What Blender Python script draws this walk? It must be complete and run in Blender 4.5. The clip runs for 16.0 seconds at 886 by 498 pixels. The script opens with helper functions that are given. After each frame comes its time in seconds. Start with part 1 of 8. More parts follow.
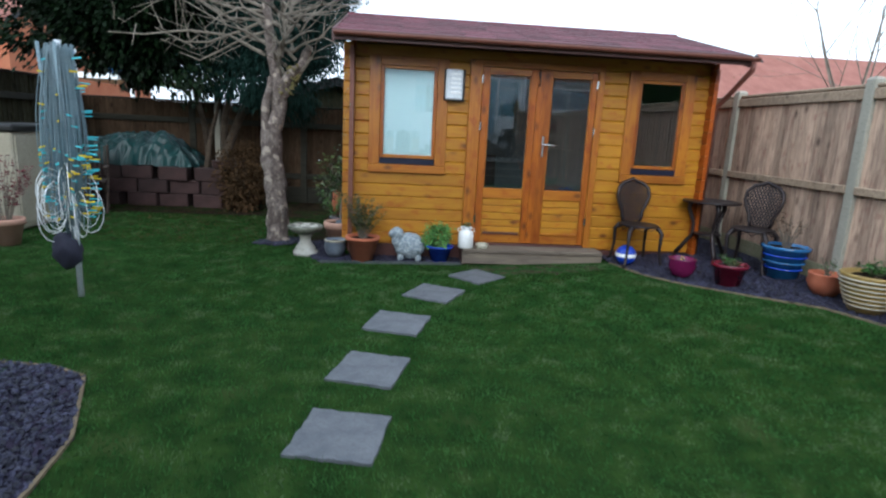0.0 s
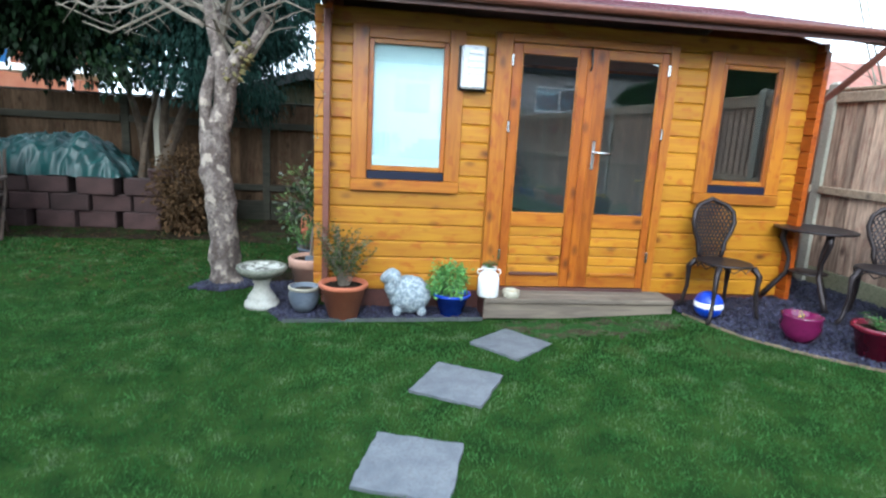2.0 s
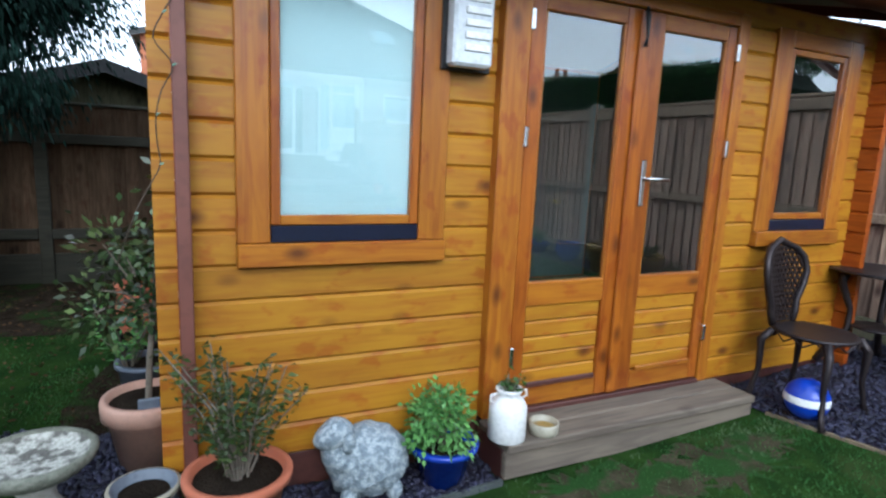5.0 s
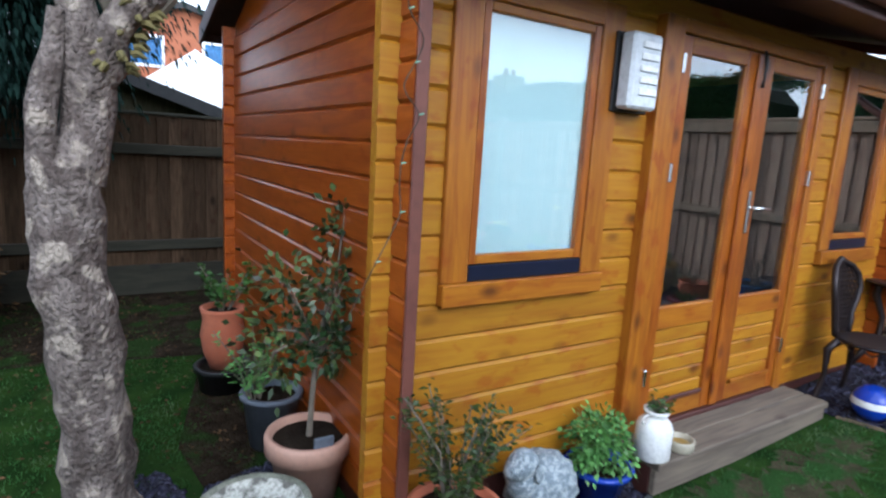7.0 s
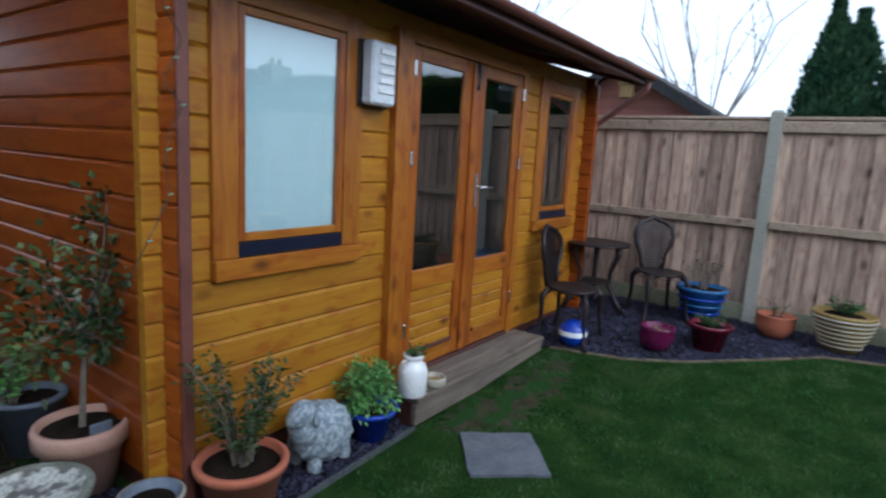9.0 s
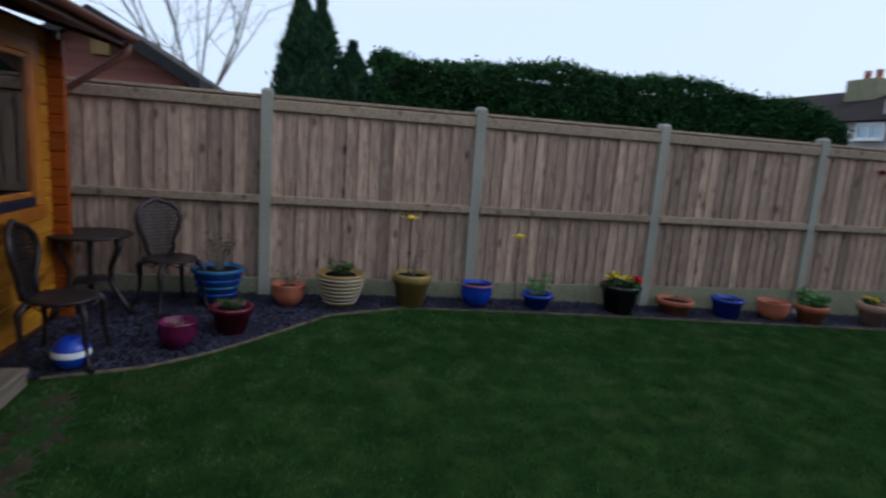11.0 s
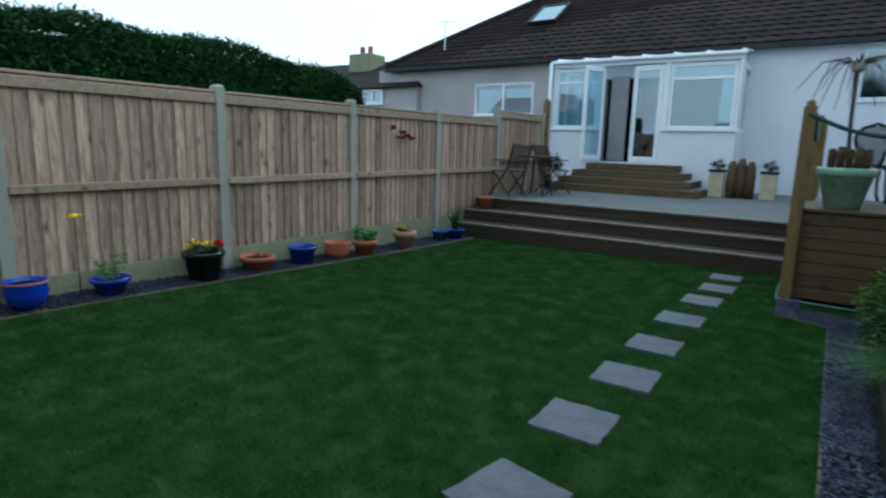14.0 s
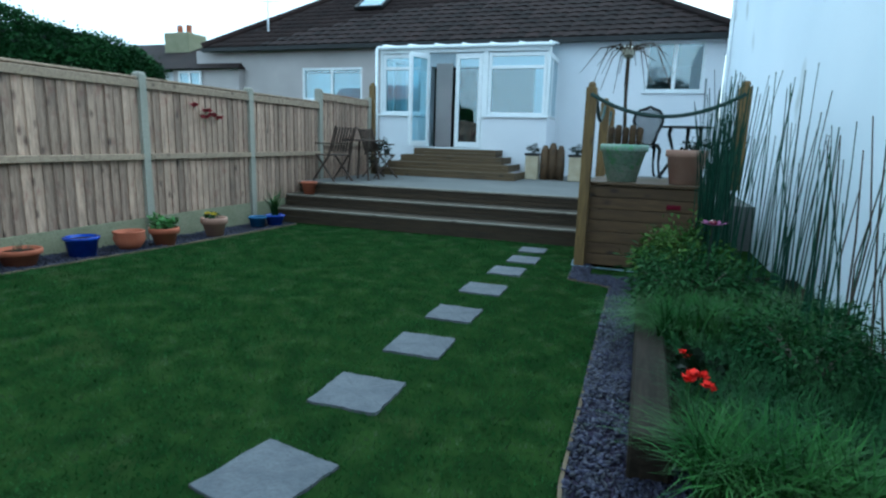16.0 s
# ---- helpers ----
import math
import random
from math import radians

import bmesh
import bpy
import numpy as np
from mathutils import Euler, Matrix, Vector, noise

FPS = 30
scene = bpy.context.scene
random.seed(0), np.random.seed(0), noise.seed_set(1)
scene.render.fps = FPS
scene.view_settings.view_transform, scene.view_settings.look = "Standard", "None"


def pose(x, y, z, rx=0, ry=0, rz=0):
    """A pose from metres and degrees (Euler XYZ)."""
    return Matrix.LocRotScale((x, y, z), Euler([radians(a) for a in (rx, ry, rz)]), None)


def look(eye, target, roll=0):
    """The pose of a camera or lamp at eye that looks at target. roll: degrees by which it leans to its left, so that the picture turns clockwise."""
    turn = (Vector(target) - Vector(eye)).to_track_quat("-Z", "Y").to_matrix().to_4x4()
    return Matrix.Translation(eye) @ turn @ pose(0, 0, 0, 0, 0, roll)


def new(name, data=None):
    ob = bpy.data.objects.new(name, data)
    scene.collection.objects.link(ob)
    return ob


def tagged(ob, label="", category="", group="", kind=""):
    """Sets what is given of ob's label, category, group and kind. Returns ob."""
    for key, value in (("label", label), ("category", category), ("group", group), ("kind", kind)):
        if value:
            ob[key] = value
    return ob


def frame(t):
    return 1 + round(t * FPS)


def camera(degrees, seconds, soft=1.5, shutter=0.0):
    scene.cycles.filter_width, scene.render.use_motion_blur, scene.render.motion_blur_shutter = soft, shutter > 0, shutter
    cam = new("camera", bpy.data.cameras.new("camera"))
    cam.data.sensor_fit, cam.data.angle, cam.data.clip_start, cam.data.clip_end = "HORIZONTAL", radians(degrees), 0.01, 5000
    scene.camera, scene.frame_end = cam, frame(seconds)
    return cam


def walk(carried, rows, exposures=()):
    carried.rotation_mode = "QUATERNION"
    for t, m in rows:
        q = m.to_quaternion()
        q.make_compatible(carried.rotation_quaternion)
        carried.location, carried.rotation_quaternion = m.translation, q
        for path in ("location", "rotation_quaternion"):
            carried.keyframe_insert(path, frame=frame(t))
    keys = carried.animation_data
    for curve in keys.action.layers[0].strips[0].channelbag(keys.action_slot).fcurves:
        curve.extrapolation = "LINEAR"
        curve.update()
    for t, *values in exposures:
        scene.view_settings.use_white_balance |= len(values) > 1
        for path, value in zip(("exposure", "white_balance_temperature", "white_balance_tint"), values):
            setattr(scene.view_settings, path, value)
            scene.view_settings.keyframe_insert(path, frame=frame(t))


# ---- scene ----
cam = camera(76.1, 16.0, soft=2.3, shutter=0.4)
PATH = [
    (0, (0.914, 0.935, 1.373), (1.095, 2.883, 0.962), 2.9),
    (0.5, (0.806, 1.413, 1.386), (1.007, 3.359, 0.97), 3.1),
    (1, (0.822, 1.854, 1.354), (1.034, 3.801, 0.947), 3.1),
    (1.5, (0.786, 2.286, 1.363), (1.024, 4.23, 0.958), 3.1),
    (2, (0.764, 2.697, 1.358), (1.036, 4.637, 0.957), 3.1),
    (2.5, (0.822, 3.051, 1.36), (1.154, 4.982, 0.957), 3.0),
    (3, (0.844, 3.42, 1.386), (1.258, 5.334, 0.979), 3.2),
    (3.2, (0.806, 3.574, 1.392), (1.268, 5.477, 0.986), 3.3),
    (5.3, (0.362, 5.009, 1.345), (1.238, 6.777, 1.019), 2.9),
    (5.5, (0.284, 5.127, 1.368), (1.177, 6.882, 1.018), 3.4),
    (6, (0.069, 5.386, 1.397), (1.015, 7.115, 1.059), 3.4),
    (6.5, (-0.195, 5.396, 1.432), (0.793, 7.1, 1.085), 3.4),
    (7, (-0.41, 5.256, 1.476), (0.643, 6.92, 1.13), 3.4),
    (7.5, (-0.49, 5.036, 1.477), (0.637, 6.653, 1.137), 3.3),
    (8, (-0.543, 4.932, 1.478), (0.687, 6.473, 1.143), 3.2),
    (8.5, (-0.577, 4.943, 1.466), (0.854, 6.3, 1.133), 3.4),
    (9, (-0.606, 4.934, 1.461), (1.001, 6.079, 1.134), 3.3),
    (9.5, (-0.628, 4.895, 1.475), (1.134, 5.783, 1.148), 3.6),
    (10, (-0.643, 4.811, 1.452), (1.265, 5.323, 1.142), 2.8),
    (10.2, (-0.599, 4.833, 1.48), (1.352, 5.135, 1.163), 3.3),
    (12.5, (0.011, 5.362, 1.587), (1.573, 4.168, 1.222), 1.8),
    (13, (-0.036, 5.307, 1.572), (1.394, 3.956, 1.212), 1.3),
    (13.5, (-0.126, 5.281, 1.545), (1.147, 3.782, 1.181), 1.5),
    (14, (-0.266, 5.247, 1.467), (0.841, 3.622, 1.101), 1.5),
    (14.5, (-0.435, 5.263, 1.409), (0.515, 3.542, 1.039), 1.5),
    (15, (-0.533, 5.228, 1.354), (0.284, 3.439, 0.989), 1.5),
    (15.5, (-0.587, 5.145, 1.325), (0.133, 3.316, 0.955), 1.6),
    (16, (-0.578, 4.96, 1.322), (0.064, 3.104, 0.945), 1.7),
]

walk(cam, [(t, look(eye, target, roll)) for t, eye, target, roll in PATH],
     [(0.0, 1.0, 5600, 4), (1.5, 1.8, 5500, 2), (3.0, 2.15, 5400, 0), (5.5, 1.3, 5400, 6), (7.0, 1.35, 5400, 8), (9.0, 0.65, 5300, 8),
      (10.2, 0.1, 5300, 8), (12.3, -0.35, 5600, 6), (14.0, 0.4, 5150, -6), (16.0, 0.85, 4850, -12)])

# light: a bright overcast late-afternoon sky
world = bpy.data.worlds.new("world")
scene.world = world
world.use_nodes = True
wn = world.node_tree.nodes
wn.clear()
w_out, w_bg = wn.new("ShaderNodeOutputWorld"), wn.new("ShaderNodeBackground")
w_sky, w_mix = wn.new("ShaderNodeTexSky"), wn.new("ShaderNodeMix")
SUN_EL, SUN_ROT = radians(26), radians(196)
w_sky.sky_type, w_sky.sun_disc = "NISHITA", False
w_sky.sun_elevation, w_sky.sun_rotation = SUN_EL, SUN_ROT
w_sky.air_density, w_sky.dust_density, w_sky.ozone_density = 1.0, 4.0, 1.0
w_mix.data_type = "RGBA"
w_mix.inputs[0].default_value = 0.8
w_mix.inputs[7].default_value = (12.4, 12.9, 13.6, 1)
world.node_tree.links.new(w_sky.outputs[0], w_mix.inputs[6])
world.node_tree.links.new(w_mix.outputs[2], w_bg.inputs[0])
w_bg.inputs[1].default_value = 0.09
world.node_tree.links.new(w_bg.outputs[0], w_out.inputs[0])
sun = new("sun", bpy.data.lights.new("sun", "SUN"))
sun.data.energy, sun.data.angle, sun.data.color = 1.1, radians(35), (1.0, 0.97, 0.93)
sun.matrix_world = look((-3.0, -12.0, 10.0), (2.0, 6.0, 1.0), 0)


# ---- materials ----
def mat(name, c1, c2, rough=0.7, scale=3.0, fine=40.0, bump=0.2, stretch=(1, 1, 1), c3=None, metal=0.0, vary=0.0,
        island=0.0, wet=0.0, depth=0.004, stain=None, spec=0.5, contrast=(0.35, 0.65)):
    """Two-scale colour: broad patches between c1 and c2, fine grain towards c3, relief from the grain."""
    m = bpy.data.materials.new(name)
    m.use_nodes = True
    nt = m.node_tree
    n, l = nt.nodes, nt.links
    b = n["Principled BSDF"]
    co, mp = n.new("ShaderNodeTexCoord"), n.new("ShaderNodeMapping")
    mp.inputs["Scale"].default_value = stretch
    l.new(co.outputs["Object"], mp.inputs[0])
    big, small = n.new("ShaderNodeTexNoise"), n.new("ShaderNodeTexNoise")
    big.inputs["Scale"].default_value, big.inputs["Detail"].default_value = scale, 4
    small.inputs["Scale"].default_value, small.inputs["Detail"].default_value = fine, 3
    l.new(mp.outputs[0], big.inputs[0])
    l.new(mp.outputs[0], small.inputs[0])
    ramp = n.new("ShaderNodeValToRGB")
    ramp.color_ramp.elements[0].position, ramp.color_ramp.elements[1].position = contrast
    ramp.color_ramp.elements[0].color, ramp.color_ramp.elements[1].color = (*c1, 1), (*c2, 1)
    l.new(big.outputs[0], ramp.inputs[0])
    last = ramp.outputs[0]
    c3 = c3 or tuple(x * 0.72 for x in c1)
    mix = n.new("ShaderNodeMix")
    mix.data_type = "RGBA"
    mr = n.new("ShaderNodeMapRange")
    mr.inputs[1].default_value, mr.inputs[2].default_value, mr.inputs[4].default_value = 0.45, 0.75, 0.7
    l.new(small.outputs[0], mr.inputs[0])
    l.new(mr.outputs[0], mix.inputs[0])
    l.new(last, mix.inputs[6])
    mix.inputs[7].default_value = (*c3, 1)
    last = mix.outputs[2]
    if stain:
        st, sr, sm = n.new("ShaderNodeTexNoise"), n.new("ShaderNodeMapRange"), n.new("ShaderNodeMix")
        st.inputs["Scale"].default_value = stain[1]
        st.inputs["Detail"].default_value = 2
        smap = n.new("ShaderNodeMapping")
        smap.inputs["Scale"].default_value = stain[3] if len(stain) > 3 else (1, 1, 1)
        l.new(co.outputs["Object"], smap.inputs[0])
        l.new(smap.outputs[0], st.inputs[0])
        sr.inputs[1].default_value, sr.inputs[2].default_value = stain[2], stain[2] + 0.1
        l.new(st.outputs[0], sr.inputs[0])
        sm.data_type = "RGBA"
        l.new(sr.outputs[0], sm.inputs[0])
        l.new(last, sm.inputs[6])
        sm.inputs[7].default_value = (*stain[0], 1)
        last = sm.outputs[2]
    if vary or island:
        hsv, rmap = n.new("ShaderNodeHueSaturation"), n.new("ShaderNodeMapRange")
        src = n.new("ShaderNodeNewGeometry").outputs["Random Per Island"] if island else n.new("ShaderNodeObjectInfo").outputs["Random"]
        k = island or vary
        rmap.inputs[3].default_value, rmap.inputs[4].default_value = 1 - k, 1 + k
        l.new(src, rmap.inputs[0])
        l.new(rmap.outputs[0], hsv.inputs["Value"])
        l.new(last, hsv.inputs["Color"])
        last = hsv.outputs[0]
    l.new(last, b.inputs["Base Color"])
    b.inputs["Roughness"].default_value = rough
    b.inputs["Metallic"].default_value = metal
    b.inputs["Specular IOR Level"].default_value = spec
    if bump:
        bp = n.new("ShaderNodeBump")
        bp.inputs["Strength"].default_value, bp.inputs["Distance"].default_value = bump, depth
        l.new(small.outputs[0], bp.inputs["Height"])
        l.new(bp.outputs[0], b.inputs["Normal"])
    return m


def wood(name, light, dark, knot, rough=0.45, axis=0, vary=0.12, bump=0.25, ring=9.0, spec=0.5, cloud=0.0, streak=0.5):
    """Planed softwood: long grain along one axis, knots, cloudy stain."""
    m = bpy.data.materials.new(name)
    m.use_nodes = True
    nt = m.node_tree
    n, l = nt.nodes, nt.links
    b = n["Principled BSDF"]
    co, mp, add = n.new("ShaderNodeTexCoord"), n.new("ShaderNodeMapping"), n.new("ShaderNodeVectorMath")
    oi, mul = n.new("ShaderNodeObjectInfo"), n.new("ShaderNodeMath")
    mul.operation, mul.inputs[1].default_value = "MULTIPLY", 37.0
    l.new(oi.outputs["Random"], mul.inputs[0])
    l.new(co.outputs["Object"], add.inputs[0])
    l.new(mul.outputs[0], add.inputs[1])
    sc = [ring, ring, ring]
    sc[axis] = ring * 0.12
    mp.inputs["Scale"].default_value = sc
    l.new(add.outputs[0], mp.inputs[0])
    g = n.new("ShaderNodeTexNoise")
    g.inputs["Scale"].default_value, g.inputs["Detail"].default_value, g.inputs["Distortion"].default_value = 2.2, 6, 1.2
    l.new(mp.outputs[0], g.inputs[0])
    r = n.new("ShaderNodeValToRGB")
    r.color_ramp.elements[0].position, r.color_ramp.elements[1].position = 0.34, 0.62
    r.color_ramp.elements[0].color, r.color_ramp.elements[1].color = (*dark, 1), (*light, 1)
    l.new(g.outputs[0], r.inputs[0])
    mp2 = n.new("ShaderNodeMapping")
    s2 = [11, 11, 11]
    s2[axis] = 6.0
    mp2.inputs["Scale"].default_value = s2
    l.new(add.outputs[0], mp2.inputs[0])
    v, vr, vm = n.new("ShaderNodeTexVoronoi"), n.new("ShaderNodeMapRange"), n.new("ShaderNodeMix")
    v.inputs["Scale"].default_value = 0.5
    l.new(mp2.outputs[0], v.inputs[0])
    vr.inputs[1].default_value, vr.inputs[2].default_value = 0.05, 0.19
    vr.inputs[3].default_value, vr.inputs[4].default_value = 0.95, 0.0
    l.new(v.outputs["Distance"], vr.inputs[0])
    vm.data_type = "RGBA"
    l.new(vr.outputs[0], vm.inputs[0])
    if cloud:
        cn, cr, cm = n.new("ShaderNodeTexNoise"), n.new("ShaderNodeMapRange"), n.new("ShaderNodeMix")
        cn.inputs["Scale"].default_value, cn.inputs["Detail"].default_value = 1.5, 4
        l.new(mp2.outputs[0], cn.inputs[0])
        cr.inputs[1].default_value, cr.inputs[2].default_value, cr.inputs[4].default_value = 0.56, 0.66, cloud
        l.new(cn.outputs[0], cr.inputs[0])
        cm.data_type = "RGBA"
        l.new(cr.outputs[0], cm.inputs[0])
        l.new(r.outputs[0], cm.inputs[6])
        cm.inputs[7].default_value = (dark[0] * 0.85, dark[1] * 0.5, dark[2] * 0.5, 1)
        l.new(cm.outputs[2], vm.inputs[6])
    else:
        l.new(r.outputs[0], vm.inputs[6])
    vm.inputs[7].default_value = (*knot, 1)
    # thin dark pores along the grain
    mp3, fs, fr, fm = n.new("ShaderNodeMapping"), n.new("ShaderNodeTexNoise"), n.new("ShaderNodeMapRange"), n.new("ShaderNodeMix")
    s3 = [70, 70, 70]
    s3[axis] = 2.6
    mp3.inputs["Scale"].default_value = s3
    l.new(add.outputs[0], mp3.inputs[0])
    fs.inputs["Scale"].default_value, fs.inputs["Detail"].default_value = 1.0, 3
    l.new(mp3.outputs[0], fs.inputs[0])
    fr.inputs[1].default_value, fr.inputs[2].default_value, fr.inputs[4].default_value = 0.5, 0.72, streak
    l.new(fs.outputs[0], fr.inputs[0])
    fm.data_type = "RGBA"
    l.new(fr.outputs[0], fm.inputs[0])
    l.new(vm.outputs[2], fm.inputs[6])
    fm.inputs[7].default_value = (dark[0] * 0.6, dark[1] * 0.5, dark[2] * 0.5, 1)
    hsv, rm = n.new("ShaderNodeHueSaturation"), n.new("ShaderNodeMapRange")
    rm.inputs[3].default_value, rm.inputs[4].default_value = 1 - vary, 1 + vary
    l.new(oi.outputs["Random"], rm.inputs[0])
    l.new(rm.outputs[0], hsv.inputs["Value"])
    l.new(fm.outputs[2], hsv.inputs["Color"])
    l.new(hsv.outputs[0], b.inputs["Base Color"])
    b.inputs["Roughness"].default_value = rough
    b.inputs["Specular IOR Level"].default_value = spec
    bp = n.new("ShaderNodeBump")
    bp.inputs["Strength"].default_value, bp.inputs["Distance"].default_value = bump, 0.003
    l.new(g.outputs[0], bp.inputs["Height"])
    l.new(bp.outputs[0], b.inputs["Normal"])
    return m


def glass(name, tint=(1, 1, 1), rough=0.0, ior=1.85):
    m = bpy.data.materials.new(name)
    m.use_nodes = True
    b = m.node_tree.nodes["Principled BSDF"]
    b.inputs["Base Color"].default_value = (*tint, 1)
    b.inputs["Transmission Weight"].default_value = 1.0
    b.inputs["Roughness"].default_value = rough
    b.inputs["IOR"].default_value = ior
    return m


M_LOG = wood("honey_stained_logs", (0.36, 0.165, 0.0080), (0.30, 0.115, 0.0065), (0.085, 0.020, 0.004), 0.46, 0, 0.1, cloud=0.6, streak=0.3, spec=0.4)
M_SIDE = wood("red_cedar_stained_logs", (0.31, 0.070, 0.006), (0.215, 0.042, 0.004), (0.09, 0.014, 0.003), 0.3, 1, 0.08, cloud=0.5, streak=0.3)
M_FRAME = wood("stained_frame_timber", (0.28, 0.082, 0.006), (0.19, 0.046, 0.004), (0.08, 0.0176, 0.004), 0.34, 2, 0.12, cloud=0.6, streak=0.35)
M_TRIM = wood("stained_trim_timber", (0.33, 0.120, 0.007), (0.24, 0.070, 0.005), (0.08, 0.02, 0.004), 0.38, 2, 0.1, cloud=0.6, streak=0.35)
M_TRIMH = wood("stained_rail_timber", (0.33, 0.120, 0.007), (0.24, 0.070, 0.005), (0.08, 0.02, 0.004), 0.38, 0, 0.1, cloud=0.5, streak=0.35)
M_FASCIA = mat("dark_brown_fascia_stain", (0.056, 0.0176, 0.0144), (0.08, 0.0272, 0.02), 0.5, 2, 30, 0.2)
M_PIPE = mat("brown_downpipe", (0.112, 0.036, 0.024), (0.144, 0.048, 0.032), 0.55, 3, 30, 0.15)
M_SHINGLE = mat("red_felt_shingle", (0.060, 0.015, 0.024), (0.115, 0.032, 0.042), 0.95, 9, 260, 0.8, vary=0.42, depth=0.003)
M_GLASS = glass("window_glass", (0.92, 0.97, 0.95))
M_HGLASS = glass("house_window_glass", (0.55, 0.78, 0.88), ior=2.1)
M_BLIND = mat("pale_blue_white_blind", (0.36, 0.48, 0.52), (0.39, 0.51, 0.545), 0.8, 2, 60, 0.1, stretch=(1, 1, 30))
M_DARKSTRIP = mat("dark_blue_black_plastic", (0.006, 0.008, 0.02), (0.01, 0.012, 0.03), 0.3, 4, 60, 0.05)
M_CHROME = mat("brushed_chrome", (0.62, 0.62, 0.62), (0.72, 0.72, 0.72), 0.25, 8, 90, 0.05, metal=1.0)
M_WHITEP = mat("white_plastic", (0.72, 0.73, 0.74), (0.8, 0.8, 0.8), 0.35, 5, 50, 0.05)
M_GREYP = mat("grey_metal_housing", (0.55, 0.58, 0.62), (0.62, 0.65, 0.68), 0.35, 5, 50, 0.05)
M_STEP = wood("weathered_grey_sleeper", (0.165, 0.1312, 0.0975), (0.105, 0.0825, 0.06375), (0.0525, 0.0375, 0.03), 0.85, 0, 0.12, 0.6)
M_DECK = wood("dark_weathered_deck_board", (0.04348, 0.02727, 0.01261), (0.02435, 0.01558, 0.00742), (0.01449, 0.009739, 0.004638), 0.85, 0, 0.12, 0.6)
M_SLEEPER = wood("dark_damp_sleeper", (0.028, 0.021, 0.015), (0.017, 0.013, 0.009), (0.010, 0.007, 0.005), 0.9, 1, 0.12, 0.6, spec=0.15)
M_NOSING = wood("pale_worn_nosing", (0.2025, 0.18, 0.1425), (0.1425, 0.1237, 0.0975), (0.075, 0.06, 0.045), 0.85, 0, 0.1, 0.5)
M_BSTEP = wood("olive_stained_tread", (0.105, 0.070, 0.032), (0.070, 0.046, 0.022), (0.0252, 0.01795, 0.01008), 0.8, 0, 0.12, 0.5)
M_DECKTOP = mat("pale_grey_paving", (0.105, 0.105, 0.10), (0.135, 0.132, 0.125), 0.9, 1.2, 60, 0.5, vary=0.1)
M_PLANT = wood("brown_planter_cladding", (0.085, 0.048, 0.018), (0.055, 0.030, 0.011), (0.01941, 0.009, 0.0045), 0.75, 0, 0.15, 0.5)
M_POSTW = wood("golden_treated_post", (0.18, 0.1125, 0.03375), (0.12, 0.07125, 0.021), (0.0525, 0.03, 0.01125), 0.7, 2, 0.1, 0.4)
M_BOARD = wood("weathered_feather_edge_board", (0.43, 0.300, 0.215), (0.245, 0.172, 0.128), (0.072, 0.044, 0.032), 0.9, 2, 0.34, 0.8, 14, cloud=0.4, streak=0.65)
M_RAIL = wood("weathered_fence_rail", (0.3318, 0.2489, 0.1712), (0.2281, 0.1659, 0.1141), (0.1037, 0.07259, 0.05185), 0.9, 1, 0.1, 0.5)
M_GRAVB = mat("gravel_board_timber", (0.208, 0.2, 0.12), (0.264, 0.248, 0.16), 0.9, 3, 60, 0.4, c3=(0.096, 0.112, 0.056), stretch=(1, 0.3, 1))
M_CONC = mat("concrete_post", (0.275, 0.262, 0.218), (0.345, 0.322, 0.266), 0.9, 4, 110, 0.5, c3=(0.156, 0.1564, 0.1196), stretch=(1, 1, 0.4))
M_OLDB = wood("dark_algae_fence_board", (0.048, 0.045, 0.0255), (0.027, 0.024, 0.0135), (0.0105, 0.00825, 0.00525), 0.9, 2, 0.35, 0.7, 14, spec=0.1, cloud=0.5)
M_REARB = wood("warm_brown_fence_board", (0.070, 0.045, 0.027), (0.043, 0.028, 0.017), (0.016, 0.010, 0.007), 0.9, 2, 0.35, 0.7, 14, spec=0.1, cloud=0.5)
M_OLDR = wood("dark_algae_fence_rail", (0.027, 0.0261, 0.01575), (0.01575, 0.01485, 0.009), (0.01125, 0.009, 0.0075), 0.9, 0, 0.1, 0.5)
M_SLAB = mat("riven_grey_slab", (0.078, 0.084, 0.097), (0.118, 0.123, 0.136), 0.85, 9, 55, 0.9, c3=(0.0702, 0.0702, 0.078), vary=0.08, depth=0.008)
M_SOIL = mat("dark_soil", (0.012, 0.0085, 0.006), (0.026, 0.019, 0.013), 0.95, 7, 90, 1.0, depth=0.02, spec=0.05)
M_PATCH = mat("worn_lawn_earth", (0.0342, 0.03024, 0.01728), (0.05814, 0.0499, 0.03024), 0.97, 9, 60, 0.8, depth=0.01, spec=0.03, stain=((0.02052, 0.04914, 0.01296), 7, 0.44))
M_EARTH = mat("mossy_trodden_earth", (0.013, 0.009, 0.006), (0.034, 0.024, 0.016), 0.97, 9, 70, 1.0, depth=0.02, spec=0.03, stain=((0.018, 0.034, 0.009), 3.3, 0.52))
M_LAWN = mat("lawn_under_grass", (0.011, 0.025, 0.007), (0.024, 0.048, 0.011), 1.0, 5, 30, 0.3, c3=(0.012, 0.024, 0.007),
             stain=((0.03, 0.045, 0.014), 2.1, 0.62), depth=0.01, spec=0.0)
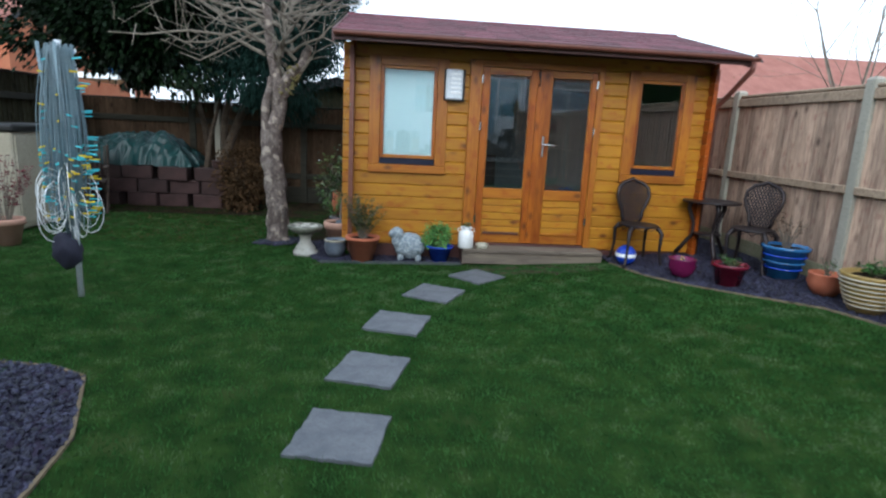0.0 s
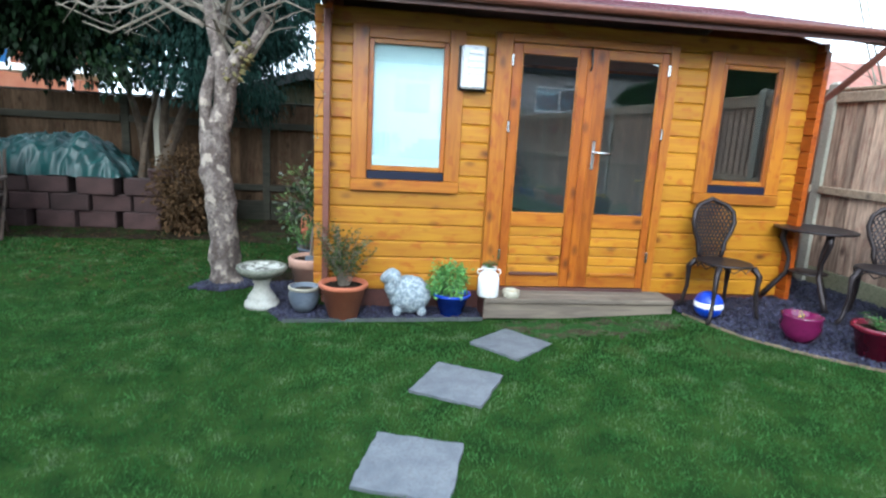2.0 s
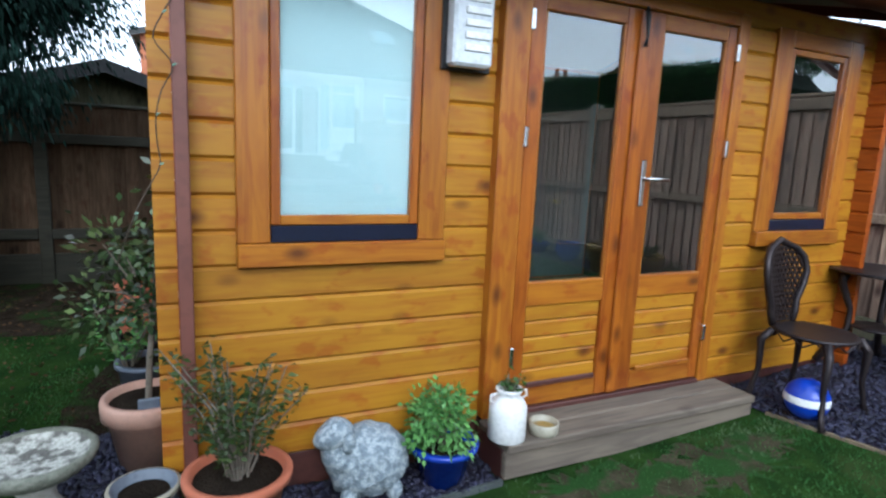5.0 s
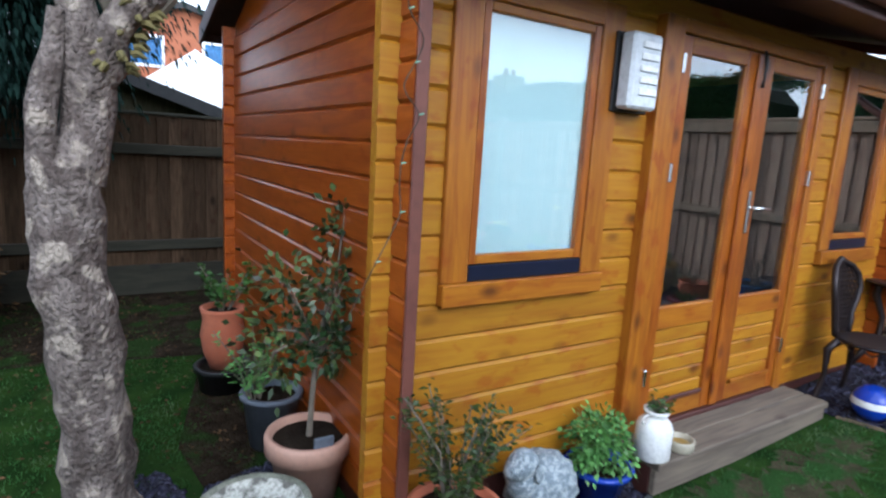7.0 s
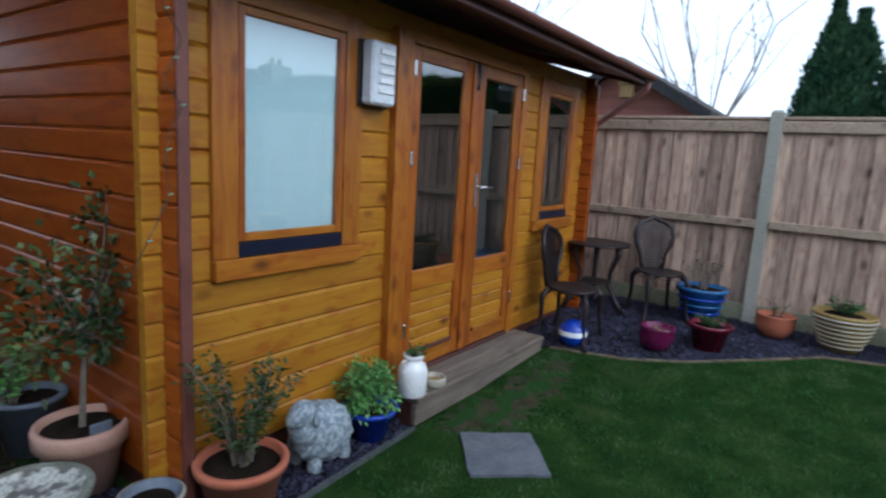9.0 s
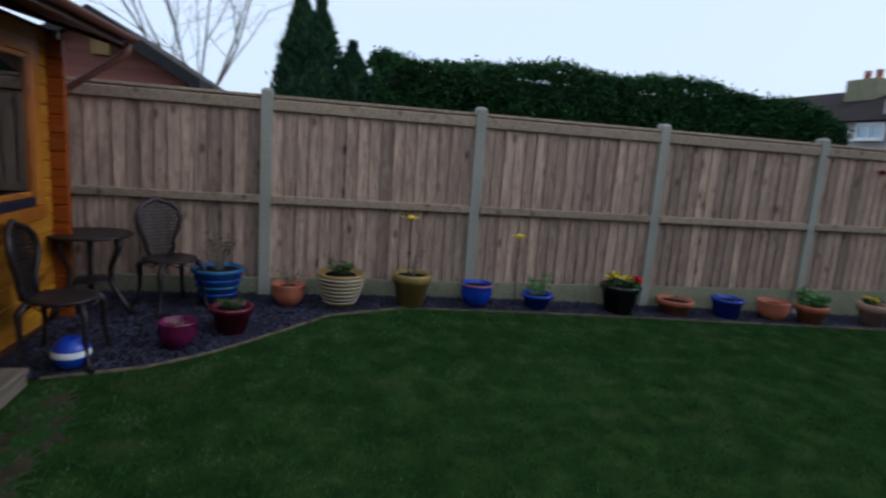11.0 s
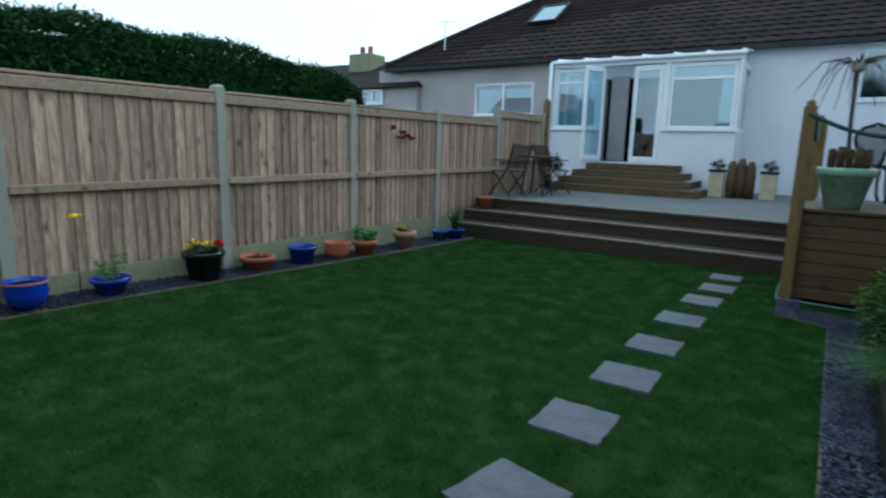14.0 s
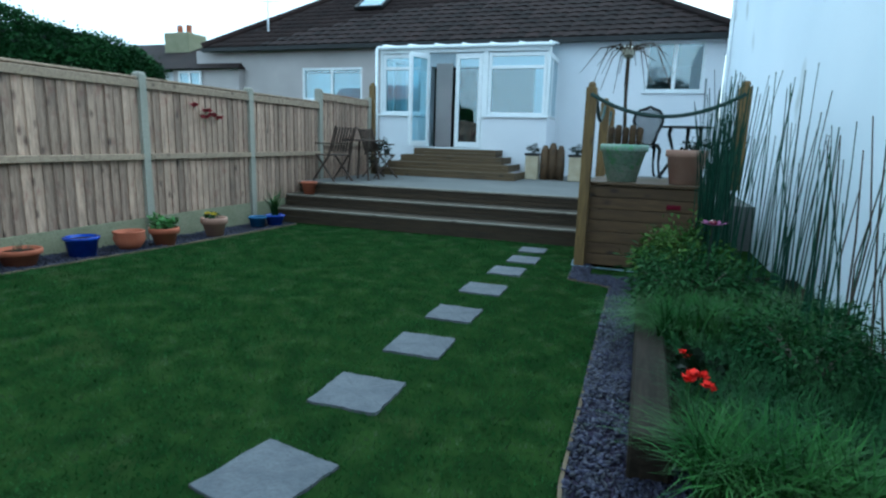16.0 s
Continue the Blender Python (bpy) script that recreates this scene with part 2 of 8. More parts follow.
M_GRASS = mat("grass_blades", (0.022, 0.068, 0.017), (0.054, 0.125, 0.036), 1.0, 3.4, 22, 0, c3=(0.026, 0.062, 0.017), island=0.22, spec=0.0, contrast=(0.36, 0.64),
              stain=((0.080, 0.115, 0.055), 5.0, 0.55))
M_SLATEBED = mat("slate_bed", (0.024, 0.019, 0.034), (0.04, 0.033, 0.055), 0.9, 9, 80, 1.0, depth=0.02, spec=0.1)
M_SLATE = mat("purple_slate_chips", (0.013, 0.013, 0.028), (0.034, 0.033, 0.060), 0.55, 9, 120, 0.3, island=0.7, spec=0.3)
M_RENDER = mat("grey_pink_render", (0.68, 0.69, 0.73), (0.76, 0.76, 0.79), 0.9, 0.7, 130, 0.35, c3=(0.47, 0.46, 0.48))
M_RENDERB = mat("brown_grey_render", (0.375, 0.3375, 0.325), (0.4625, 0.4125, 0.4), 0.9, 0.9, 130, 0.5, c3=(0.3125, 0.275, 0.2625))
M_WHITEW = mat("white_painted_wall", (0.7632, 0.8162, 0.8692), (0.8268, 0.8692, 0.9116), 0.85, 0.5, 90, 0.25, c3=(0.742, 0.795, 0.848),
               stain=((0.371, 0.3816, 0.3498), 0.9, 0.66))
# the summerhouse's indoor dimness is put into this colour
M_SHEDIN = mat("blue_grey_room_shade", (0.075, 0.10, 0.11), (0.10, 0.125, 0.135), 0.9, 2, 30, 0.1)
M_CURTAIN = mat("bright_net_curtain", (0.66, 0.74, 0.76), (0.74, 0.80, 0.82), 0.8, 2, 60, 0.1, stretch=(30, 1, 1))
M_UPVC = mat("white_upvc", (0.76, 0.78, 0.80), (0.8, 0.82, 0.83), 0.25, 3, 40, 0.02)
M_TILE = mat("dark_brown_roof_tile", (0.015, 0.009, 0.0082), (0.026, 0.0155, 0.0135), 0.9, 1.5, 80, 0.5, c3=(0.009, 0.006, 0.0055), vary=0.45, spec=0.2)
M_TILEBASE = mat("roof_underlay_brown", (0.021, 0.0154, 0.014), (0.0315, 0.0238, 0.021), 0.9, 2, 50, 0.3)
M_BRICK = mat("orange_red_brick", (0.294, 0.091, 0.042), (0.35, 0.126, 0.063), 0.9, 2, 40, 0.3)
M_REDTILE = mat("faded_red_roof_tile", (0.2062, 0.07497, 0.05474), (0.2624, 0.1071, 0.08092), 0.9, 1.5, 30, 0.4)
M_BARK = mat("lichened_bark", (0.105, 0.078, 0.066), (0.215, 0.172, 0.150), 0.95, 14, 60, 1.0, c3=(0.040, 0.028, 0.022), stretch=(1, 1, 0.8),
             depth=0.04, stain=((0.363, 0.3, 0.243), 13, 0.55), contrast=(0.4, 0.6))
M_TWIG = mat("twig_bark", (0.112, 0.091, 0.07), (0.189, 0.161, 0.126), 0.9, 9, 60, 0.4)
M_BULB = mat("pale_green_bulb", (0.16, 0.3, 0.2), (0.26, 0.4, 0.3), 0.3, 5, 40, 0)
M_DTWIG = mat("dark_twig", (0.045, 0.034, 0.025), (0.085, 0.065, 0.048), 0.9, 9, 60, 0.4, spec=0.1)
M_IRON = mat("bronzed_cast_metal", (0.022, 0.0165, 0.018), (0.040, 0.030, 0.030), 0.42, 8, 90, 0.3, metal=0.6)
M_BLACK = mat("black_metal", (0.012, 0.012, 0.013), (0.02, 0.02, 0.02), 0.45, 8, 90, 0.2, metal=0.4)
M_TERRA = mat("terracotta", (0.33, 0.088, 0.040), (0.41, 0.125, 0.062), 0.85, 6, 70, 0.3, c3=(0.28, 0.095, 0.055))
M_TERRAP = mat("pale_terracotta", (0.375, 0.2025, 0.1425), (0.435, 0.2625, 0.195), 0.85, 6, 70, 0.3, c3=(0.315, 0.195, 0.15))
M_BLUEG = mat("cobalt_glaze", (0.012, 0.035, 0.30), (0.02, 0.065, 0.42), 0.15, 5, 40, 0.05)
M_TEALG = mat("teal_blue_glaze", (0.02, 0.09, 0.22), (0.035, 0.14, 0.32), 0.18, 5, 40, 0.1)
M_PURPG = mat("plum_glaze", (0.09, 0.006, 0.04), (0.13, 0.010, 0.058), 0.15, 5, 40, 0.05)
M_MAROON = mat("maroon_glaze", (0.096, 0.0048, 0.016), (0.136, 0.008, 0.024), 0.2, 5, 40, 0.05)
M_BLACKG = mat("black_glaze", (0.008, 0.008, 0.01), (0.014, 0.014, 0.016), 0.2, 5, 40, 0.05)
M_OCHRE = mat("ochre_glaze", (0.24, 0.152, 0.04), (0.304, 0.208, 0.064), 0.35, 5, 40, 0.1, c3=(0.16, 0.128, 0.04))
M_STONEW = mat("pale_cast_stone", (0.32, 0.304, 0.264), (0.416, 0.4, 0.36), 0.9, 7, 60, 0.7, c3=(0.2, 0.2, 0.16), depth=0.008)
M_STONED = mat("algae_stained_stone", (0.10, 0.10, 0.075), (0.19, 0.19, 0.15), 0.9, 14, 60, 0.9, c3=(0.05, 0.055, 0.035), depth=0.01)
M_LICHEN = mat("lichen_crust", (0.10, 0.095, 0.08), (0.42, 0.41, 0.36), 0.9, 22, 70, 0.9, depth=0.012, contrast=(0.42, 0.55))
M_FLEECE = mat("speckled_grey_stone", (0.192, 0.232, 0.264), (0.4, 0.44, 0.464), 0.9, 45, 120, 0.9, depth=0.012, contrast=(0.42, 0.58))
M_CREAM = mat("cream_ceramic", (0.3255, 0.294, 0.2205), (0.3675, 0.336, 0.2625), 0.4, 5, 40, 0.05)
M_CHURN = mat("white_enamel", (0.7104, 0.7008, 0.6912), (0.768, 0.7584, 0.7488), 0.3, 5, 60, 0.05, stain=((0.2688, 0.1536, 0.1344), 9, 0.68))
M_BALL = mat("blue_rubber", (0.008, 0.036, 0.336), (0.0112, 0.048, 0.4), 0.3, 5, 40, 0.05)
M_GREYPOT = mat("grey_blue_pot", (0.085, 0.10, 0.13), (0.15, 0.17, 0.2), 0.5, 5, 40, 0.1)
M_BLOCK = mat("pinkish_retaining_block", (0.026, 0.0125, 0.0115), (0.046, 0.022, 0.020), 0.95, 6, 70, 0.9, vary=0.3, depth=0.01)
M_TARP = mat("green_tarpaulin", (0.0025, 0.020, 0.021), (0.006, 0.042, 0.040), 0.45, 4, 25, 0.5, spec=0.35)
M_ROPE = mat("dark_green_rope", (0.02, 0.04, 0.035), (0.035, 0.06, 0.05), 0.9, 20, 200, 0.8)
M_TEAK = wood("dark_weathered_slats", (0.07, 0.045, 0.032), (0.04, 0.026, 0.018), (0.02, 0.014, 0.010), 0.85, 2, 0.15, 0.5)
M_LINE = mat("blue_grey_plastic_line", (0.12, 0.18, 0.21), (0.17, 0.23, 0.26), 0.5, 9, 60, 0.05)
# near-black: indoor shade put into the colour of room surfaces
M_ROOMSHADE = mat("room_shade_black", (0.016, 0.017, 0.019), (0.026, 0.026, 0.028), 0.9, 2, 30, 0.1)
M_MOSS = mat("olive_moss", (0.10, 0.085, 0.03), (0.17, 0.14, 0.05), 0.95, 9, 60, 0.4)
M_HOOK = mat("dark_navy_cloth", (0.012, 0.012, 0.025), (0.02, 0.02, 0.04), 0.8, 9, 60, 0.2)


def leafmat(name, c1, c2, rough=0.45, island=0.4):
    m = mat(name, c1, c2, rough, 3, 20, 0, island=island, spec=0.3 if rough < 0.5 else 0.08)
    return m


M_LEAF = leafmat("mid_green_leaf", (0.024, 0.07, 0.014), (0.05, 0.11, 0.023))
M_CYPRESS = leafmat("cypress_spray", (0.022, 0.060, 0.030), (0.055, 0.105, 0.05), 0.7)
M_MOSSLEAF = leafmat("moss_tuft", (0.018, 0.038, 0.010), (0.035, 0.06, 0.016), 0.9)
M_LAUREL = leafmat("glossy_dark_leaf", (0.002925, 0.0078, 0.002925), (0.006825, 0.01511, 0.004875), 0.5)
M_BAYLEAF = leafmat("bay_leaf", (0.016, 0.036, 0.011), (0.085, 0.11, 0.04), 0.3, 0.9)
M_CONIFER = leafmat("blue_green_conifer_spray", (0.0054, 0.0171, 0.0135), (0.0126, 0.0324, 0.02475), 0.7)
M_HEDGE = leafmat("clipped_hedge_leaf", (0.01818, 0.05251, 0.01652), (0.03718, 0.09593, 0.02754), 0.6)
M_PARSLEY = leafmat("fresh_green_leaf", (0.0816, 0.204, 0.051), (0.1326, 0.2856, 0.0714))
M_BROWNLEAF = leafmat("brown_dead_frond", (0.038, 0.022, 0.010), (0.085, 0.050, 0.024), 0.8)
M_REED = leafmat("horsetail_stem", (0.010, 0.034, 0.020), (0.026, 0.066, 0.040), 0.5)
M_MEADOW = leafmat("long_grass_leaf", (0.020, 0.068, 0.012), (0.048, 0.120, 0.024), 0.5)
M_GREYLEAF = leafmat("grey_green_sprig", (0.011, 0.042, 0.012), (0.032, 0.078, 0.022), 0.6)
M_LEGGY = leafmat("leggy_bronze_green_leaf", (0.018, 0.038, 0.007), (0.060, 0.070, 0.016))
M_HERB = leafmat("soft_green_herb", (0.022, 0.065, 0.018), (0.05, 0.11, 0.035), 0.6)
M_LIMEH = leafmat("yellow_green_herb_tips", (0.045, 0.095, 0.018), (0.11, 0.17, 0.035), 0.6)
M_LIME = leafmat("lime_leaf", (0.081, 0.162, 0.0297), (0.1485, 0.243, 0.054))
M_RED = leafmat("red_petals", (0.55, 0.012, 0.012), (0.65, 0.03, 0.02), 0.6, 0.2)
M_DRED = leafmat("weathered_red_metal", (0.22, 0.018, 0.03), (0.30, 0.05, 0.06), 0.5, 0.3)
M_YELLOW = leafmat("yellow_petals", (0.7, 0.5, 0.02), (0.78, 0.6, 0.05), 0.6, 0.2)
M_PINK = leafmat("purple_pink_metal_petals", (0.28, 0.10, 0.22), (0.36, 0.15, 0.28), 0.5, 0.2)
M_PURPLELEAF = leafmat("dark_red_leaf", (0.09, 0.015, 0.025), (0.14, 0.03, 0.04), 0.5)


# ---- geometry helpers ----
def gz(x, y):
    """Height of the garden's ground: it rises a little towards the corner beside the summerhouse."""
    s = min(max((y + 2.5) / 7.0, 0.0), 1.0)
    s = s * s * (3 - 2 * s)
    return 0.052 * min(max(x - 1.8, 0.0), 3.3) * s


def empty(name, x=0, y=0, z=0, rz=0, label="", category="", group="", kind=""):
    e = new(name)
    e.empty_display_size = 0.1
    e.matrix_world = pose(x, y, z, 0, 0, rz)
    return tagged(e, label, category, group, kind)


def part(name, bm, material, parent=None, label="", smooth=False, kind=""):
    me = bpy.data.meshes.new(name)
    bmesh.ops.recalc_face_normals(bm, faces=bm.faces)
    if smooth:
        for f in bm.faces:
            f.smooth = True
    bm.to_mesh(me)
    bm.free()
    me.materials.append(material)
    ob = new(name, me)
    if parent:
        ob.parent = parent
    return tagged(ob, label, kind=kind)


def share(name, me, parent, x=0, y=0, z=0, rx=0, ry=0, rz=0, s=(1, 1, 1)):
    ob = new(name, me)
    ob.matrix_world = pose(x, y, z, rx, ry, rz) @ Matrix.Diagonal((*s, 1))
    if parent:
        ob.parent = parent
    return ob


def box(bm, x0, x1, y0, y1, z0, z1, c=0.0):
    """A block; c rounds its edges by a chamfer."""
    if c <= 0:
        v = [bm.verts.new((x, y, z)) for x in (x0, x1) for y in (y0, y1) for z in (z0, z1)]
        for f in ((0, 1, 3, 2), (4, 6, 7, 5), (0, 4, 5, 1), (2, 3, 7, 6), (0, 2, 6, 4), (1, 5, 7, 3)):
            bm.faces.new([v[i] for i in f])
        return v
    vs = {}
    X, Y, Z = (x0, x1), (y0, y1), (z0, z1)
    for i in (0, 1):
        for j in (0, 1):
            for k in (0, 1):
                sx, sy, sz = (c if i == 0 else -c), (c if j == 0 else -c), (c if k == 0 else -c)
                vs[i, j, k, 0] = bm.verts.new((X[i], Y[j] + sy, Z[k] + sz))
                vs[i, j, k, 1] = bm.verts.new((X[i] + sx, Y[j], Z[k] + sz))
                vs[i, j, k, 2] = bm.verts.new((X[i] + sx, Y[j] + sy, Z[k]))
                bm.faces.new([vs[i, j, k, a] for a in (0, 1, 2)])
    for i in (0, 1):
        bm.faces.new([vs[i, 0, 0, 0], vs[i, 1, 0, 0], vs[i, 1, 1, 0], vs[i, 0, 1, 0]])
        bm.faces.new([vs[0, i, 0, 1], vs[1, i, 0, 1], vs[1, i, 1, 1], vs[0, i, 1, 1]])
        bm.faces.new([vs[0, 0, i, 2], vs[1, 0, i, 2], vs[1, 1, i, 2], vs[0, 1, i, 2]])
    for a in (0, 1):
        for b in (0, 1):
            bm.faces.new([vs[0, a, b, 1], vs[1, a, b, 1], vs[1, a, b, 2], vs[0, a, b, 2]])
            bm.faces.new([vs[a, 0, b, 0], vs[a, 1, b, 0], vs[a, 1, b, 2], vs[a, 0, b, 2]])
            bm.faces.new([vs[a, b, 0, 0], vs[a, b, 1, 0], vs[a, b, 1, 1], vs[a, b, 0, 1]])


def boxpart(name, dims, material, parent, label="", c=0.003, kind=""):
    bm = bmesh.new()
    box(bm, *dims, c)
    return part(name, bm, material, parent, label, kind=kind)


def lathe(bm, prof, seg=28, cx=0, cy=0, cz=0, wob=0.0):
    rings = []
    for r, z in prof:
        if r < 1e-4:
            rings.append([bm.verts.new((cx, cy, cz + z))])
        else:
            rings.append([bm.verts.new((cx + r * (1 + wob * noise.noise((math.cos(a) * 2, math.sin(a) * 2, z * 9))) * math.cos(a),
                                        cy + r * (1 + wob * noise.noise((math.cos(a) * 2, math.sin(a) * 2, z * 9))) * math.sin(a), cz + z))
                          for a in (2 * math.pi * i / seg for i in range(seg))])
    for a, b in zip(rings, rings[1:]):
        for i in range(seg):
            j = (i + 1) % seg
            if len(a) == 1 and len(b) == 1:
                continue
            if len(a) == 1:
                bm.faces.new((a[0], b[i], b[j]))
            elif len(b) == 1:
                bm.faces.new((a[i], b[0], a[j]))
            else:
                bm.faces.new((a[i], b[i], b[j], a[j]))


def tube(bm, pts, radii, seg=8, cap=True):
    """A round bar along pts; radii one number or one per point."""
    pts = [Vector(p) for p in pts]
    if not isinstance(radii, (list, tuple)):
        radii = [radii] * len(pts)
    rings, side = [], None
    for i, p in enumerate(pts):
        d = (pts[min(i + 1, len(pts) - 1)] - pts[max(i - 1, 0)]).normalized()
        if side is None:
            side = d.orthogonal().normalized()
        side = (side - d * side.dot(d)).normalized()
        up = d.cross(side)
        rings.append([bm.verts.new(p + (side * math.cos(a) + up * math.sin(a)) * radii[i]) for a in (2 * math.pi * k / seg for k in range(seg))])
    for a, b in zip(rings, rings[1:]):
        for k in range(seg):
            bm.faces.new((a[k], a[(k + 1) % seg], b[(k + 1) % seg], b[k]))
    if cap:
        bm.faces.new(rings[0][::-1])
        bm.faces.new(rings[-1])
    return rings


def mesh_np(name, verts, faces, material, parent=None, label="", kind="", category="", smooth=False):
    """One mesh from arrays: verts (n, 3), faces (m, 3 or 4)."""
    me = bpy.data.meshes.new(name)
    verts, faces = np.asarray(verts, np.float32), np.asarray(faces, np.int32)
    k = faces.shape[1]
    me.vertices.add(len(verts))
    me.vertices.foreach_set("co", verts.ravel())
    me.loops.add(faces.size)
    me.loops.foreach_set("vertex_index", faces.ravel())
    me.polygons.add(len(faces))
    me.polygons.foreach_set("loop_start", np.arange(0, faces.size, k, dtype=np.int32))
    me.update(calc_edges=True)
    me.materials.append(material)
    ob = new(name, me)
    if parent:
        ob.parent = parent
    return tagged(ob, label, category, kind=kind)


def leaf_cloud(centers, dirs, length, width, rng, droop=0.25, fold=0.0):
    """Six-cornered leaves (four triangles) at centers, pointing along dirs."""
    c, d = np.asarray(centers, float), np.asarray(dirs, float)
    n = len(c)
    d = d / np.linalg.norm(d, axis=1, keepdims=True)
    r = rng.normal(size=(n, 3))
    s = np.cross(d, r)
    s /= np.linalg.norm(s, axis=1, keepdims=True) + 1e-9
    L = (length * rng.uniform(0.65, 1.25, n))[:, None]
    W = (width * rng.uniform(0.7, 1.2, n))[:, None]
    down = np.array([[0, 0, -1.0]])
    p0 = c
    p1 = c + d * L * 0.45 + s * W * 0.5
    p2 = c + d * L * 0.45 - s * W * 0.5
    p3 = c + d * L + down * L * droop
    v = np.stack([p0, p1, p3, p2], 1).reshape(-1, 3)
    f = np.arange(n * 4).reshape(n, 4)
    return v, f


def pot_profile(r0, r1, h, rim=0.02, t=0.012, lip=0.012):
    """Plain tapered pot with a collar and a hollow."""
    return [(0, 0), (r0, 0), (r0 + (r1 - r0) * (1 - rim / h * 1.0), h - rim * 1.6), (r1 + lip, h - rim * 1.5), (r1 + lip * 1.2, h - rim * 0.3),
            (r1 + lip * 0.7, h), (r1 - t, h), (r1 - t * 1.6, h - 0.03), (0, h - 0.032)]


# ---- ground ----
def ground():
    xs = np.concatenate([[-3000, -300, -60, -20], np.arange(-8, 8.01, 0.25), [20, 60, 300, 3000]])
    ys = np.concatenate([[-3000, -300, -60, -25], np.arange(-14, 14.01, 0.25), [25, 60, 300, 3000]])
    v = [(x, y, gz(x, y) if abs(x) < 9 and abs(y) < 15 else 0.0) for y in ys for x in xs]
    w = len(xs)
    f = [(j * w + i, j * w + i + 1, (j + 1) * w + i + 1, (j + 1) * w + i) for j in range(len(ys) - 1) for i in range(w - 1)]
    mesh_np("ground", v, f, M_LAWN, label="slightly worn green garden lawn", kind="structure", category="lawn")


ground()
LAWN = [(-0.38, -0.45), (0.03, -0.62), (0.06, -2.5), (4.33, -2.36), (4.42, 0.0), (4.5, 2.6), (4.56, 4.3), (4.35, 4.95), (4.0, 5.3), (3.6, 5.72),
        (3.36, 6.1), (3.22, 6.62), (1.7, 6.66), (0.2, 6.58), (-0.05, 7.0), (-0.1, 8.0), (0.2, 9.2), (-0.9, 9.4), (-3.3, 9.3), (-3.4, 7.3),
        (-3.2, 5.0), (-1.6, 4.15), (-1.2, 4.03), (-0.9, 3.98), (-0.68, 3.86), (-0.6, 3.68), (-0.42, 3.25), (-0.38, 2.9)]


def inside(px, py, poly):
    c = np.zeros(len(px), bool)
    j = len(poly) - 1
    for i in range(len(poly)):
        (xi, yi), (xj, yj) = poly[i], poly[j]
        c ^= ((yi > py) != (yj > py)) & (px < (xj - xi) * (py - yi) / (yj - yi + 1e-12) + xi)
        j = i
    return c


def gz_np(x, y):
    s = np.clip((y + 2.5) / 7.0, 0, 1)
    s = s * s * (3 - 2 * s)
    return 0.052 * np.clip(x - 1.8, 0, 3.3) * s


STONES = [(1.74, 6.17, 0.39, 0.41, -49), (1.29, 5.57, 0.41, 0.43, -28), (0.97, 4.80, 0.40, 0.42, -17), (0.81, 4.00, 0.38, 0.42, -16),
          (0.71, 3.28, 0.39, 0.41, -11), (0.73, 2.47, 0.39, 0.39, 0), (0.69, 1.69, 0.38, 0.38, 2), (0.70, 0.95, 0.36, 0.37, 0),
          (0.69, 0.13, 0.37, 0.37, 0), (0.66, -0.68, 0.34, 0.38, 0), (0.62, -1.33, 0.33, 0.37, 0), (0.63, -1.96, 0.32, 0.33, 0)]


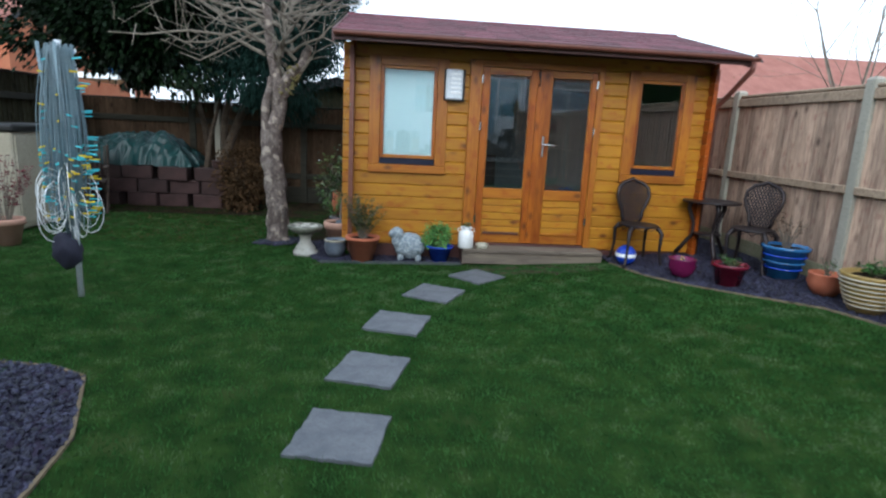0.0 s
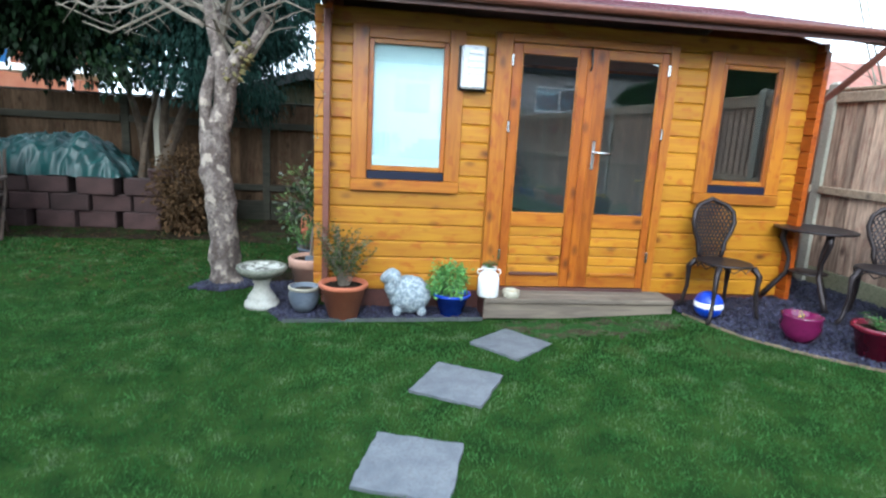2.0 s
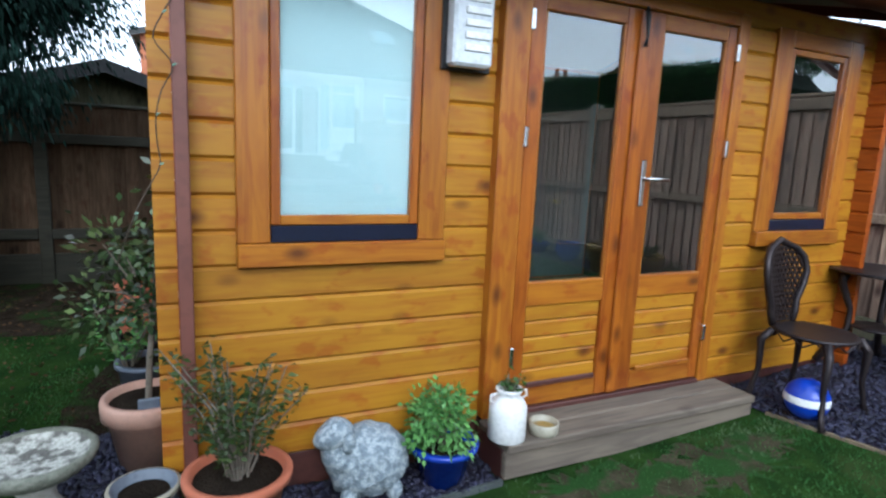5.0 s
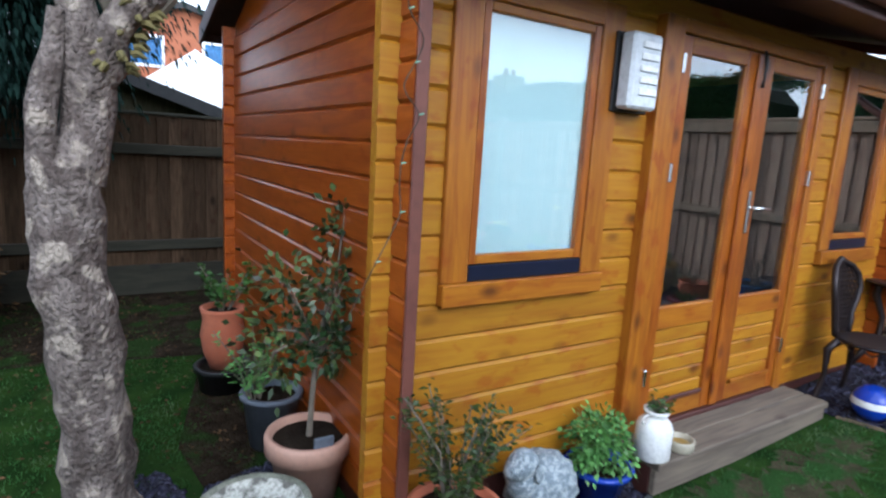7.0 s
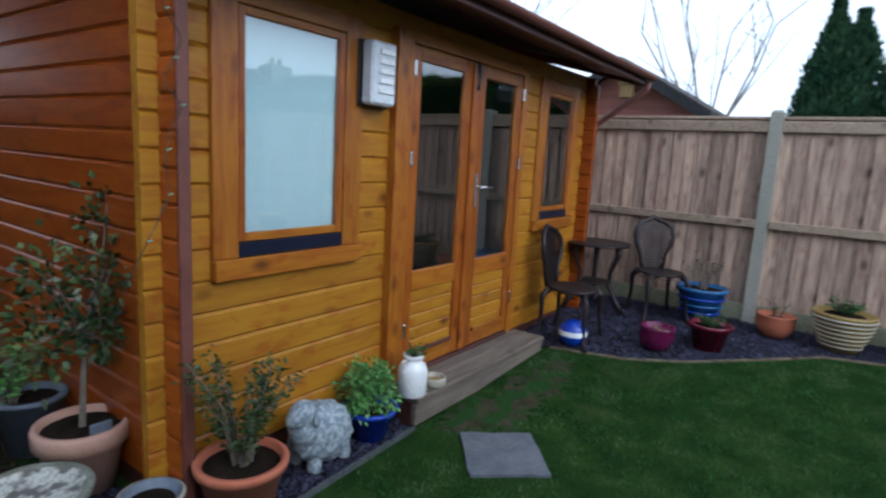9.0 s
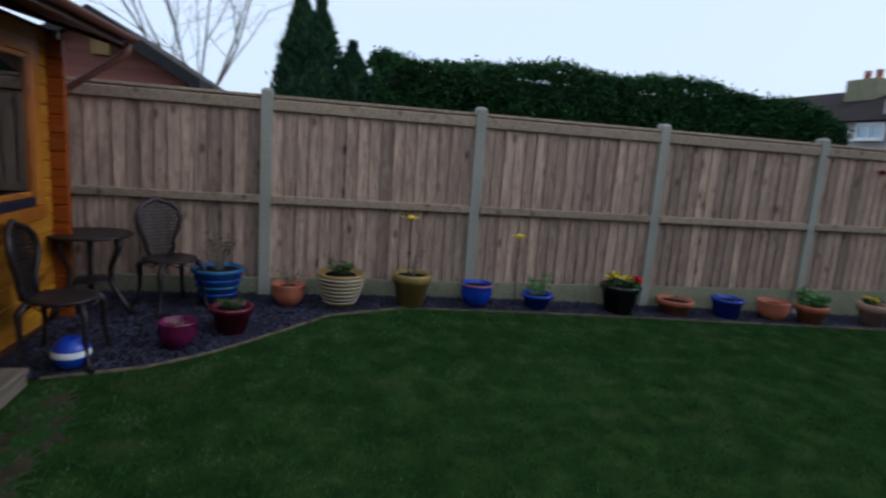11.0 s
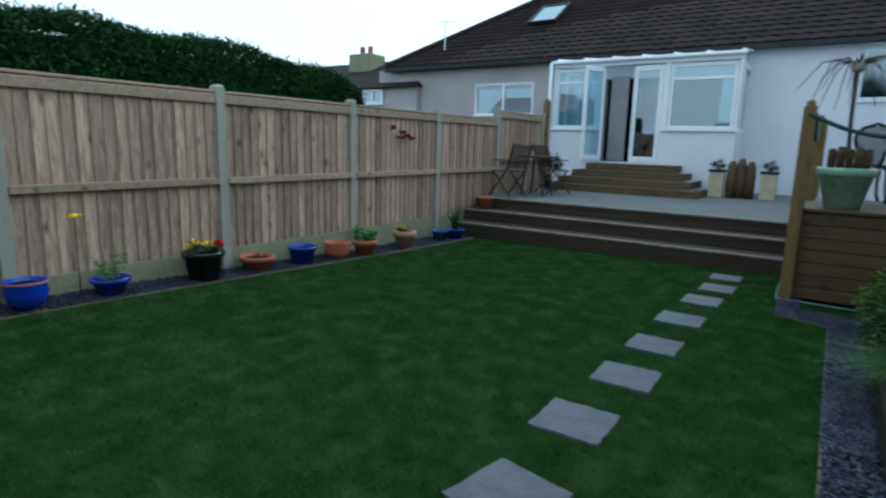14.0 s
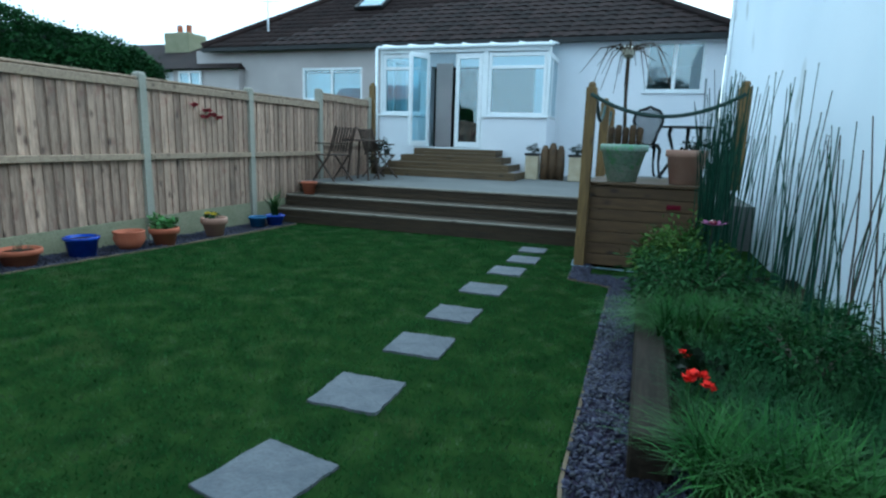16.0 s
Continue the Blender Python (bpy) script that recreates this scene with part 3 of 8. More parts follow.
def grass():
    rng = np.random.default_rng(3)
    N = 400000
    x, y = rng.uniform(-3.4, 4.6, N), rng.uniform(-2.55, 9.5, N)
    ok = inside(x, y, LAWN)
    for sx, sy, w, h, a in STONES:
        ca, sa = math.cos(math.radians(a)), math.sin(math.radians(a))
        u, v = (x - sx) * ca + (y - sy) * sa, -(x - sx) * sa + (y - sy) * ca
        ok &= ~((abs(u) < w / 2 - 0.005) & (abs(v) < h / 2 - 0.005))
    thin = np.array([noise.noise((a * 1.9, b * 1.9, 0.3)) for a, b in zip(x, y)])
    bare = (np.hypot(x - 2.35, (y - 6.32) * 1.5) + 0.25 * thin < 0.62) | (np.hypot(x - 1.55, (y - 6.55) * 2.2) + 0.2 * thin < 0.5)
    shade = (y > 7.3) & (x > -2.6)
    fine = np.array([noise.noise((a * 4.3, b * 4.3, 1.3)) for a, b in zip(x, y)])
    shade &= (fine < 0.12) | (y > 8.9)
    ok &= (rng.uniform(size=N) < np.clip(1.2 + thin * 0.9, 0.5, 1)) & ~(bare & (rng.uniform(size=N) < 0.62)) & ~(shade & (rng.uniform(size=N) < 0.82))
    x, y = x[ok], y[ok]
    n = len(x)
    z = gz_np(x, y)
    a, h = rng.uniform(0, 6.283, n), rng.uniform(0.010, 0.025, n)
    w = rng.uniform(0.0018, 0.0038, n)
    lean = rng.uniform(0.2, 0.9, n) * h
    b = rng.uniform(0, 6.283, n)
    dx, dy = np.cos(a) * w, np.sin(a) * w
    v = np.stack([np.stack([x - dx, y - dy, z - 0.002], 1), np.stack([x + dx, y + dy, z - 0.002], 1),
                  np.stack([x + np.cos(b) * lean, y + np.sin(b) * lean, z + h], 1)], 1).reshape(-1, 3)
    # scattered clumps of longer blades
    T = 900
    tx, ty = rng.uniform(-3.3, 4.5, T), rng.uniform(-2.4, 7.2, T)
    tx, ty = np.repeat(tx, 40) + rng.normal(0, 0.045, T * 40), np.repeat(ty, 40) + rng.normal(0, 0.045, T * 40)
    ok = inside(tx, ty, LAWN)
    for sx, sy, sw, sh, sa in STONES:
        ca, sn = math.cos(math.radians(sa)), math.sin(math.radians(sa))
        u, q = (tx - sx) * ca + (ty - sy) * sn, -(tx - sx) * sn + (ty - sy) * ca
        ok &= ~((abs(u) < sw / 2 + 0.004) & (abs(q) < sh / 2 + 0.004))
    tx, ty = tx[ok], ty[ok]
    k = len(tx)
    tz, ta, tb, th = gz_np(tx, ty), rng.uniform(0, 6.283, k), rng.uniform(0, 6.283, k), rng.uniform(0.014, 0.032, k)
    dx, dy, lean = np.cos(ta) * 0.0026, np.sin(ta) * 0.0026, th * rng.uniform(0.3, 1.1, k)
    v = np.concatenate([v, np.stack([np.stack([tx - dx, ty - dy, tz - 0.002], 1), np.stack([tx + dx, ty + dy, tz - 0.002], 1),
                                     np.stack([tx + np.cos(tb) * lean, ty + np.sin(tb) * lean, tz + th], 1)], 1).reshape(-1, 3)])
    n += k
    mesh_np("grass", v, np.arange(n * 3).reshape(n, 3), M_GRASS, label="short green lawn grass blades", kind="stuff", category="grass")


grass()


def bare_patch():
    bm = bmesh.new()
    rng = random.Random(4)
    for px, py, r in ((2.2, 6.4, 0.36), (2.62, 6.38, 0.34), (2.95, 6.45, 0.2), (1.95, 6.5, 0.26)):
        c = bm.verts.new((px, py, gz(px, py) + 0.006))
        ring = []
        for k in range(60):
            a, q = 6.2832 * k / 60, r * rng.uniform(0.45, 1.15)
            x, y = px + q * math.cos(a), min(6.68, py + q * 0.62 * math.sin(a))
            ring.append(bm.verts.new((x, y, gz(x, y) + 0.002)))
        for k in range(60):
            bm.faces.new((c, ring[k], ring[(k + 1) % 60]))
    tagged(part("bare_patch", bm, M_PATCH, kind="stuff"), "worn bare earth in the lawn before the step", "soil", kind="stuff")


bare_patch()


def litter():
    """Fallen leaves, bits of bark and moss on the bare earth beside and behind the summerhouse."""
    rng = np.random.default_rng(8)
    for nm, m, n, lab in (("fallen_leaves", M_BROWNLEAF, 2600, "scattered dead leaves and twigs on bare earth"), ("moss_tufts", M_MOSSLEAF, 9000, "thin mossy tufts on bare earth")):
        x, y = rng.uniform(-3.3, 0.35, n * 2), rng.uniform(6.9, 10.9, n * 2)
        ok = (x < -0.02) | ((y > 7.7) & (x < 0.3))
        if nm == "moss_tufts":
            ok &= np.array([noise.noise((a * 2.6, b * 2.6, 5.0)) for a, b in zip(x, y)]) > 0.02
        else:
            ok &= (y > 7.4)
        x, y = x[ok][:n], y[ok][:n]
        k = len(x)
        P = np.stack([x, y, gz_np(x, y) + rng.uniform(0.006, 0.016, k)], 1)
        D = rng.normal(size=(k, 3)) * np.array([1, 1, 0.12 if nm == "fallen_leaves" else 0.6])
        v, f = leaf_cloud(P, D, 0.028, 0.014 if nm == "fallen_leaves" else 0.006, rng, 0.0)
        mesh_np(nm, v, f, m, label=lab, kind="stuff", category="leaves")


litter()


def sheet(name, poly, material, z=0.006, label="", category="", thick=0.0):
    bm = bmesh.new()
    # a fine grid clipped to the outline follows the ground's slope
    xs, ys = [p[0] for p in poly], [p[1] for p in poly]
    vs = [bm.verts.new((x, y, 0)) for x, y in poly]
    bm.faces.new(vs)
    for ax, lo, hi in ((0, min(xs), max(xs)), (1, min(ys), max(ys))):
        k = lo + 0.3
        while k < hi:
            co, no = ((k, 0, 0), (1, 0, 0)) if ax == 0 else ((0, k, 0), (0, 1, 0))
            bmesh.ops.bisect_plane(bm, geom=bm.verts[:] + bm.edges[:] + bm.faces[:], plane_co=co, plane_no=no)
            k += 0.3
    for v in bm.verts:
        v.co.z = gz(v.co.x, v.co.y) + z
    return tagged(part(name, bm, material), label, category, kind="structure")


BED_CORNER = [(3.2, 6.93), (3.22, 6.62), (3.36, 6.1), (3.6, 5.72), (4.0, 5.3), (4.35, 4.95), (4.56, 4.3), (4.5, 2.6), (4.42, 0.0), (4.33, -2.36),
              (4.95, -2.4), (4.95, 9.5), (4.35, 9.5), (4.35, 6.93)]
BED_FRONT = [(0.2, 6.58), (1.64, 6.66), (1.64, 6.93), (0.4, 6.93), (0.38, 7.7), (-0.05, 7.6), (-0.02, 6.95)]
BED_ROUND = [(-0.38, 2.9), (-0.42, 3.25), (-0.6, 3.68), (-0.68, 3.86), (-0.9, 3.98), (-1.2, 4.03), (-1.6, 4.15), (-2.0, 4.2), (-2.1, 2.9), (-2.0, 2.0), (-0.62, 2.0), (-0.38, 2.0)]
BED_SIDE = [(-0.38, 2.0), (-0.62, 2.0), (-0.62, -0.9), (-0.14, -0.9), (-0.14, -2.5), (0.06, -2.5), (0.03, -0.62), (-0.38, -0.45)]
BED_TREE = [(-0.66, 7.40), (-0.4, 7.30), (-0.22, 7.42), (-0.12, 7.6), (-0.2, 7.8), (-0.5, 7.8)]
BEDS = [BED_CORNER, BED_FRONT, BED_ROUND, BED_SIDE, BED_TREE]
for bed in BEDS:
    sheet("slate_bed", bed, M_SLATEBED, 0.006, "bed of purple slate chippings", "gravel")
sheet("bare_earth", [(0.2, 9.2), (-0.9, 9.4), (-3.3, 9.3), (-4.2, 9.4), (-4.2, 11), (4.9, 11), (4.9, 9.5), (0.46, 9.5), (0.4, 7.7), (-0.05, 7.6), (-0.1, 8.0)],
      M_EARTH, 0.005, "bare dark earth under the trees", "soil")


def chips():
    rng = np.random.default_rng(5)
    V, F, base = [], [], 0
    cx, cy = [], []
    for bed, n in zip(BEDS, (26000, 3600, 9500, 11000, 900)):
        xs, ys = np.array([p[0] for p in bed]), np.array([p[1] for p in bed])
        x, y = rng.uniform(xs.min(), xs.max(), n * 3), rng.uniform(ys.min(), ys.max(), n * 3)
        ok = inside(x, y, bed)
        x, y = x[ok][:n], y[ok][:n]
        cx.append(x)
        cy.append(y)
    x, y = np.concatenate(cx), np.concatenate(cy)
    n = len(x)
    z = gz_np(x, y) + rng.uniform(0.004, 0.022, n)
    yaw, L, W, T = rng.uniform(0, 6.283, n), rng.uniform(0.008, 0.022, n), rng.uniform(0.005, 0.014, n), rng.uniform(0.002, 0.005, n)
    tl, tw = rng.normal(0, 0.35, n), rng.normal(0, 0.35, n)
    corners = []
    for su, sv, sw in ((-1, -1, -1), (1, -0.7, -1), (0.8, 1, -1), (-0.9, 0.8, -1), (-0.9, -0.8, 1), (0.8, -0.8, 1), (0.9, 0.8, 1), (-0.7, 0.9, 1)):
        u, v, w = su * L * rng.uniform(0.7, 1, n), sv * W * rng.uniform(0.7, 1, n), sw * T
        corners.append(np.stack([x + u * np.cos(yaw) - v * np.sin(yaw), y + u * np.sin(yaw) + v * np.cos(yaw), z + w + u * tl + v * tw], 1))
    v = np.stack(corners, 1).reshape(-1, 3)
    q = np.array([[4, 5, 6, 7], [0, 1, 5, 4], [1, 2, 6, 5], [2, 3, 7, 6], [3, 0, 4, 7]])
    f = (np.arange(n)[:, None, None] * 8 + q[None]).reshape(-1, 4)
    mesh_np("slate_chips", v, f, M_SLATE, label="loose purple slate chippings", kind="stuff", category="gravel")


chips()


M_SLATEEDGE = mat("dark_stone_edging", (0.045, 0.052, 0.05), (0.075, 0.085, 0.08), 0.9, 9, 60, 0.5)
M_EDGE = wood("damp_edging_timber", (0.17, 0.13, 0.085), (0.10, 0.078, 0.05), (0.03, 0.02, 0.015), 0.9, 1, 0.15, 0.5, spec=0.1)


def edging(name, pts, material, label, h=0.016, w=0.016):
    bm = bmesh.new()
    P = [Vector((x, y, 0)) for x, y in pts]
    for a, b in zip(P, P[1:]):
        d = (b - a).normalized()
        s = Vector((-d.y, d.x, 0)) * w / 2
        q = []
        for p in (a - d * 0.002, b + d * 0.002):
            g = gz(p.x, p.y)
            q.append([bm.verts.new((p.x + s.x * k, p.y + s.y * k, g + zz)) for k, zz in ((-1, -0.02), (1, -0.02), (1, h), (-1, h))])
        for k in range(4):
            bm.faces.new((q[0][k], q[0][(k + 1) % 4], q[1][(k + 1) % 4], q[1][k]))
        bm.faces.new(q[0][::-1])
        bm.faces.new(q[1])
    return tagged(part(name, bm, material), label, "edging", kind="structure")


edging("lawn_edging", [(3.22, 6.62), (3.36, 6.1), (3.6, 5.72), (4.0, 5.3), (4.35, 4.95), (4.56, 4.3), (4.5, 2.6), (4.42, 0.0), (4.33, -2.36)],
       M_EDGE, "thin timber lawn edging")
edging("lawn_edging", [(0.2, 6.58), (1.64, 6.66)], M_SLATEEDGE, "low dark stone edging of the front bed", 0.025)
edging("lawn_edging", [(-1.6, 4.15), (-1.2, 4.03), (-0.9, 3.98), (-0.68, 3.86), (-0.6, 3.68), (-0.42, 3.25), (-0.38, 2.9), (-0.38, 1.2), (-0.38, -0.45), (0.03, -0.62), (0.06, -2.45)],
       M_EDGE, "thin timber lawn edging")


def stepping_stones():
    for i, (x, y, w, h, a) in enumerate(STONES):
        rng = random.Random(i)
        bm = bmesh.new()
        top, low = [], []
        n = 9
        for s in range(4):
            for k in range(n):
                t = k / n - 0.5
                px, py = ((t, -0.5), (0.5, t), (-t, 0.5), (-0.5, -t))[s]
                j = 0.005
                px, py = px * w + rng.uniform(-j, j), py * h + rng.uniform(-j, j)
                top.append(bm.verts.new((px * 0.985, py * 0.985, 0.015 + rng.uniform(-0.002, 0.002))))
                low.append(bm.verts.new((px, py, -0.03)))
        m = len(top)
        mid = [bm.verts.new((v.co.x * 0.5, v.co.y * 0.5, 0.017 + rng.uniform(-0.002, 0.002))) for v in top]
        c = bm.verts.new((0, 0, 0.017))
        for k in range(m):
            q = (k + 1) % m
            bm.faces.new((low[k], low[q], top[q], top[k]))
            bm.faces.new((top[k], top[q], mid[q], mid[k]))
            bm.faces.new((mid[k], mid[q], c))
        ob = part("stepping_stone", bm, M_SLAB)
        ob.matrix_world = pose(x, y, gz(x, y), 0, 0, a)
        tagged(ob, "square riven grey stepping stone set in the lawn", "stepping stone", "stepping stones in the lawn")


stepping_stones()

# ---- summerhouse ----
SX0, SX1, SY, SYB, SZ0, LOG = 0.46, 4.23, 6.94, 9.40, 0.15, 0.1275


def log_mesh(L, h=LOG, t=0.045, axis="x"):
    """A planed log with bevelled edges, from 0 to L."""
    bm = bmesh.new()
    c = 0.011
    prof = [(0, 0.0), (-t + c, 0.0), (-t, c), (-t, h - c - 0.001), (-t + c, h - 0.001), (0, h - 0.001)]
    a = [bm.verts.new((0, y, z)) for y, z in prof]
    b = [bm.verts.new((L, y, z)) for y, z in prof]
    k = len(prof)
    for i in range(k):
        bm.faces.new((a[i], a[(i + 1) % k], b[(i + 1) % k], b[i]))
    bm.faces.new(a[::-1])
    bm.faces.new(b)
    if axis == "y":
        bmesh.ops.transform(bm, matrix=pose(0, 0, 0, 0, 0, -90), verts=bm.verts)
    return bm


def summerhouse():
    h = empty("summerhouse", SX0, SY, 0, label="honey-stained log summerhouse with glazed double doors and red shingles", category="summerhouse")

    def P(name, dims, m, label="", parent=h, c=0.004):
        x0, x1, y0, y1, z0, z1 = dims
        bm = bmesh.new()
        box(bm, x0 - SX0, x1 - SX0, y0 - SY, y1 - SY, z0, z1, c)
        return part(name, bm, m, parent, label)
    meshes = {}

    def log(x, y, z, L, m, axis="x", hh=LOG):
        key = (round(L, 3), axis, m.name, round(hh, 3))
        if key not in meshes:
            bm = log_mesh(L, hh, axis=axis)
            bmesh.ops.recalc_face_normals(bm, faces=bm.faces)
            me = bpy.data.meshes.new("log")
            bm.to_mesh(me)
            bm.free()
            me.materials.append(m)
            meshes[key] = me
        ob = new("log", meshes[key])
        ob.parent = h
        ob.location = (x - SX0, y - SY, z)
    rows = 16
    for k in range(rows):
        z = SZ0 + k * LOG
        lo_win, hi_win = 0.92, 2.08
        if z + LOG <= lo_win + 0.02:
            log(0.38, SY + 0.045, z, 1.66 - 0.38, M_LOG)
            log(3.07, SY + 0.045, z, 4.31 - 3.07, M_LOG)
        elif z < hi_win - 0.02:
            log(0.38, SY + 0.045, z, 0.64 - 0.38, M_LOG)
            log(1.44, SY + 0.045, z, 0.22, M_LOG)
            log(3.07, SY + 0.045, z, 0.275, M_LOG)
            log(4.08, SY + 0.045, z, 0.23, M_LOG)
        else:
            log(0.38, SY + 0.045, z, 3.93, M_LOG)
        # side walls, with ends that cross the corners
        for sx in (SX0, SX1):
            log(sx + (0.033 if sx == SX0 else 0.045), SYB + 0.1, z - LOG / 2, SYB + 0.1 - (SY - 0.105), M_SIDE, "y")
        log(0.38, SYB, z, 3.93, M_SIDE)
    for sx in (SX0, SX1):
        log(sx + 0.045, SYB + 0.1, SZ0 + rows * LOG - LOG / 2, SYB + 0.1 - (SY - 0.075), M_SIDE, "y", LOG * 0.5)
    # gables
    ridge_y, ridge_z, eave_z = 8.16, 2.62, 2.19
    for sx in (SX0 + 0.002, SX1 + 0.002):
        bm = bmesh.new()
        pts = [(SY, 2.13), (SYB, 2.13), (SYB, 2.2), (ridge_y, ridge_z), (SY, 2.2)]
        a = [bm.verts.new((sx - SX0, y - SY, z)) for y, z in pts]
        b = [bm.verts.new((sx + 0.04 - SX0, y - SY, z)) for y, z in pts]
        bm.faces.new(a)
        bm.faces.new(b[::-1])
        for i in range(5):
            bm.faces.new((a[i], a[(i + 1) % 5], b[(i + 1) % 5], b[i]))
        part("gable", bm, M_SIDE, h)
    # added panels inside the log walls; dark colour stands in for room shade
    P("rear_shade_panel", (SX0 + 0.1, SX1 - 0.06, SYB - 0.06, SYB - 0.035, 0.2, 2.15), M_SHEDIN, "added blue-grey panel standing in for room shade at the rear wall")
    P("side_shade_panel", (SX0 + 0.055, SX0 + 0.075, SY + 0.06, SYB - 0.065, 0.2, 2.15), M_ROOMSHADE, "added near-black panel standing in for room shade at the side wall")
    P("side_shade_panel", (SX1 - 0.055, SX1 - 0.035, SY + 0.06, SYB - 0.065, 0.2, 2.15), M_ROOMSHADE, "added near-black panel standing in for room shade at the side wall")
    P("floor_board", (SX0 + 0.045, SX1, SY + 0.046, SYB - 0.05, 0.10, 0.19), M_STEP)
    P("base_bearer", (SX0, SX1 + 0.04, SY + 0.01, SYB - 0.05, 0.0, 0.148), M_FASCIA, "dark base under the logs")
    # window units
    for x0, x1 in ((0.64, 1.445), (3.345, 4.08)):
        e = new("window")
        e.parent = h
        y0 = SY - 0.022
        P("trim", (x0, x0 + 0.115, y0, SY + 0.04, 1.0, 2.08), M_TRIM, parent=e)
        P("trim", (x1 - 0.115, x1, y0, SY + 0.04, 1.0, 2.08), M_TRIM, parent=e)
        P("trim", (x0 + 0.116, x1 - 0.116, y0, SY + 0.04, 1.99, 2.08), M_TRIMH, parent=e)
        P("sill", (x0, x1, y0 - 0.02, SY + 0.04, 0.915, 0.999), M_TRIMH, parent=e)
        P("weather_strip", (x0 + 0.117, x1 - 0.117, y0 + 0.001, SY + 0.03, 1.0, 1.062), M_DARKSTRIP, "dark blue plastic strip under the sash", parent=e)
        P("sash", (x0 + 0.117, x0 + 0.152, SY - 0.015, SY + 0.02, 1.064, 1.988), M_FRAME, parent=e)
        P("sash", (x1 - 0.152, x1 - 0.117, SY - 0.015, SY + 0.02, 1.064, 1.988), M_FRAME, parent=e)
        P("sash", (x0 + 0.153, x1 - 0.153, SY - 0.014, SY + 0.02, 1.064, 1.10), M_TRIMH, parent=e)
        P("sash", (x0 + 0.153, x1 - 0.153, SY - 0.014, SY + 0.02, 1.955, 1.988), M_TRIMH, parent=e)
        g = P("pane", (x0 + 0.148, x1 - 0.148, SY + 0.0, SY + 0.006, 1.095, 1.96), M_GLASS, parent=e, c=0)
        g.visible_shadow = False
    # door set, proud of the logs
    DY = SY - 0.03
    d = new("double_door")
    d.parent = h
    P("door_frame", (1.66, 1.785, DY - 0.024, SY + 0.05, 0.18, 2.09), M_TRIM, parent=d)
    P("door_frame", (3.0, 3.07, DY - 0.024, SY + 0.05, 0.18, 2.09), M_TRIM, parent=d)
    P("door_frame", (1.786, 2.999, DY - 0.024, SY + 0.05, 2.03, 2.09), M_TRIMH, parent=d)
    P("threshold", (1.786, 2.999, DY - 0.03, SY + 0.05, 0.165, 0.20), M_FASCIA, parent=d)
    for lx0, lx1, gx0, gx1 in ((1.79, 2.392, 1.862, 2.295), (2.396, 2.996, 2.518, 2.938)):
        leaf = new("door")
        leaf.parent = d
        ya, yb = DY - 0.012, DY + 0.03
        P("stile", (lx0, gx0, ya, yb, 0.205, 2.026), M_FRAME, parent=leaf)
        P("stile", (gx1, lx1, ya, yb, 0.205, 2.026), M_FRAME, parent=leaf)
        P("rail", (gx0 + 0.001, gx1 - 0.001, ya + 0.001, yb, 1.953, 2.026), M_TRIMH, parent=leaf)
        P("rail", (gx0 + 0.001, gx1 - 0.001, ya + 0.001, yb, 0.685, 0.795), M_TRIMH, parent=leaf)
        P("rail", (gx0 + 0.001, gx1 - 0.001, ya + 0.001, yb, 0.205, 0.30), M_TRIMH, parent=leaf)
        zz = 0.302
        for k in range(5):
            P("slat", (gx0 + 0.001, gx1 - 0.001, ya + 0.012, yb - 0.01, zz, zz + 0.0745), M_LOG, parent=leaf, c=0.008)
            zz += 0.0765
        P("drip_bar", (gx0 + 0.02, gx1 - 0.02, ya - 0.014, ya, 0.30, 0.325), M_FASCIA if lx0 < 2 else M_TRIMH, parent=leaf)
        for a, b, c_, e_ in ((gx0, gx0 + 0.01, 0.795, 1.953), (gx1 - 0.01, gx1, 0.795, 1.953)):
            P("bead", (a, b, ya + 0.006, ya + 0.02, c_, e_), M_TRIM, parent=leaf, c=0.002)
        g = P("pane", (gx0 + 0.002, gx1 - 0.002, DY + 0.006, DY + 0.012, 0.797, 1.951), M_GLASS, parent=leaf, c=0)
        g.visible_shadow = False
        hx = lx0 - 0.012 if lx0 < 2 else lx1 - 0.01
        for hz in (0.42, 1.39, 1.86):
            P("hinge", (hx, hx + 0.02, DY - 0.036, DY - 0.012, hz, hz + 0.085), M_CHROME, parent=leaf)
    P("astragal", (2.36, 2.425, DY - 0.03, DY - 0.013, 0.21, 2.02), M_FRAME, parent=d)
    hd = new("door_handle")
    hd.parent = d
    P("backplate", (2.452, 2.48, DY - 0.024, DY - 0.013, 1.14, 1.36), M_CHROME, parent=hd)
    bm = bmesh.new()
    tube(bm, [(2.466 - SX0, DY - SY - 0.02, 1.272), (2.466 - SX0, DY - SY - 0.062, 1.272), (2.50 - SX0, DY - SY - 0.068, 1.272), (2.585 - SX0, DY - SY - 0.064, 1.268)], 0.0095, 10)
    part("lever", bm, M_CHROME, hd, smooth=True)
    bm = bmesh.new()
    tube(bm, [(2.375 - SX0, DY - SY - 0.04, 2.03), (2.37 - SX0, DY - SY - 0.055, 1.99), (2.382 - SX0, DY - SY - 0.05, 1.9), (2.372 - SX0, DY - SY - 0.05, 1.86)], [0.006, 0.012, 0.006, 0.01], 8)
    part("cabin_hook", bm, M_BLACK, d, "black iron cabin hook", smooth=True)
    # roof: boarded slopes, fascia, gutter
    x0, x1 = 0.33, 4.36
    tilt = (ridge_z - eave_z) / (ridge_y - 6.5)
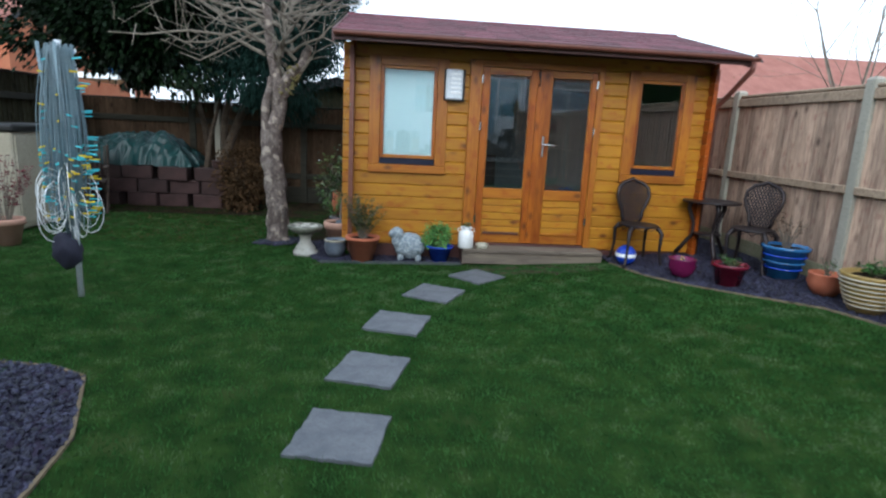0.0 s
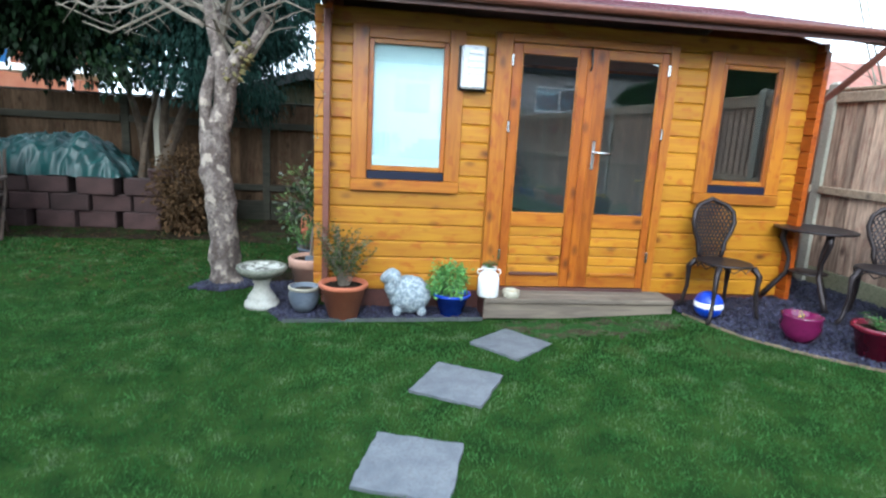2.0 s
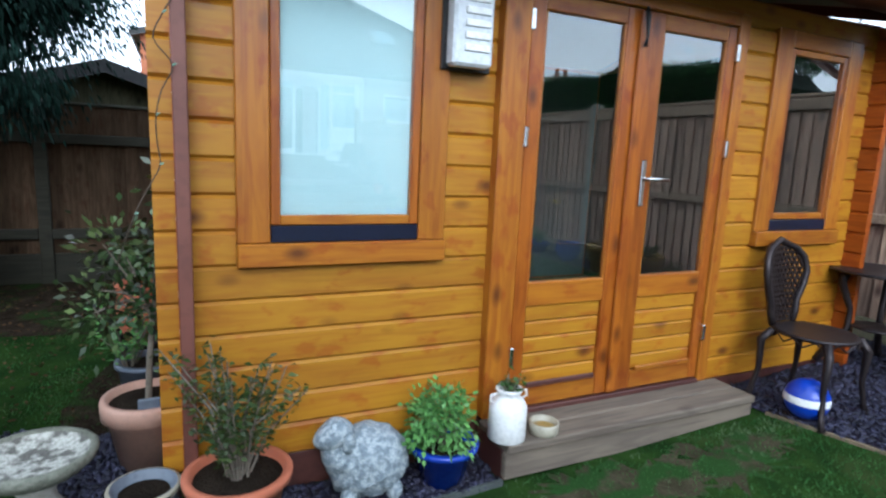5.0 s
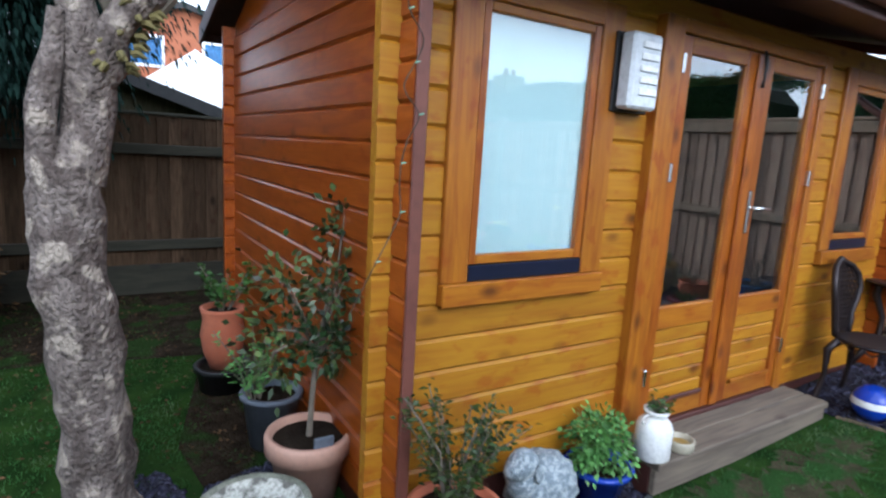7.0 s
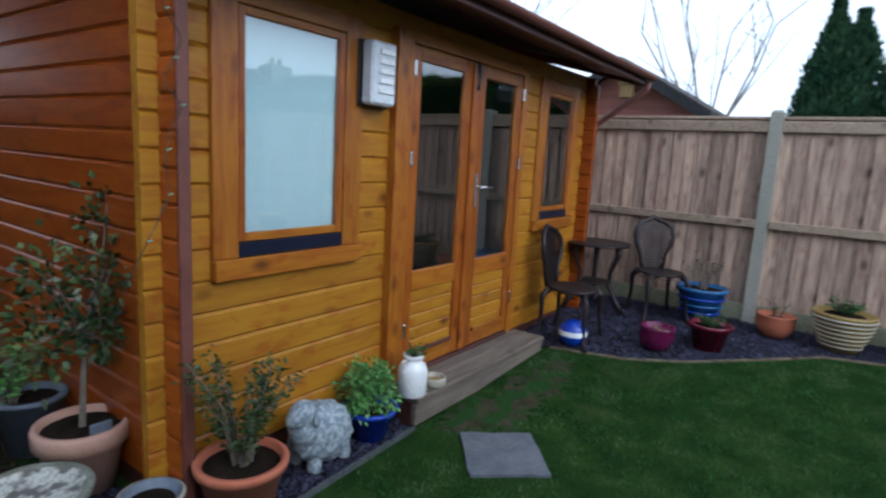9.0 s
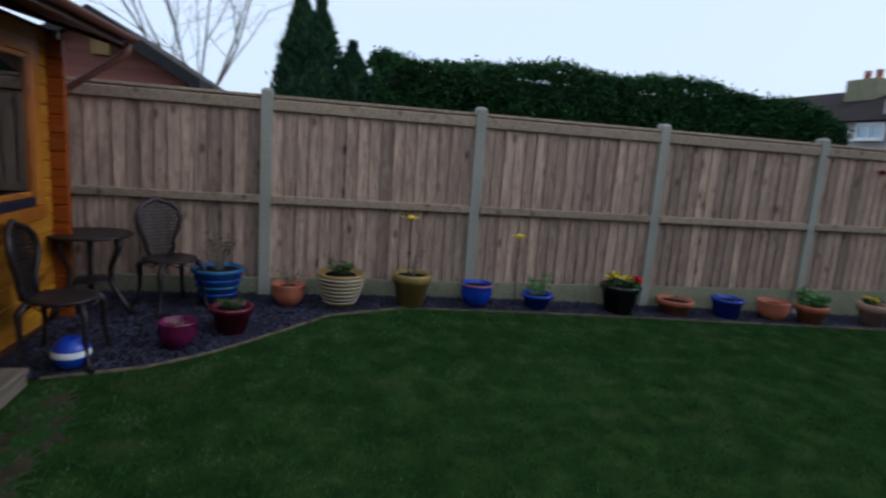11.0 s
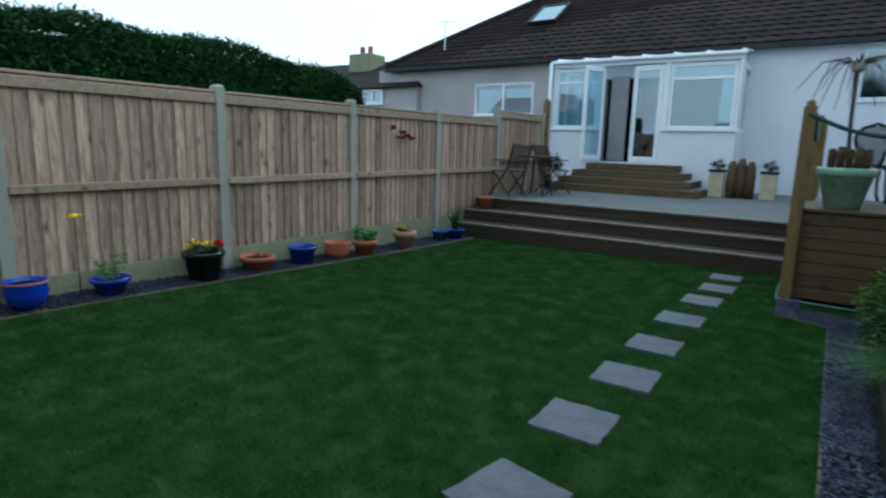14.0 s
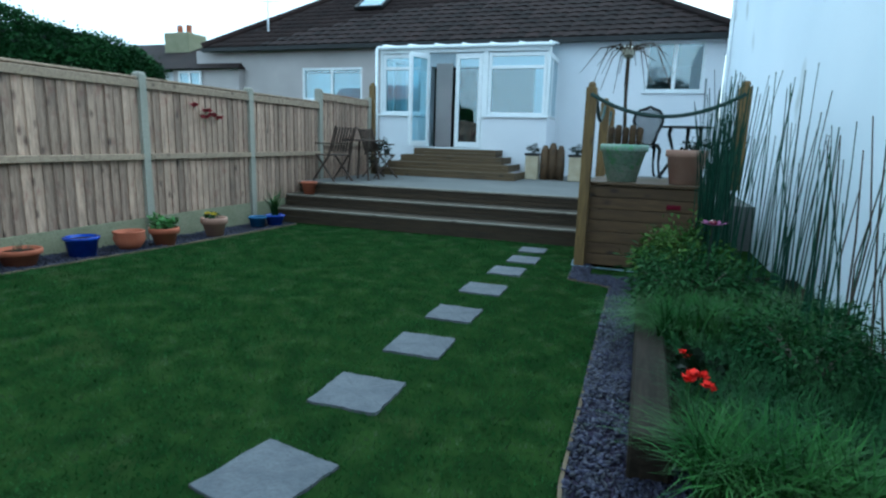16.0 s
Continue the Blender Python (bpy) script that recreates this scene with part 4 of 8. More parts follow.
    for s, ye in ((1, 6.5), (-1, 9.82)):
        bm = bmesh.new()
        ze = eave_z
        pts = [(ye, ze), (ridge_y, ridge_z), (ridge_y, ridge_z + 0.03), (ye, ze + 0.03)]
        a = [bm.verts.new((x0 - SX0, y - SY, z)) for y, z in pts]
        b = [bm.verts.new((x1 - SX0, y - SY, z)) for y, z in pts]
        for i in range(4):
            bm.faces.new((a[i], a[(i + 1) % 4], b[(i + 1) % 4], b[i]))
        bm.faces.new(a[::-1])
        bm.faces.new(b)
        part("roof_deck", bm, M_FASCIA, h)
    # soffit boards running with the eave
    for k in range(4):
        y = 6.53 + k * 0.095
        z = eave_z - 0.014 + (y - 6.5) * tilt
        P("soffit_board", (x0 + 0.02, x1 - 0.02, y, y + 0.09, z, z + 0.014), M_FASCIA, c=0.002)
    P("fascia", (x0, x1, 6.475, 6.499, eave_z - 0.05, eave_z + 0.045), M_FASCIA)
    P("fascia", (x0, x1, 9.821, 9.84, eave_z - 0.05, eave_z + 0.045), M_FASCIA)
    for xx in (x0 - 0.022, x1 + 0.001):
        for ye in (6.48, 9.84):
            bm = bmesh.new()
            pts = [(ye, eave_z - 0.07), (ridge_y, ridge_z - 0.06), (ridge_y, ridge_z + 0.05), (ye, eave_z + 0.045)]
            a = [bm.verts.new((xx - SX0, y - SY, z)) for y, z in pts]
            b = [bm.verts.new((xx + 0.02 - SX0, y - SY, z)) for y, z in pts]
            for i in range(4):
                bm.faces.new((a[i], a[(i + 1) % 4], b[(i + 1) % 4], b[i]))
            bm.faces.new(a[::-1])
            bm.faces.new(b)
            part("bargeboard", bm, M_FASCIA, h)
    # gutter: half round along the eave
    bm = bmesh.new()
    prev = None
    for x in (x0 + 0.0, x1 + 0.06):
        ring = [bm.verts.new((x - SX0, 6.435 - SY + 0.038 * math.cos(a), eave_z + 0.02 + 0.038 * math.sin(a))) for a in [math.pi + math.pi * i / 10 for i in range(11)]]
        ring += [bm.verts.new((x - SX0, 6.435 - SY + 0.034 * math.cos(a), eave_z + 0.02 + 0.034 * math.sin(a))) for a in [2 * math.pi - math.pi * i / 10 for i in range(11)]]
        if prev:
            for i in range(22):
                bm.faces.new((prev[i], prev[(i + 1) % 22], ring[(i + 1) % 22], ring[i]))
        prev = ring
    part("gutter", bm, M_PIPE, h, "brown half-round gutter", smooth=True)
    bm = bmesh.new()
    tube(bm, [(4.39 - SX0, -0.475, 2.17), (4.39 - SX0, -0.47, 2.10), (4.36 - SX0, -0.1, 1.83), (4.34 - SX0, 0.02, 1.74), (4.34 - SX0, 0.03, 0.1)], 0.027, 12)
    part("downpipe", bm, M_PIPE, h, "brown round downpipe", smooth=True)
    bm = bmesh.new()
    box(bm, 0.45 - SX0, 0.495 - SX0, -0.122, -0.107, 0.08, 2.14, 0.004)
    part("corner_batten", bm, M_PIPE, h, "brown painted strip down the corner")
    # shingles: overlapping felt tabs
    me = None
    nrow = 9
    slope = math.hypot(ridge_y - 6.5, ridge_z - eave_z)
    ang = math.degrees(math.atan2(ridge_z - eave_z, ridge_y - 6.5))
    bm = bmesh.new()
    w, hh = 0.31, slope / nrow + 0.03
    v = [bm.verts.new(p) for p in ((0.003, 0.02, 0), (0.02, 0, 0), (w - 0.02, 0, 0), (w - 0.003, 0.02, 0), (w - 0.003, hh, 0), (0.003, hh, 0))]
    u = [bm.verts.new(p.co + Vector((0, 0, 0.011))) for p in v]
    bm.faces.new(v[::-1])
    bm.faces.new(u)
    for i in range(6):
        bm.faces.new((v[i], v[(i + 1) % 6], u[(i + 1) % 6], u[i]))
    me = bpy.data.meshes.new("shingle")
    bmesh.ops.recalc_face_normals(bm, faces=bm.faces)
    bm.to_mesh(me)
    bm.free()
    me.materials.append(M_SHINGLE)
    for r in range(nrow):
        d0 = r * slope / nrow - 0.01
        off = (r % 2) * 0.155
        for k in range(13):
            x = x0 - 0.02 + k * w + off - 0.155 * (r % 2)
            ob = new("shingle", me)
            ob.parent = h
            yy, zz = 6.5 + d0 * math.cos(math.radians(ang)), eave_z + 0.036 + d0 * math.sin(math.radians(ang)) + 0.002
            ob.matrix_local = pose(x - SX0 + (0.155 * (r % 2)) * 0.2, yy - SY, zz, ang - 0.9)
    bm = bmesh.new()
    a = [bm.verts.new((x - SX0, y - SY, z)) for x in (x0, x1) for y, z in ((ridge_y, ridge_z + 0.036), (9.83, eave_z + 0.036))]
    bm.faces.new((a[0], a[1], a[3], a[2]))
    bmesh.ops.solidify(bm, geom=bm.faces[:], thickness=0.006)
    part("felt_covering", bm, M_SHINGLE, h)
    bm = bmesh.new()
    tube(bm, [(x0 - SX0 - 0.02, ridge_y - SY, ridge_z + 0.03), (x1 - SX0 + 0.02, ridge_y - SY, ridge_z + 0.03)], 0.035, 8)
    part("ridge_cap", bm, M_SHINGLE, h)
    return h


SHED = summerhouse()
# blind and the room behind the glass
bl = boxpart("window_blind", (0.77, 1.32, SY + 0.024, SY + 0.028, 1.08, 1.985), M_BLIND, None, c=0)
tagged(bl, "pale blue-white blind drawn behind the window", "blind")


def louvre_box():
    e = empty("wall_vent", 1.495, SY - 0.035, 1.68, label="white slatted metal vent box on the summerhouse wall", category="vent")
    boxpart("backing", (-0.10, 0.115, 0.0, 0.034, -0.01, 0.30), M_BLACK, e, "black backing plate")
    boxpart("housing", (-0.085, 0.085, -0.075, 0.0, 0.0, 0.295), M_GREYP, e, "pale grey metal housing", c=0.012)
    for k in range(5):
        boxpart("slat", (-0.04, 0.065, -0.084, -0.073, 0.055 + k * 0.045, 0.08 + k * 0.045), M_WHITEP, e, c=0.003)


louvre_box()


def door_step():
    e = empty("door_step", 1.65, 6.64, 0, 0, label="low step of weathered grey sleepers at the summerhouse door", category="step")
    for k in range(2):
        boxpart("tread", (0.0, 1.50, 0.002 + k * 0.132, 0.128 + k * 0.132, 0.14, 0.178), M_STEP, e, c=0.006)
    boxpart("riser", (0.0, 1.50, 0.018, 0.05, 0.02, 0.139), M_STEP, e, c=0.004)
    boxpart("side", (0.0, 0.035, 0.051, 0.27, 0.0, 0.139), M_FASCIA, e, c=0.003)
    boxpart("side", (1.465, 1.50, 0.051, 0.27, 0.0, 0.139), M_STEP, e, c=0.003)


door_step()


# ---- fences ----
def closeboard(name, a, b, z0, z1, n_bay, mb, mr, post, label, rails, gravel=True, flip=1, board=0.1, posts_at=None, gmat=None, lift=None):
    """Feather-edge boards between posts from a to b (plan points); the boards face the left of a->b times flip."""
    a, b = Vector((*a, 0)), Vector((*b, 0))
    L = (b - a).length
    ang = math.degrees(math.atan2(b.y - a.y, b.x - a.x))
    f = empty(name, a.x, a.y, 0, ang, label=label, category="fence")
    bay = L / n_bay
    bm = bmesh.new()
    h = z1 - z0
    w, t0, t1 = board * 1.12, 0.021, 0.006
    q = [(0, 0), (w, 0), (w, -t1), (0, -t0)]
    lo = [bm.verts.new((x, y * flip, 0)) for x, y in q]
    hi = [bm.verts.new((x, y * flip, h)) for x, y in q]
    bm.faces.new(lo)
    bm.faces.new(hi)
    for i in range(4):
        bm.faces.new((lo[i], lo[(i + 1) % 4], hi[(i + 1) % 4], hi[i]))
    bmesh.ops.recalc_face_normals(bm, faces=bm.faces)
    me = bpy.data.meshes.new("fence_board")
    bm.to_mesh(me)
    bm.free()
    me.materials.append(mb)
    rng = random.Random(len(name) + n_bay)
    for k in range(n_bay):
        s = k * bay
        up = (lift or {}).get(k, 0.0)
        nb = int((bay - 0.1) / board)
        for j in range(nb):
            ob = new("fence_board", me)
            ob.parent = f
            ob.matrix_local = pose(s + 0.05 + j * (bay - 0.1) / nb, rng.uniform(-0.002, 0.002), z0 + up, rng.uniform(-0.2, 0.2), 0, 0)
        for rz, rh, ry in rails:
            boxpart("rail", (s + 0.052, s + bay - 0.052, -0.018 - ry if flip > 0 else 0.018, -0.018 if flip > 0 else 0.018 + ry, rz + up, rz + rh + up), mr, f, c=0.006)
        boxpart("capping", (s + 0.052, s + bay - 0.052, -0.035, 0.035, z1 + up + 0.002, z1 + up + 0.03), mr, f, c=0.006)
        if gravel:
            boxpart("gravel_board", (s + 0.052, s + bay - 0.052, -0.022, 0.022, -0.02, z0 + up - 0.002), gmat or M_GRAVB, f, c=0.005)
    for k in (posts_at if posts_at is not None else range(n_bay + 1)):
        bm = bmesh.new()
        s = k * bay
        zt = z1 + post[2] + (lift or {}).get(k, 0.0)
        box(bm, s - 0.05, s + 0.05, -post[0], post[1], -0.05, zt - 0.02, 0.004)
        part("post", bm, post[3], f)
        bm = bmesh.new()
        v = [bm.verts.new((s + i * 0.046, y, zt - 0.019)) for i, y in ((-1, -post[0] + 0.004), (1, -post[0] + 0.004), (1, post[1] - 0.004), (-1, post[1] - 0.004))]
        u = [bm.verts.new((s + i * 0.03, y, zt)) for i, y in ((-1, -post[0] + 0.02), (1, -post[0] + 0.02), (1, post[1] - 0.02), (-1, post[1] - 0.02))]
        bm.faces.new(v)
        bm.faces.new(u)
        for i in range(4):
            bm.faces.new((v[i], v[(i + 1) % 4], u[(i + 1) % 4], u[i]))
        part("post_cap", bm, post[3], f)
    return f


FX = 4.90
# main fence, from behind the summerhouse to the terrace
closeboard("garden_fence", (FX, 11.23), (FX, -5.87), 0.33, 1.9, 9, M_BOARD, M_RAIL, (0.055, 0.055, 0.085, M_CONC),
           "weathered feather-edge board fence with concrete posts", [(1.0, 0.07, 0.045), (1.80, 0.09, 0.03)], True, 1, lift={8: 0.16, 9: 0.16})
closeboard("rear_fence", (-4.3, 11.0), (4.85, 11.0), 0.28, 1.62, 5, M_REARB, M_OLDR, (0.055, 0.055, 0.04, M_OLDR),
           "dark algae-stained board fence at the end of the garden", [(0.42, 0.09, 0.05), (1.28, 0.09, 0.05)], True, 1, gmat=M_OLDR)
pale_post = boxpart("fence_post", (-2.09, -2.01, 10.88, 10.96, 0.0, 1.74), M_CONC, None, c=0.004)
tagged(pale_post, "pale concrete post against the dark rear fence", "post")
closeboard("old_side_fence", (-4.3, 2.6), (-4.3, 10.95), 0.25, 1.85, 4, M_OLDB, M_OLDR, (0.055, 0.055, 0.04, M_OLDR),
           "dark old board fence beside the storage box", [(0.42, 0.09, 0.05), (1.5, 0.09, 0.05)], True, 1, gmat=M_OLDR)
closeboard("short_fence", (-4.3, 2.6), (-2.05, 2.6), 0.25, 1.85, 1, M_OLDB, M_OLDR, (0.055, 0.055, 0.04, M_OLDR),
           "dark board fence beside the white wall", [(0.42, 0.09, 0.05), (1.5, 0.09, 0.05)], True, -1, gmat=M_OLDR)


# ---- the house end ----
def white_wall():
    bm = bmesh.new()
    box(bm, -2.3, -2.0, -8.7, 2.7, -0.1, 4.6)
    tagged(part("wall_side", bm, M_WHITEW), "tall white painted side wall of the extension", "wall", kind="structure")
    bm = bmesh.new()
    tube(bm, [(-1.955, -7.9, 0.6), (-1.955, -7.9, 4.4)], 0.035, 10)
    tagged(part("rain_pipe", bm, M_UPVC, smooth=True), "white plastic rainwater pipe on the side wall", "pipe")


white_wall()
DZ = 0.585


def terrace():
    bm = bmesh.new()
    box(bm, -1.99, 4.84, -8.69, -3.31, 0.0, DZ - 0.002)
    tagged(part("terrace", bm, M_DECKTOP), "pale grey paved terrace in front of the house", "terrace", kind="structure")
    e = empty("terrace_steps", 0.07, -2.5, 0, label="wide dark timber steps with pale worn nosings", category="steps")
    W = 4.78
    zs = (0.222, 0.402, DZ)
    for k, z in enumerate(zs):
        y1 = -0.0 - k * 0.37
        z0 = 0.0 if k == 0 else zs[k - 1] + 0.001
        bh = (z - 0.03 - z0) / 2
        for j in range(2):
            boxpart("riser_board", (0, W, y1 - 0.03, y1, z0 + j * bh + 0.001, z0 + (j + 1) * bh - 0.002), M_DECK, e, c=0.004)
        boxpart("nosing", (0, W, y1 - 0.05, y1 + 0.018, z - 0.029, z), M_NOSING, e, c=0.005)
        if k < 2:
            for j in range(2):
                boxpart("tread_board", (0, W, y1 - 0.21 - j * 0.158, y1 - 0.054 - j * 0.158, z - 0.029, z), M_DECK, e, c=0.004)
    boxpart("end_board", (-0.03, -0.001, -0.8, 0.0, 0.0, 0.2), M_DECK, e)
    # steps up to the house door, wider towards the foot
    e = empty("house_steps", 3.27, -7.3, DZ, label="pyramid of olive-stained timber steps to the garden door", category="steps")
    for k in range(4):
        x, y = 0.92 + (3 - k) * 0.20, 0.62 + (3 - k) * 0.27
        z = 0.140 * k
        for j, (a, b) in enumerate(((0.002, 0.067), (0.069, 0.138))):
            boxpart("riser_board", (-x, x, y - 0.03, y, z + a, z + b), M_BSTEP, e, c=0.003)
            boxpart("side_board", (-x, -x + 0.03, 0.01, y - 0.031, z + a, z + b), M_BSTEP, e, c=0.003)
            boxpart("side_board", (x - 0.03, x, 0.01, y - 0.031, z + a, z + b), M_BSTEP, e, c=0.003)
        n = 3 if k < 3 else 5
        for j in range(n):
            boxpart("tread_board", (-x + 0.031, x - 0.031, y - 0.145 - j * 0.116, y - 0.031 - j * 0.116, z + 0.108, z + 0.138), M_BSTEP, e, c=0.003)


terrace()


def window_unit(name, parent, x0, x1, z0, z1, y, lights=2, transom=None, sill=True, fr=0.06):
    w = new(name)
    w.parent = parent
    B = lambda nm, d, m=M_UPVC, c=0.006: boxpart(nm, d, m, w, c=c)
    B("frame", (x0, x0 + fr, y - 0.04, y + 0.03, z0, z1))
    B("frame", (x1 - fr, x1, y - 0.04, y + 0.03, z0, z1))
    B("frame", (x0 + fr + 0.001, x1 - fr - 0.001, y - 0.04, y + 0.03, z0, z0 + fr))
    B("frame", (x0 + fr + 0.001, x1 - fr - 0.001, y - 0.04, y + 0.03, z1 - fr, z1))
    for k in range(1, lights):
        xm = x0 + (x1 - x0) * k / lights
        B("mullion", (xm - fr * 0.6, xm + fr * 0.6, y - 0.039, y + 0.032, z0 + fr + 0.001, (transom or z1) - fr - 0.001 if transom is None else transom - 0.001))
    if transom:
        B("transom", (x0 + fr + 0.001, x1 - fr - 0.001, y - 0.038, y + 0.034, transom, transom + fr))
    g = B("pane", (x0 + fr * 0.6, x1 - fr * 0.6, y - 0.012, y - 0.006, z0 + fr * 0.6, z1 - fr * 0.6), M_HGLASS, 0)
    g.visible_shadow = False
    if sill:
        B("sill", (x0 - 0.04, x1 + 0.04, y + 0.035, y + 0.11, z0 - 0.035, z0 + 0.0))
    return w


def wall_with_holes(name, mat_, parent, x0, x1, y0, y1, z0, z1, holes):
    """A wall along x with rectangular openings (x0, x1, z0, z1), sorted by x, a mesh for each stretch."""
    x = x0

    def box(_, *d):
        boxpart(name, d, mat_, parent, c=0)
    bm = None
    for a, b, c, d in holes:
        if a > x:
            box(bm, x, a, y0, y1, z0, z1)
        if c > z0:
            box(bm, a, b, y0, y1, z0, c)
        if d < z1:
            box(bm, a, b, y0, y1, d, z1)
        x = b
    if x < x1:
        box(bm, x, x1, y0, y1, z0, z1)


def house():
    h = empty("bungalow", 0, 0, 0, label="grey rendered semi-detached bungalow with a brown tiled hipped roof", category="house")
    holes = [(-1.62, -0.42, 2.5, 3.56), (2.0, 4.6, 0.56, 3.1), (6.5, 8.3, 2.27, 3.12)]
    wall_with_holes("wall", M_RENDER, h, -1.99, 5.4, -8.98, -8.7, 0.0, 3.62, holes[:2])
    wall_with_holes("neighbour_wall", M_RENDERB, h, 5.401, 11.8, -8.98, -8.7, 0.0, 3.62, holes[2:])
    bm = bmesh.new()
    box(bm, 10.2, 12.5, -8.695, -8.5, 0, 3.1)
    part("neighbour_projection", bm, M_RENDERB, h)
    # room surfaces behind the glass; near-black colour stands in for indoor shade
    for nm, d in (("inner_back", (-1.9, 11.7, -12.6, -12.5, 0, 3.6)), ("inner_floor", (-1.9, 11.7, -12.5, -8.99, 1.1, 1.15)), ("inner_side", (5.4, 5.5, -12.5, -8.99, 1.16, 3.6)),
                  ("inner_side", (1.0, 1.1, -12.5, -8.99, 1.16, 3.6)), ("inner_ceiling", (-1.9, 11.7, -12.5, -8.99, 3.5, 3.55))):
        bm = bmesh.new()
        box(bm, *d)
        part(nm, bm, M_ROOMSHADE, h)
    window_unit("window", h, -1.62, -0.42, 2.5, 3.56, -8.76)
    window_unit("window", h, 6.5, 8.3, 2.27, 3.12, -8.74, 2, None)
    window_unit("window", h, 11.45, 12.25, 2.62, 3.05, -8.45, 2)
    boxpart("net_curtain", (11.5, 12.2, -8.498, -8.49, 2.67, 3.0), M_CURTAIN, h, c=0)
    bm = bmesh.new()
    v = [bm.verts.new(p) for p in ((10.1, -8.3, 3.101), (12.75, -8.3, 3.101), (12.75, -12.0, 3.101), (10.1, -12.0, 3.101), (10.9, -10.2, 3.95), (11.6, -10.2, 3.95))]
    for f in ((0, 1, 5, 4), (1, 2, 5), (2, 3, 4, 5), (3, 0, 4), (0, 3, 2, 1)):
        bm.faces.new([v[i] for i in f])
    part("lower_roof", bm, M_TILE, h)
    for x0, x1, z0, z1 in ((6.56, 8.24, 2.33, 2.98),):
        boxpart("net_curtain", (x0, x1, -8.86, -8.85, z0, z1), M_CURTAIN, h, c=0)
    # front bay with the garden doors
    b = new("bay")
    b.parent = h
    x0, x1, y, zs, zt = 1.43, 5.32, -7.3, 1.84, 3.22
    wall_with_holes("dwarf_wall", M_RENDER, b, x0, x1, y - 0.2, y, DZ, zs, [(2.84, 4.20, 1.15, zs + 1)])
    boxpart("dwarf_wall", (x0, x0 + 0.2, -8.69, y - 0.201, DZ, zs), M_RENDER, b, c=0)
    boxpart("dwarf_wall", (x1 - 0.2, x1, -8.69, y - 0.201, DZ, zs), M_RENDER, b, c=0)
    bm = bmesh.new()
    box(bm, x0 + 0.01, x1 - 0.01, -8.69, y - 0.21, 1.08, 1.148)
    part("floor", bm, M_DECKTOP, b)
    boxpart("sill", (x0 - 0.04, 2.82, y - 0.02, y + 0.05, zs, zs + 0.04), M_UPVC, b, c=0.006)
    boxpart("sill", (4.22, x1 + 0.04, y - 0.02, y + 0.05, zs, zs + 0.04), M_UPVC, b, c=0.006)
    window_unit("window", h, 1.50, 2.755, zs + 0.041, zt - 0.03, y - 0.08, 1, 2.86, False, 0.07).parent = b
    window_unit("window", h, 4.27, 5.26, zs + 0.041, zt - 0.03, y - 0.08, 1, 2.86, False, 0.07).parent = b
    for xx in (x0 + 0.0, x1 - 0.06, 2.76, 4.205):
        boxpart("corner_post", (xx, xx + 0.058, y - 0.13, y - 0.02, zs + 0.041, zt), M_UPVC, b)
    # side glazing of the bay
    for xs in (x0 + 0.03, x1 - 0.09):
        boxpart("side_frame", (xs, xs + 0.06, -8.69, y - 0.14, zs + 0.0, zs + 0.08), M_UPVC, b)
        boxpart("side_frame", (xs, xs + 0.06, -8.69, y - 0.14, zt - 0.1, zt - 0.001), M_UPVC, b)
        boxpart("side_frame", (xs, xs + 0.06, -7.98, -7.92, zs + 0.081, zt - 0.101), M_UPVC, b)
        g = boxpart("side_pane", (xs + 0.027, xs + 0.033, -8.68, y - 0.15, zs + 0.06, zt - 0.08), M_HGLASS, b, c=0)
        g.visible_shadow = False
    boxpart("head", (x0, x1, y - 0.14, y - 0.01, zt, zt + 0.07), M_UPVC, b)
    boxpart("gutter", (x0 - 0.06, x1 + 0.06, y + 0.0, y + 0.09, zt + 0.075, zt + 0.15), M_UPVC, b, "white box gutter", c=0.02)
    for k in range(7):
        x = x0 + 0.03 + k * (x1 - x0 - 0.12) / 6
        bm = bmesh.new()
        tube(bm, [(x, y + 0.02, zt + 0.17), (x, -8.68, zt + 0.33)], 0.025, 6)
        part("glazing_bar", bm, M_UPVC, b)
    bm = bmesh.new()
    q = [bm.verts.new(p) for p in ((x0, y, zt + 0.152), (x1, y, zt + 0.152), (x1, -8.68, zt + 0.31), (x0, -8.68, zt + 0.31))]
    bm.faces.new(q)
    bmesh.ops.solidify(bm, geom=bm.faces[:], thickness=0.01)
    part("glass_roof", bm, M_HGLASS, b).visible_shadow = False
    # doors: one closed leaf, one open outwards, dark room behind
    boxpart("door_frame", (2.82, 2.885, y - 0.12, y - 0.03, 1.15, zt), M_UPVC, b)
    boxpart("door_frame", (4.135, 4.203, y - 0.12, y - 0.03, 1.15, zt), M_UPVC, b)
    boxpart("threshold", (2.886, 4.134, y - 0.12, y + 0.01, 1.10, 1.17), M_UPVC, b)

    def leaf(x0_, w, ang):
        d = new("door")
        d.parent = b
        d.matrix_local = pose(x0_, y - 0.05, 1.18, 0, 0, ang)
        for a, c_, e_, f_ in ((0, 0.085, 0, 2.0), (w - 0.085, w, 0, 2.0), (0.086, w - 0.086, 0, 0.12), (0.086, w - 0.086, 1.9, 2.0)):
            boxpart("door_rail", (a, c_, -0.03, 0.03, e_, f_), M_UPVC, d, c=0.006)
        boxpart("pane", (0.07, w - 0.07, -0.004, 0.004, 0.1, 1.92), M_HGLASS, d, c=0).visible_shadow = False
        boxpart("door_handle", (w - 0.06, w - 0.03, 0.031, 0.06, 0.9, 1.08), M_UPVC, d, c=0.008)
        return d
    leaf(2.89, 0.60, 0)
    leaf(4.13, 0.60, 66)
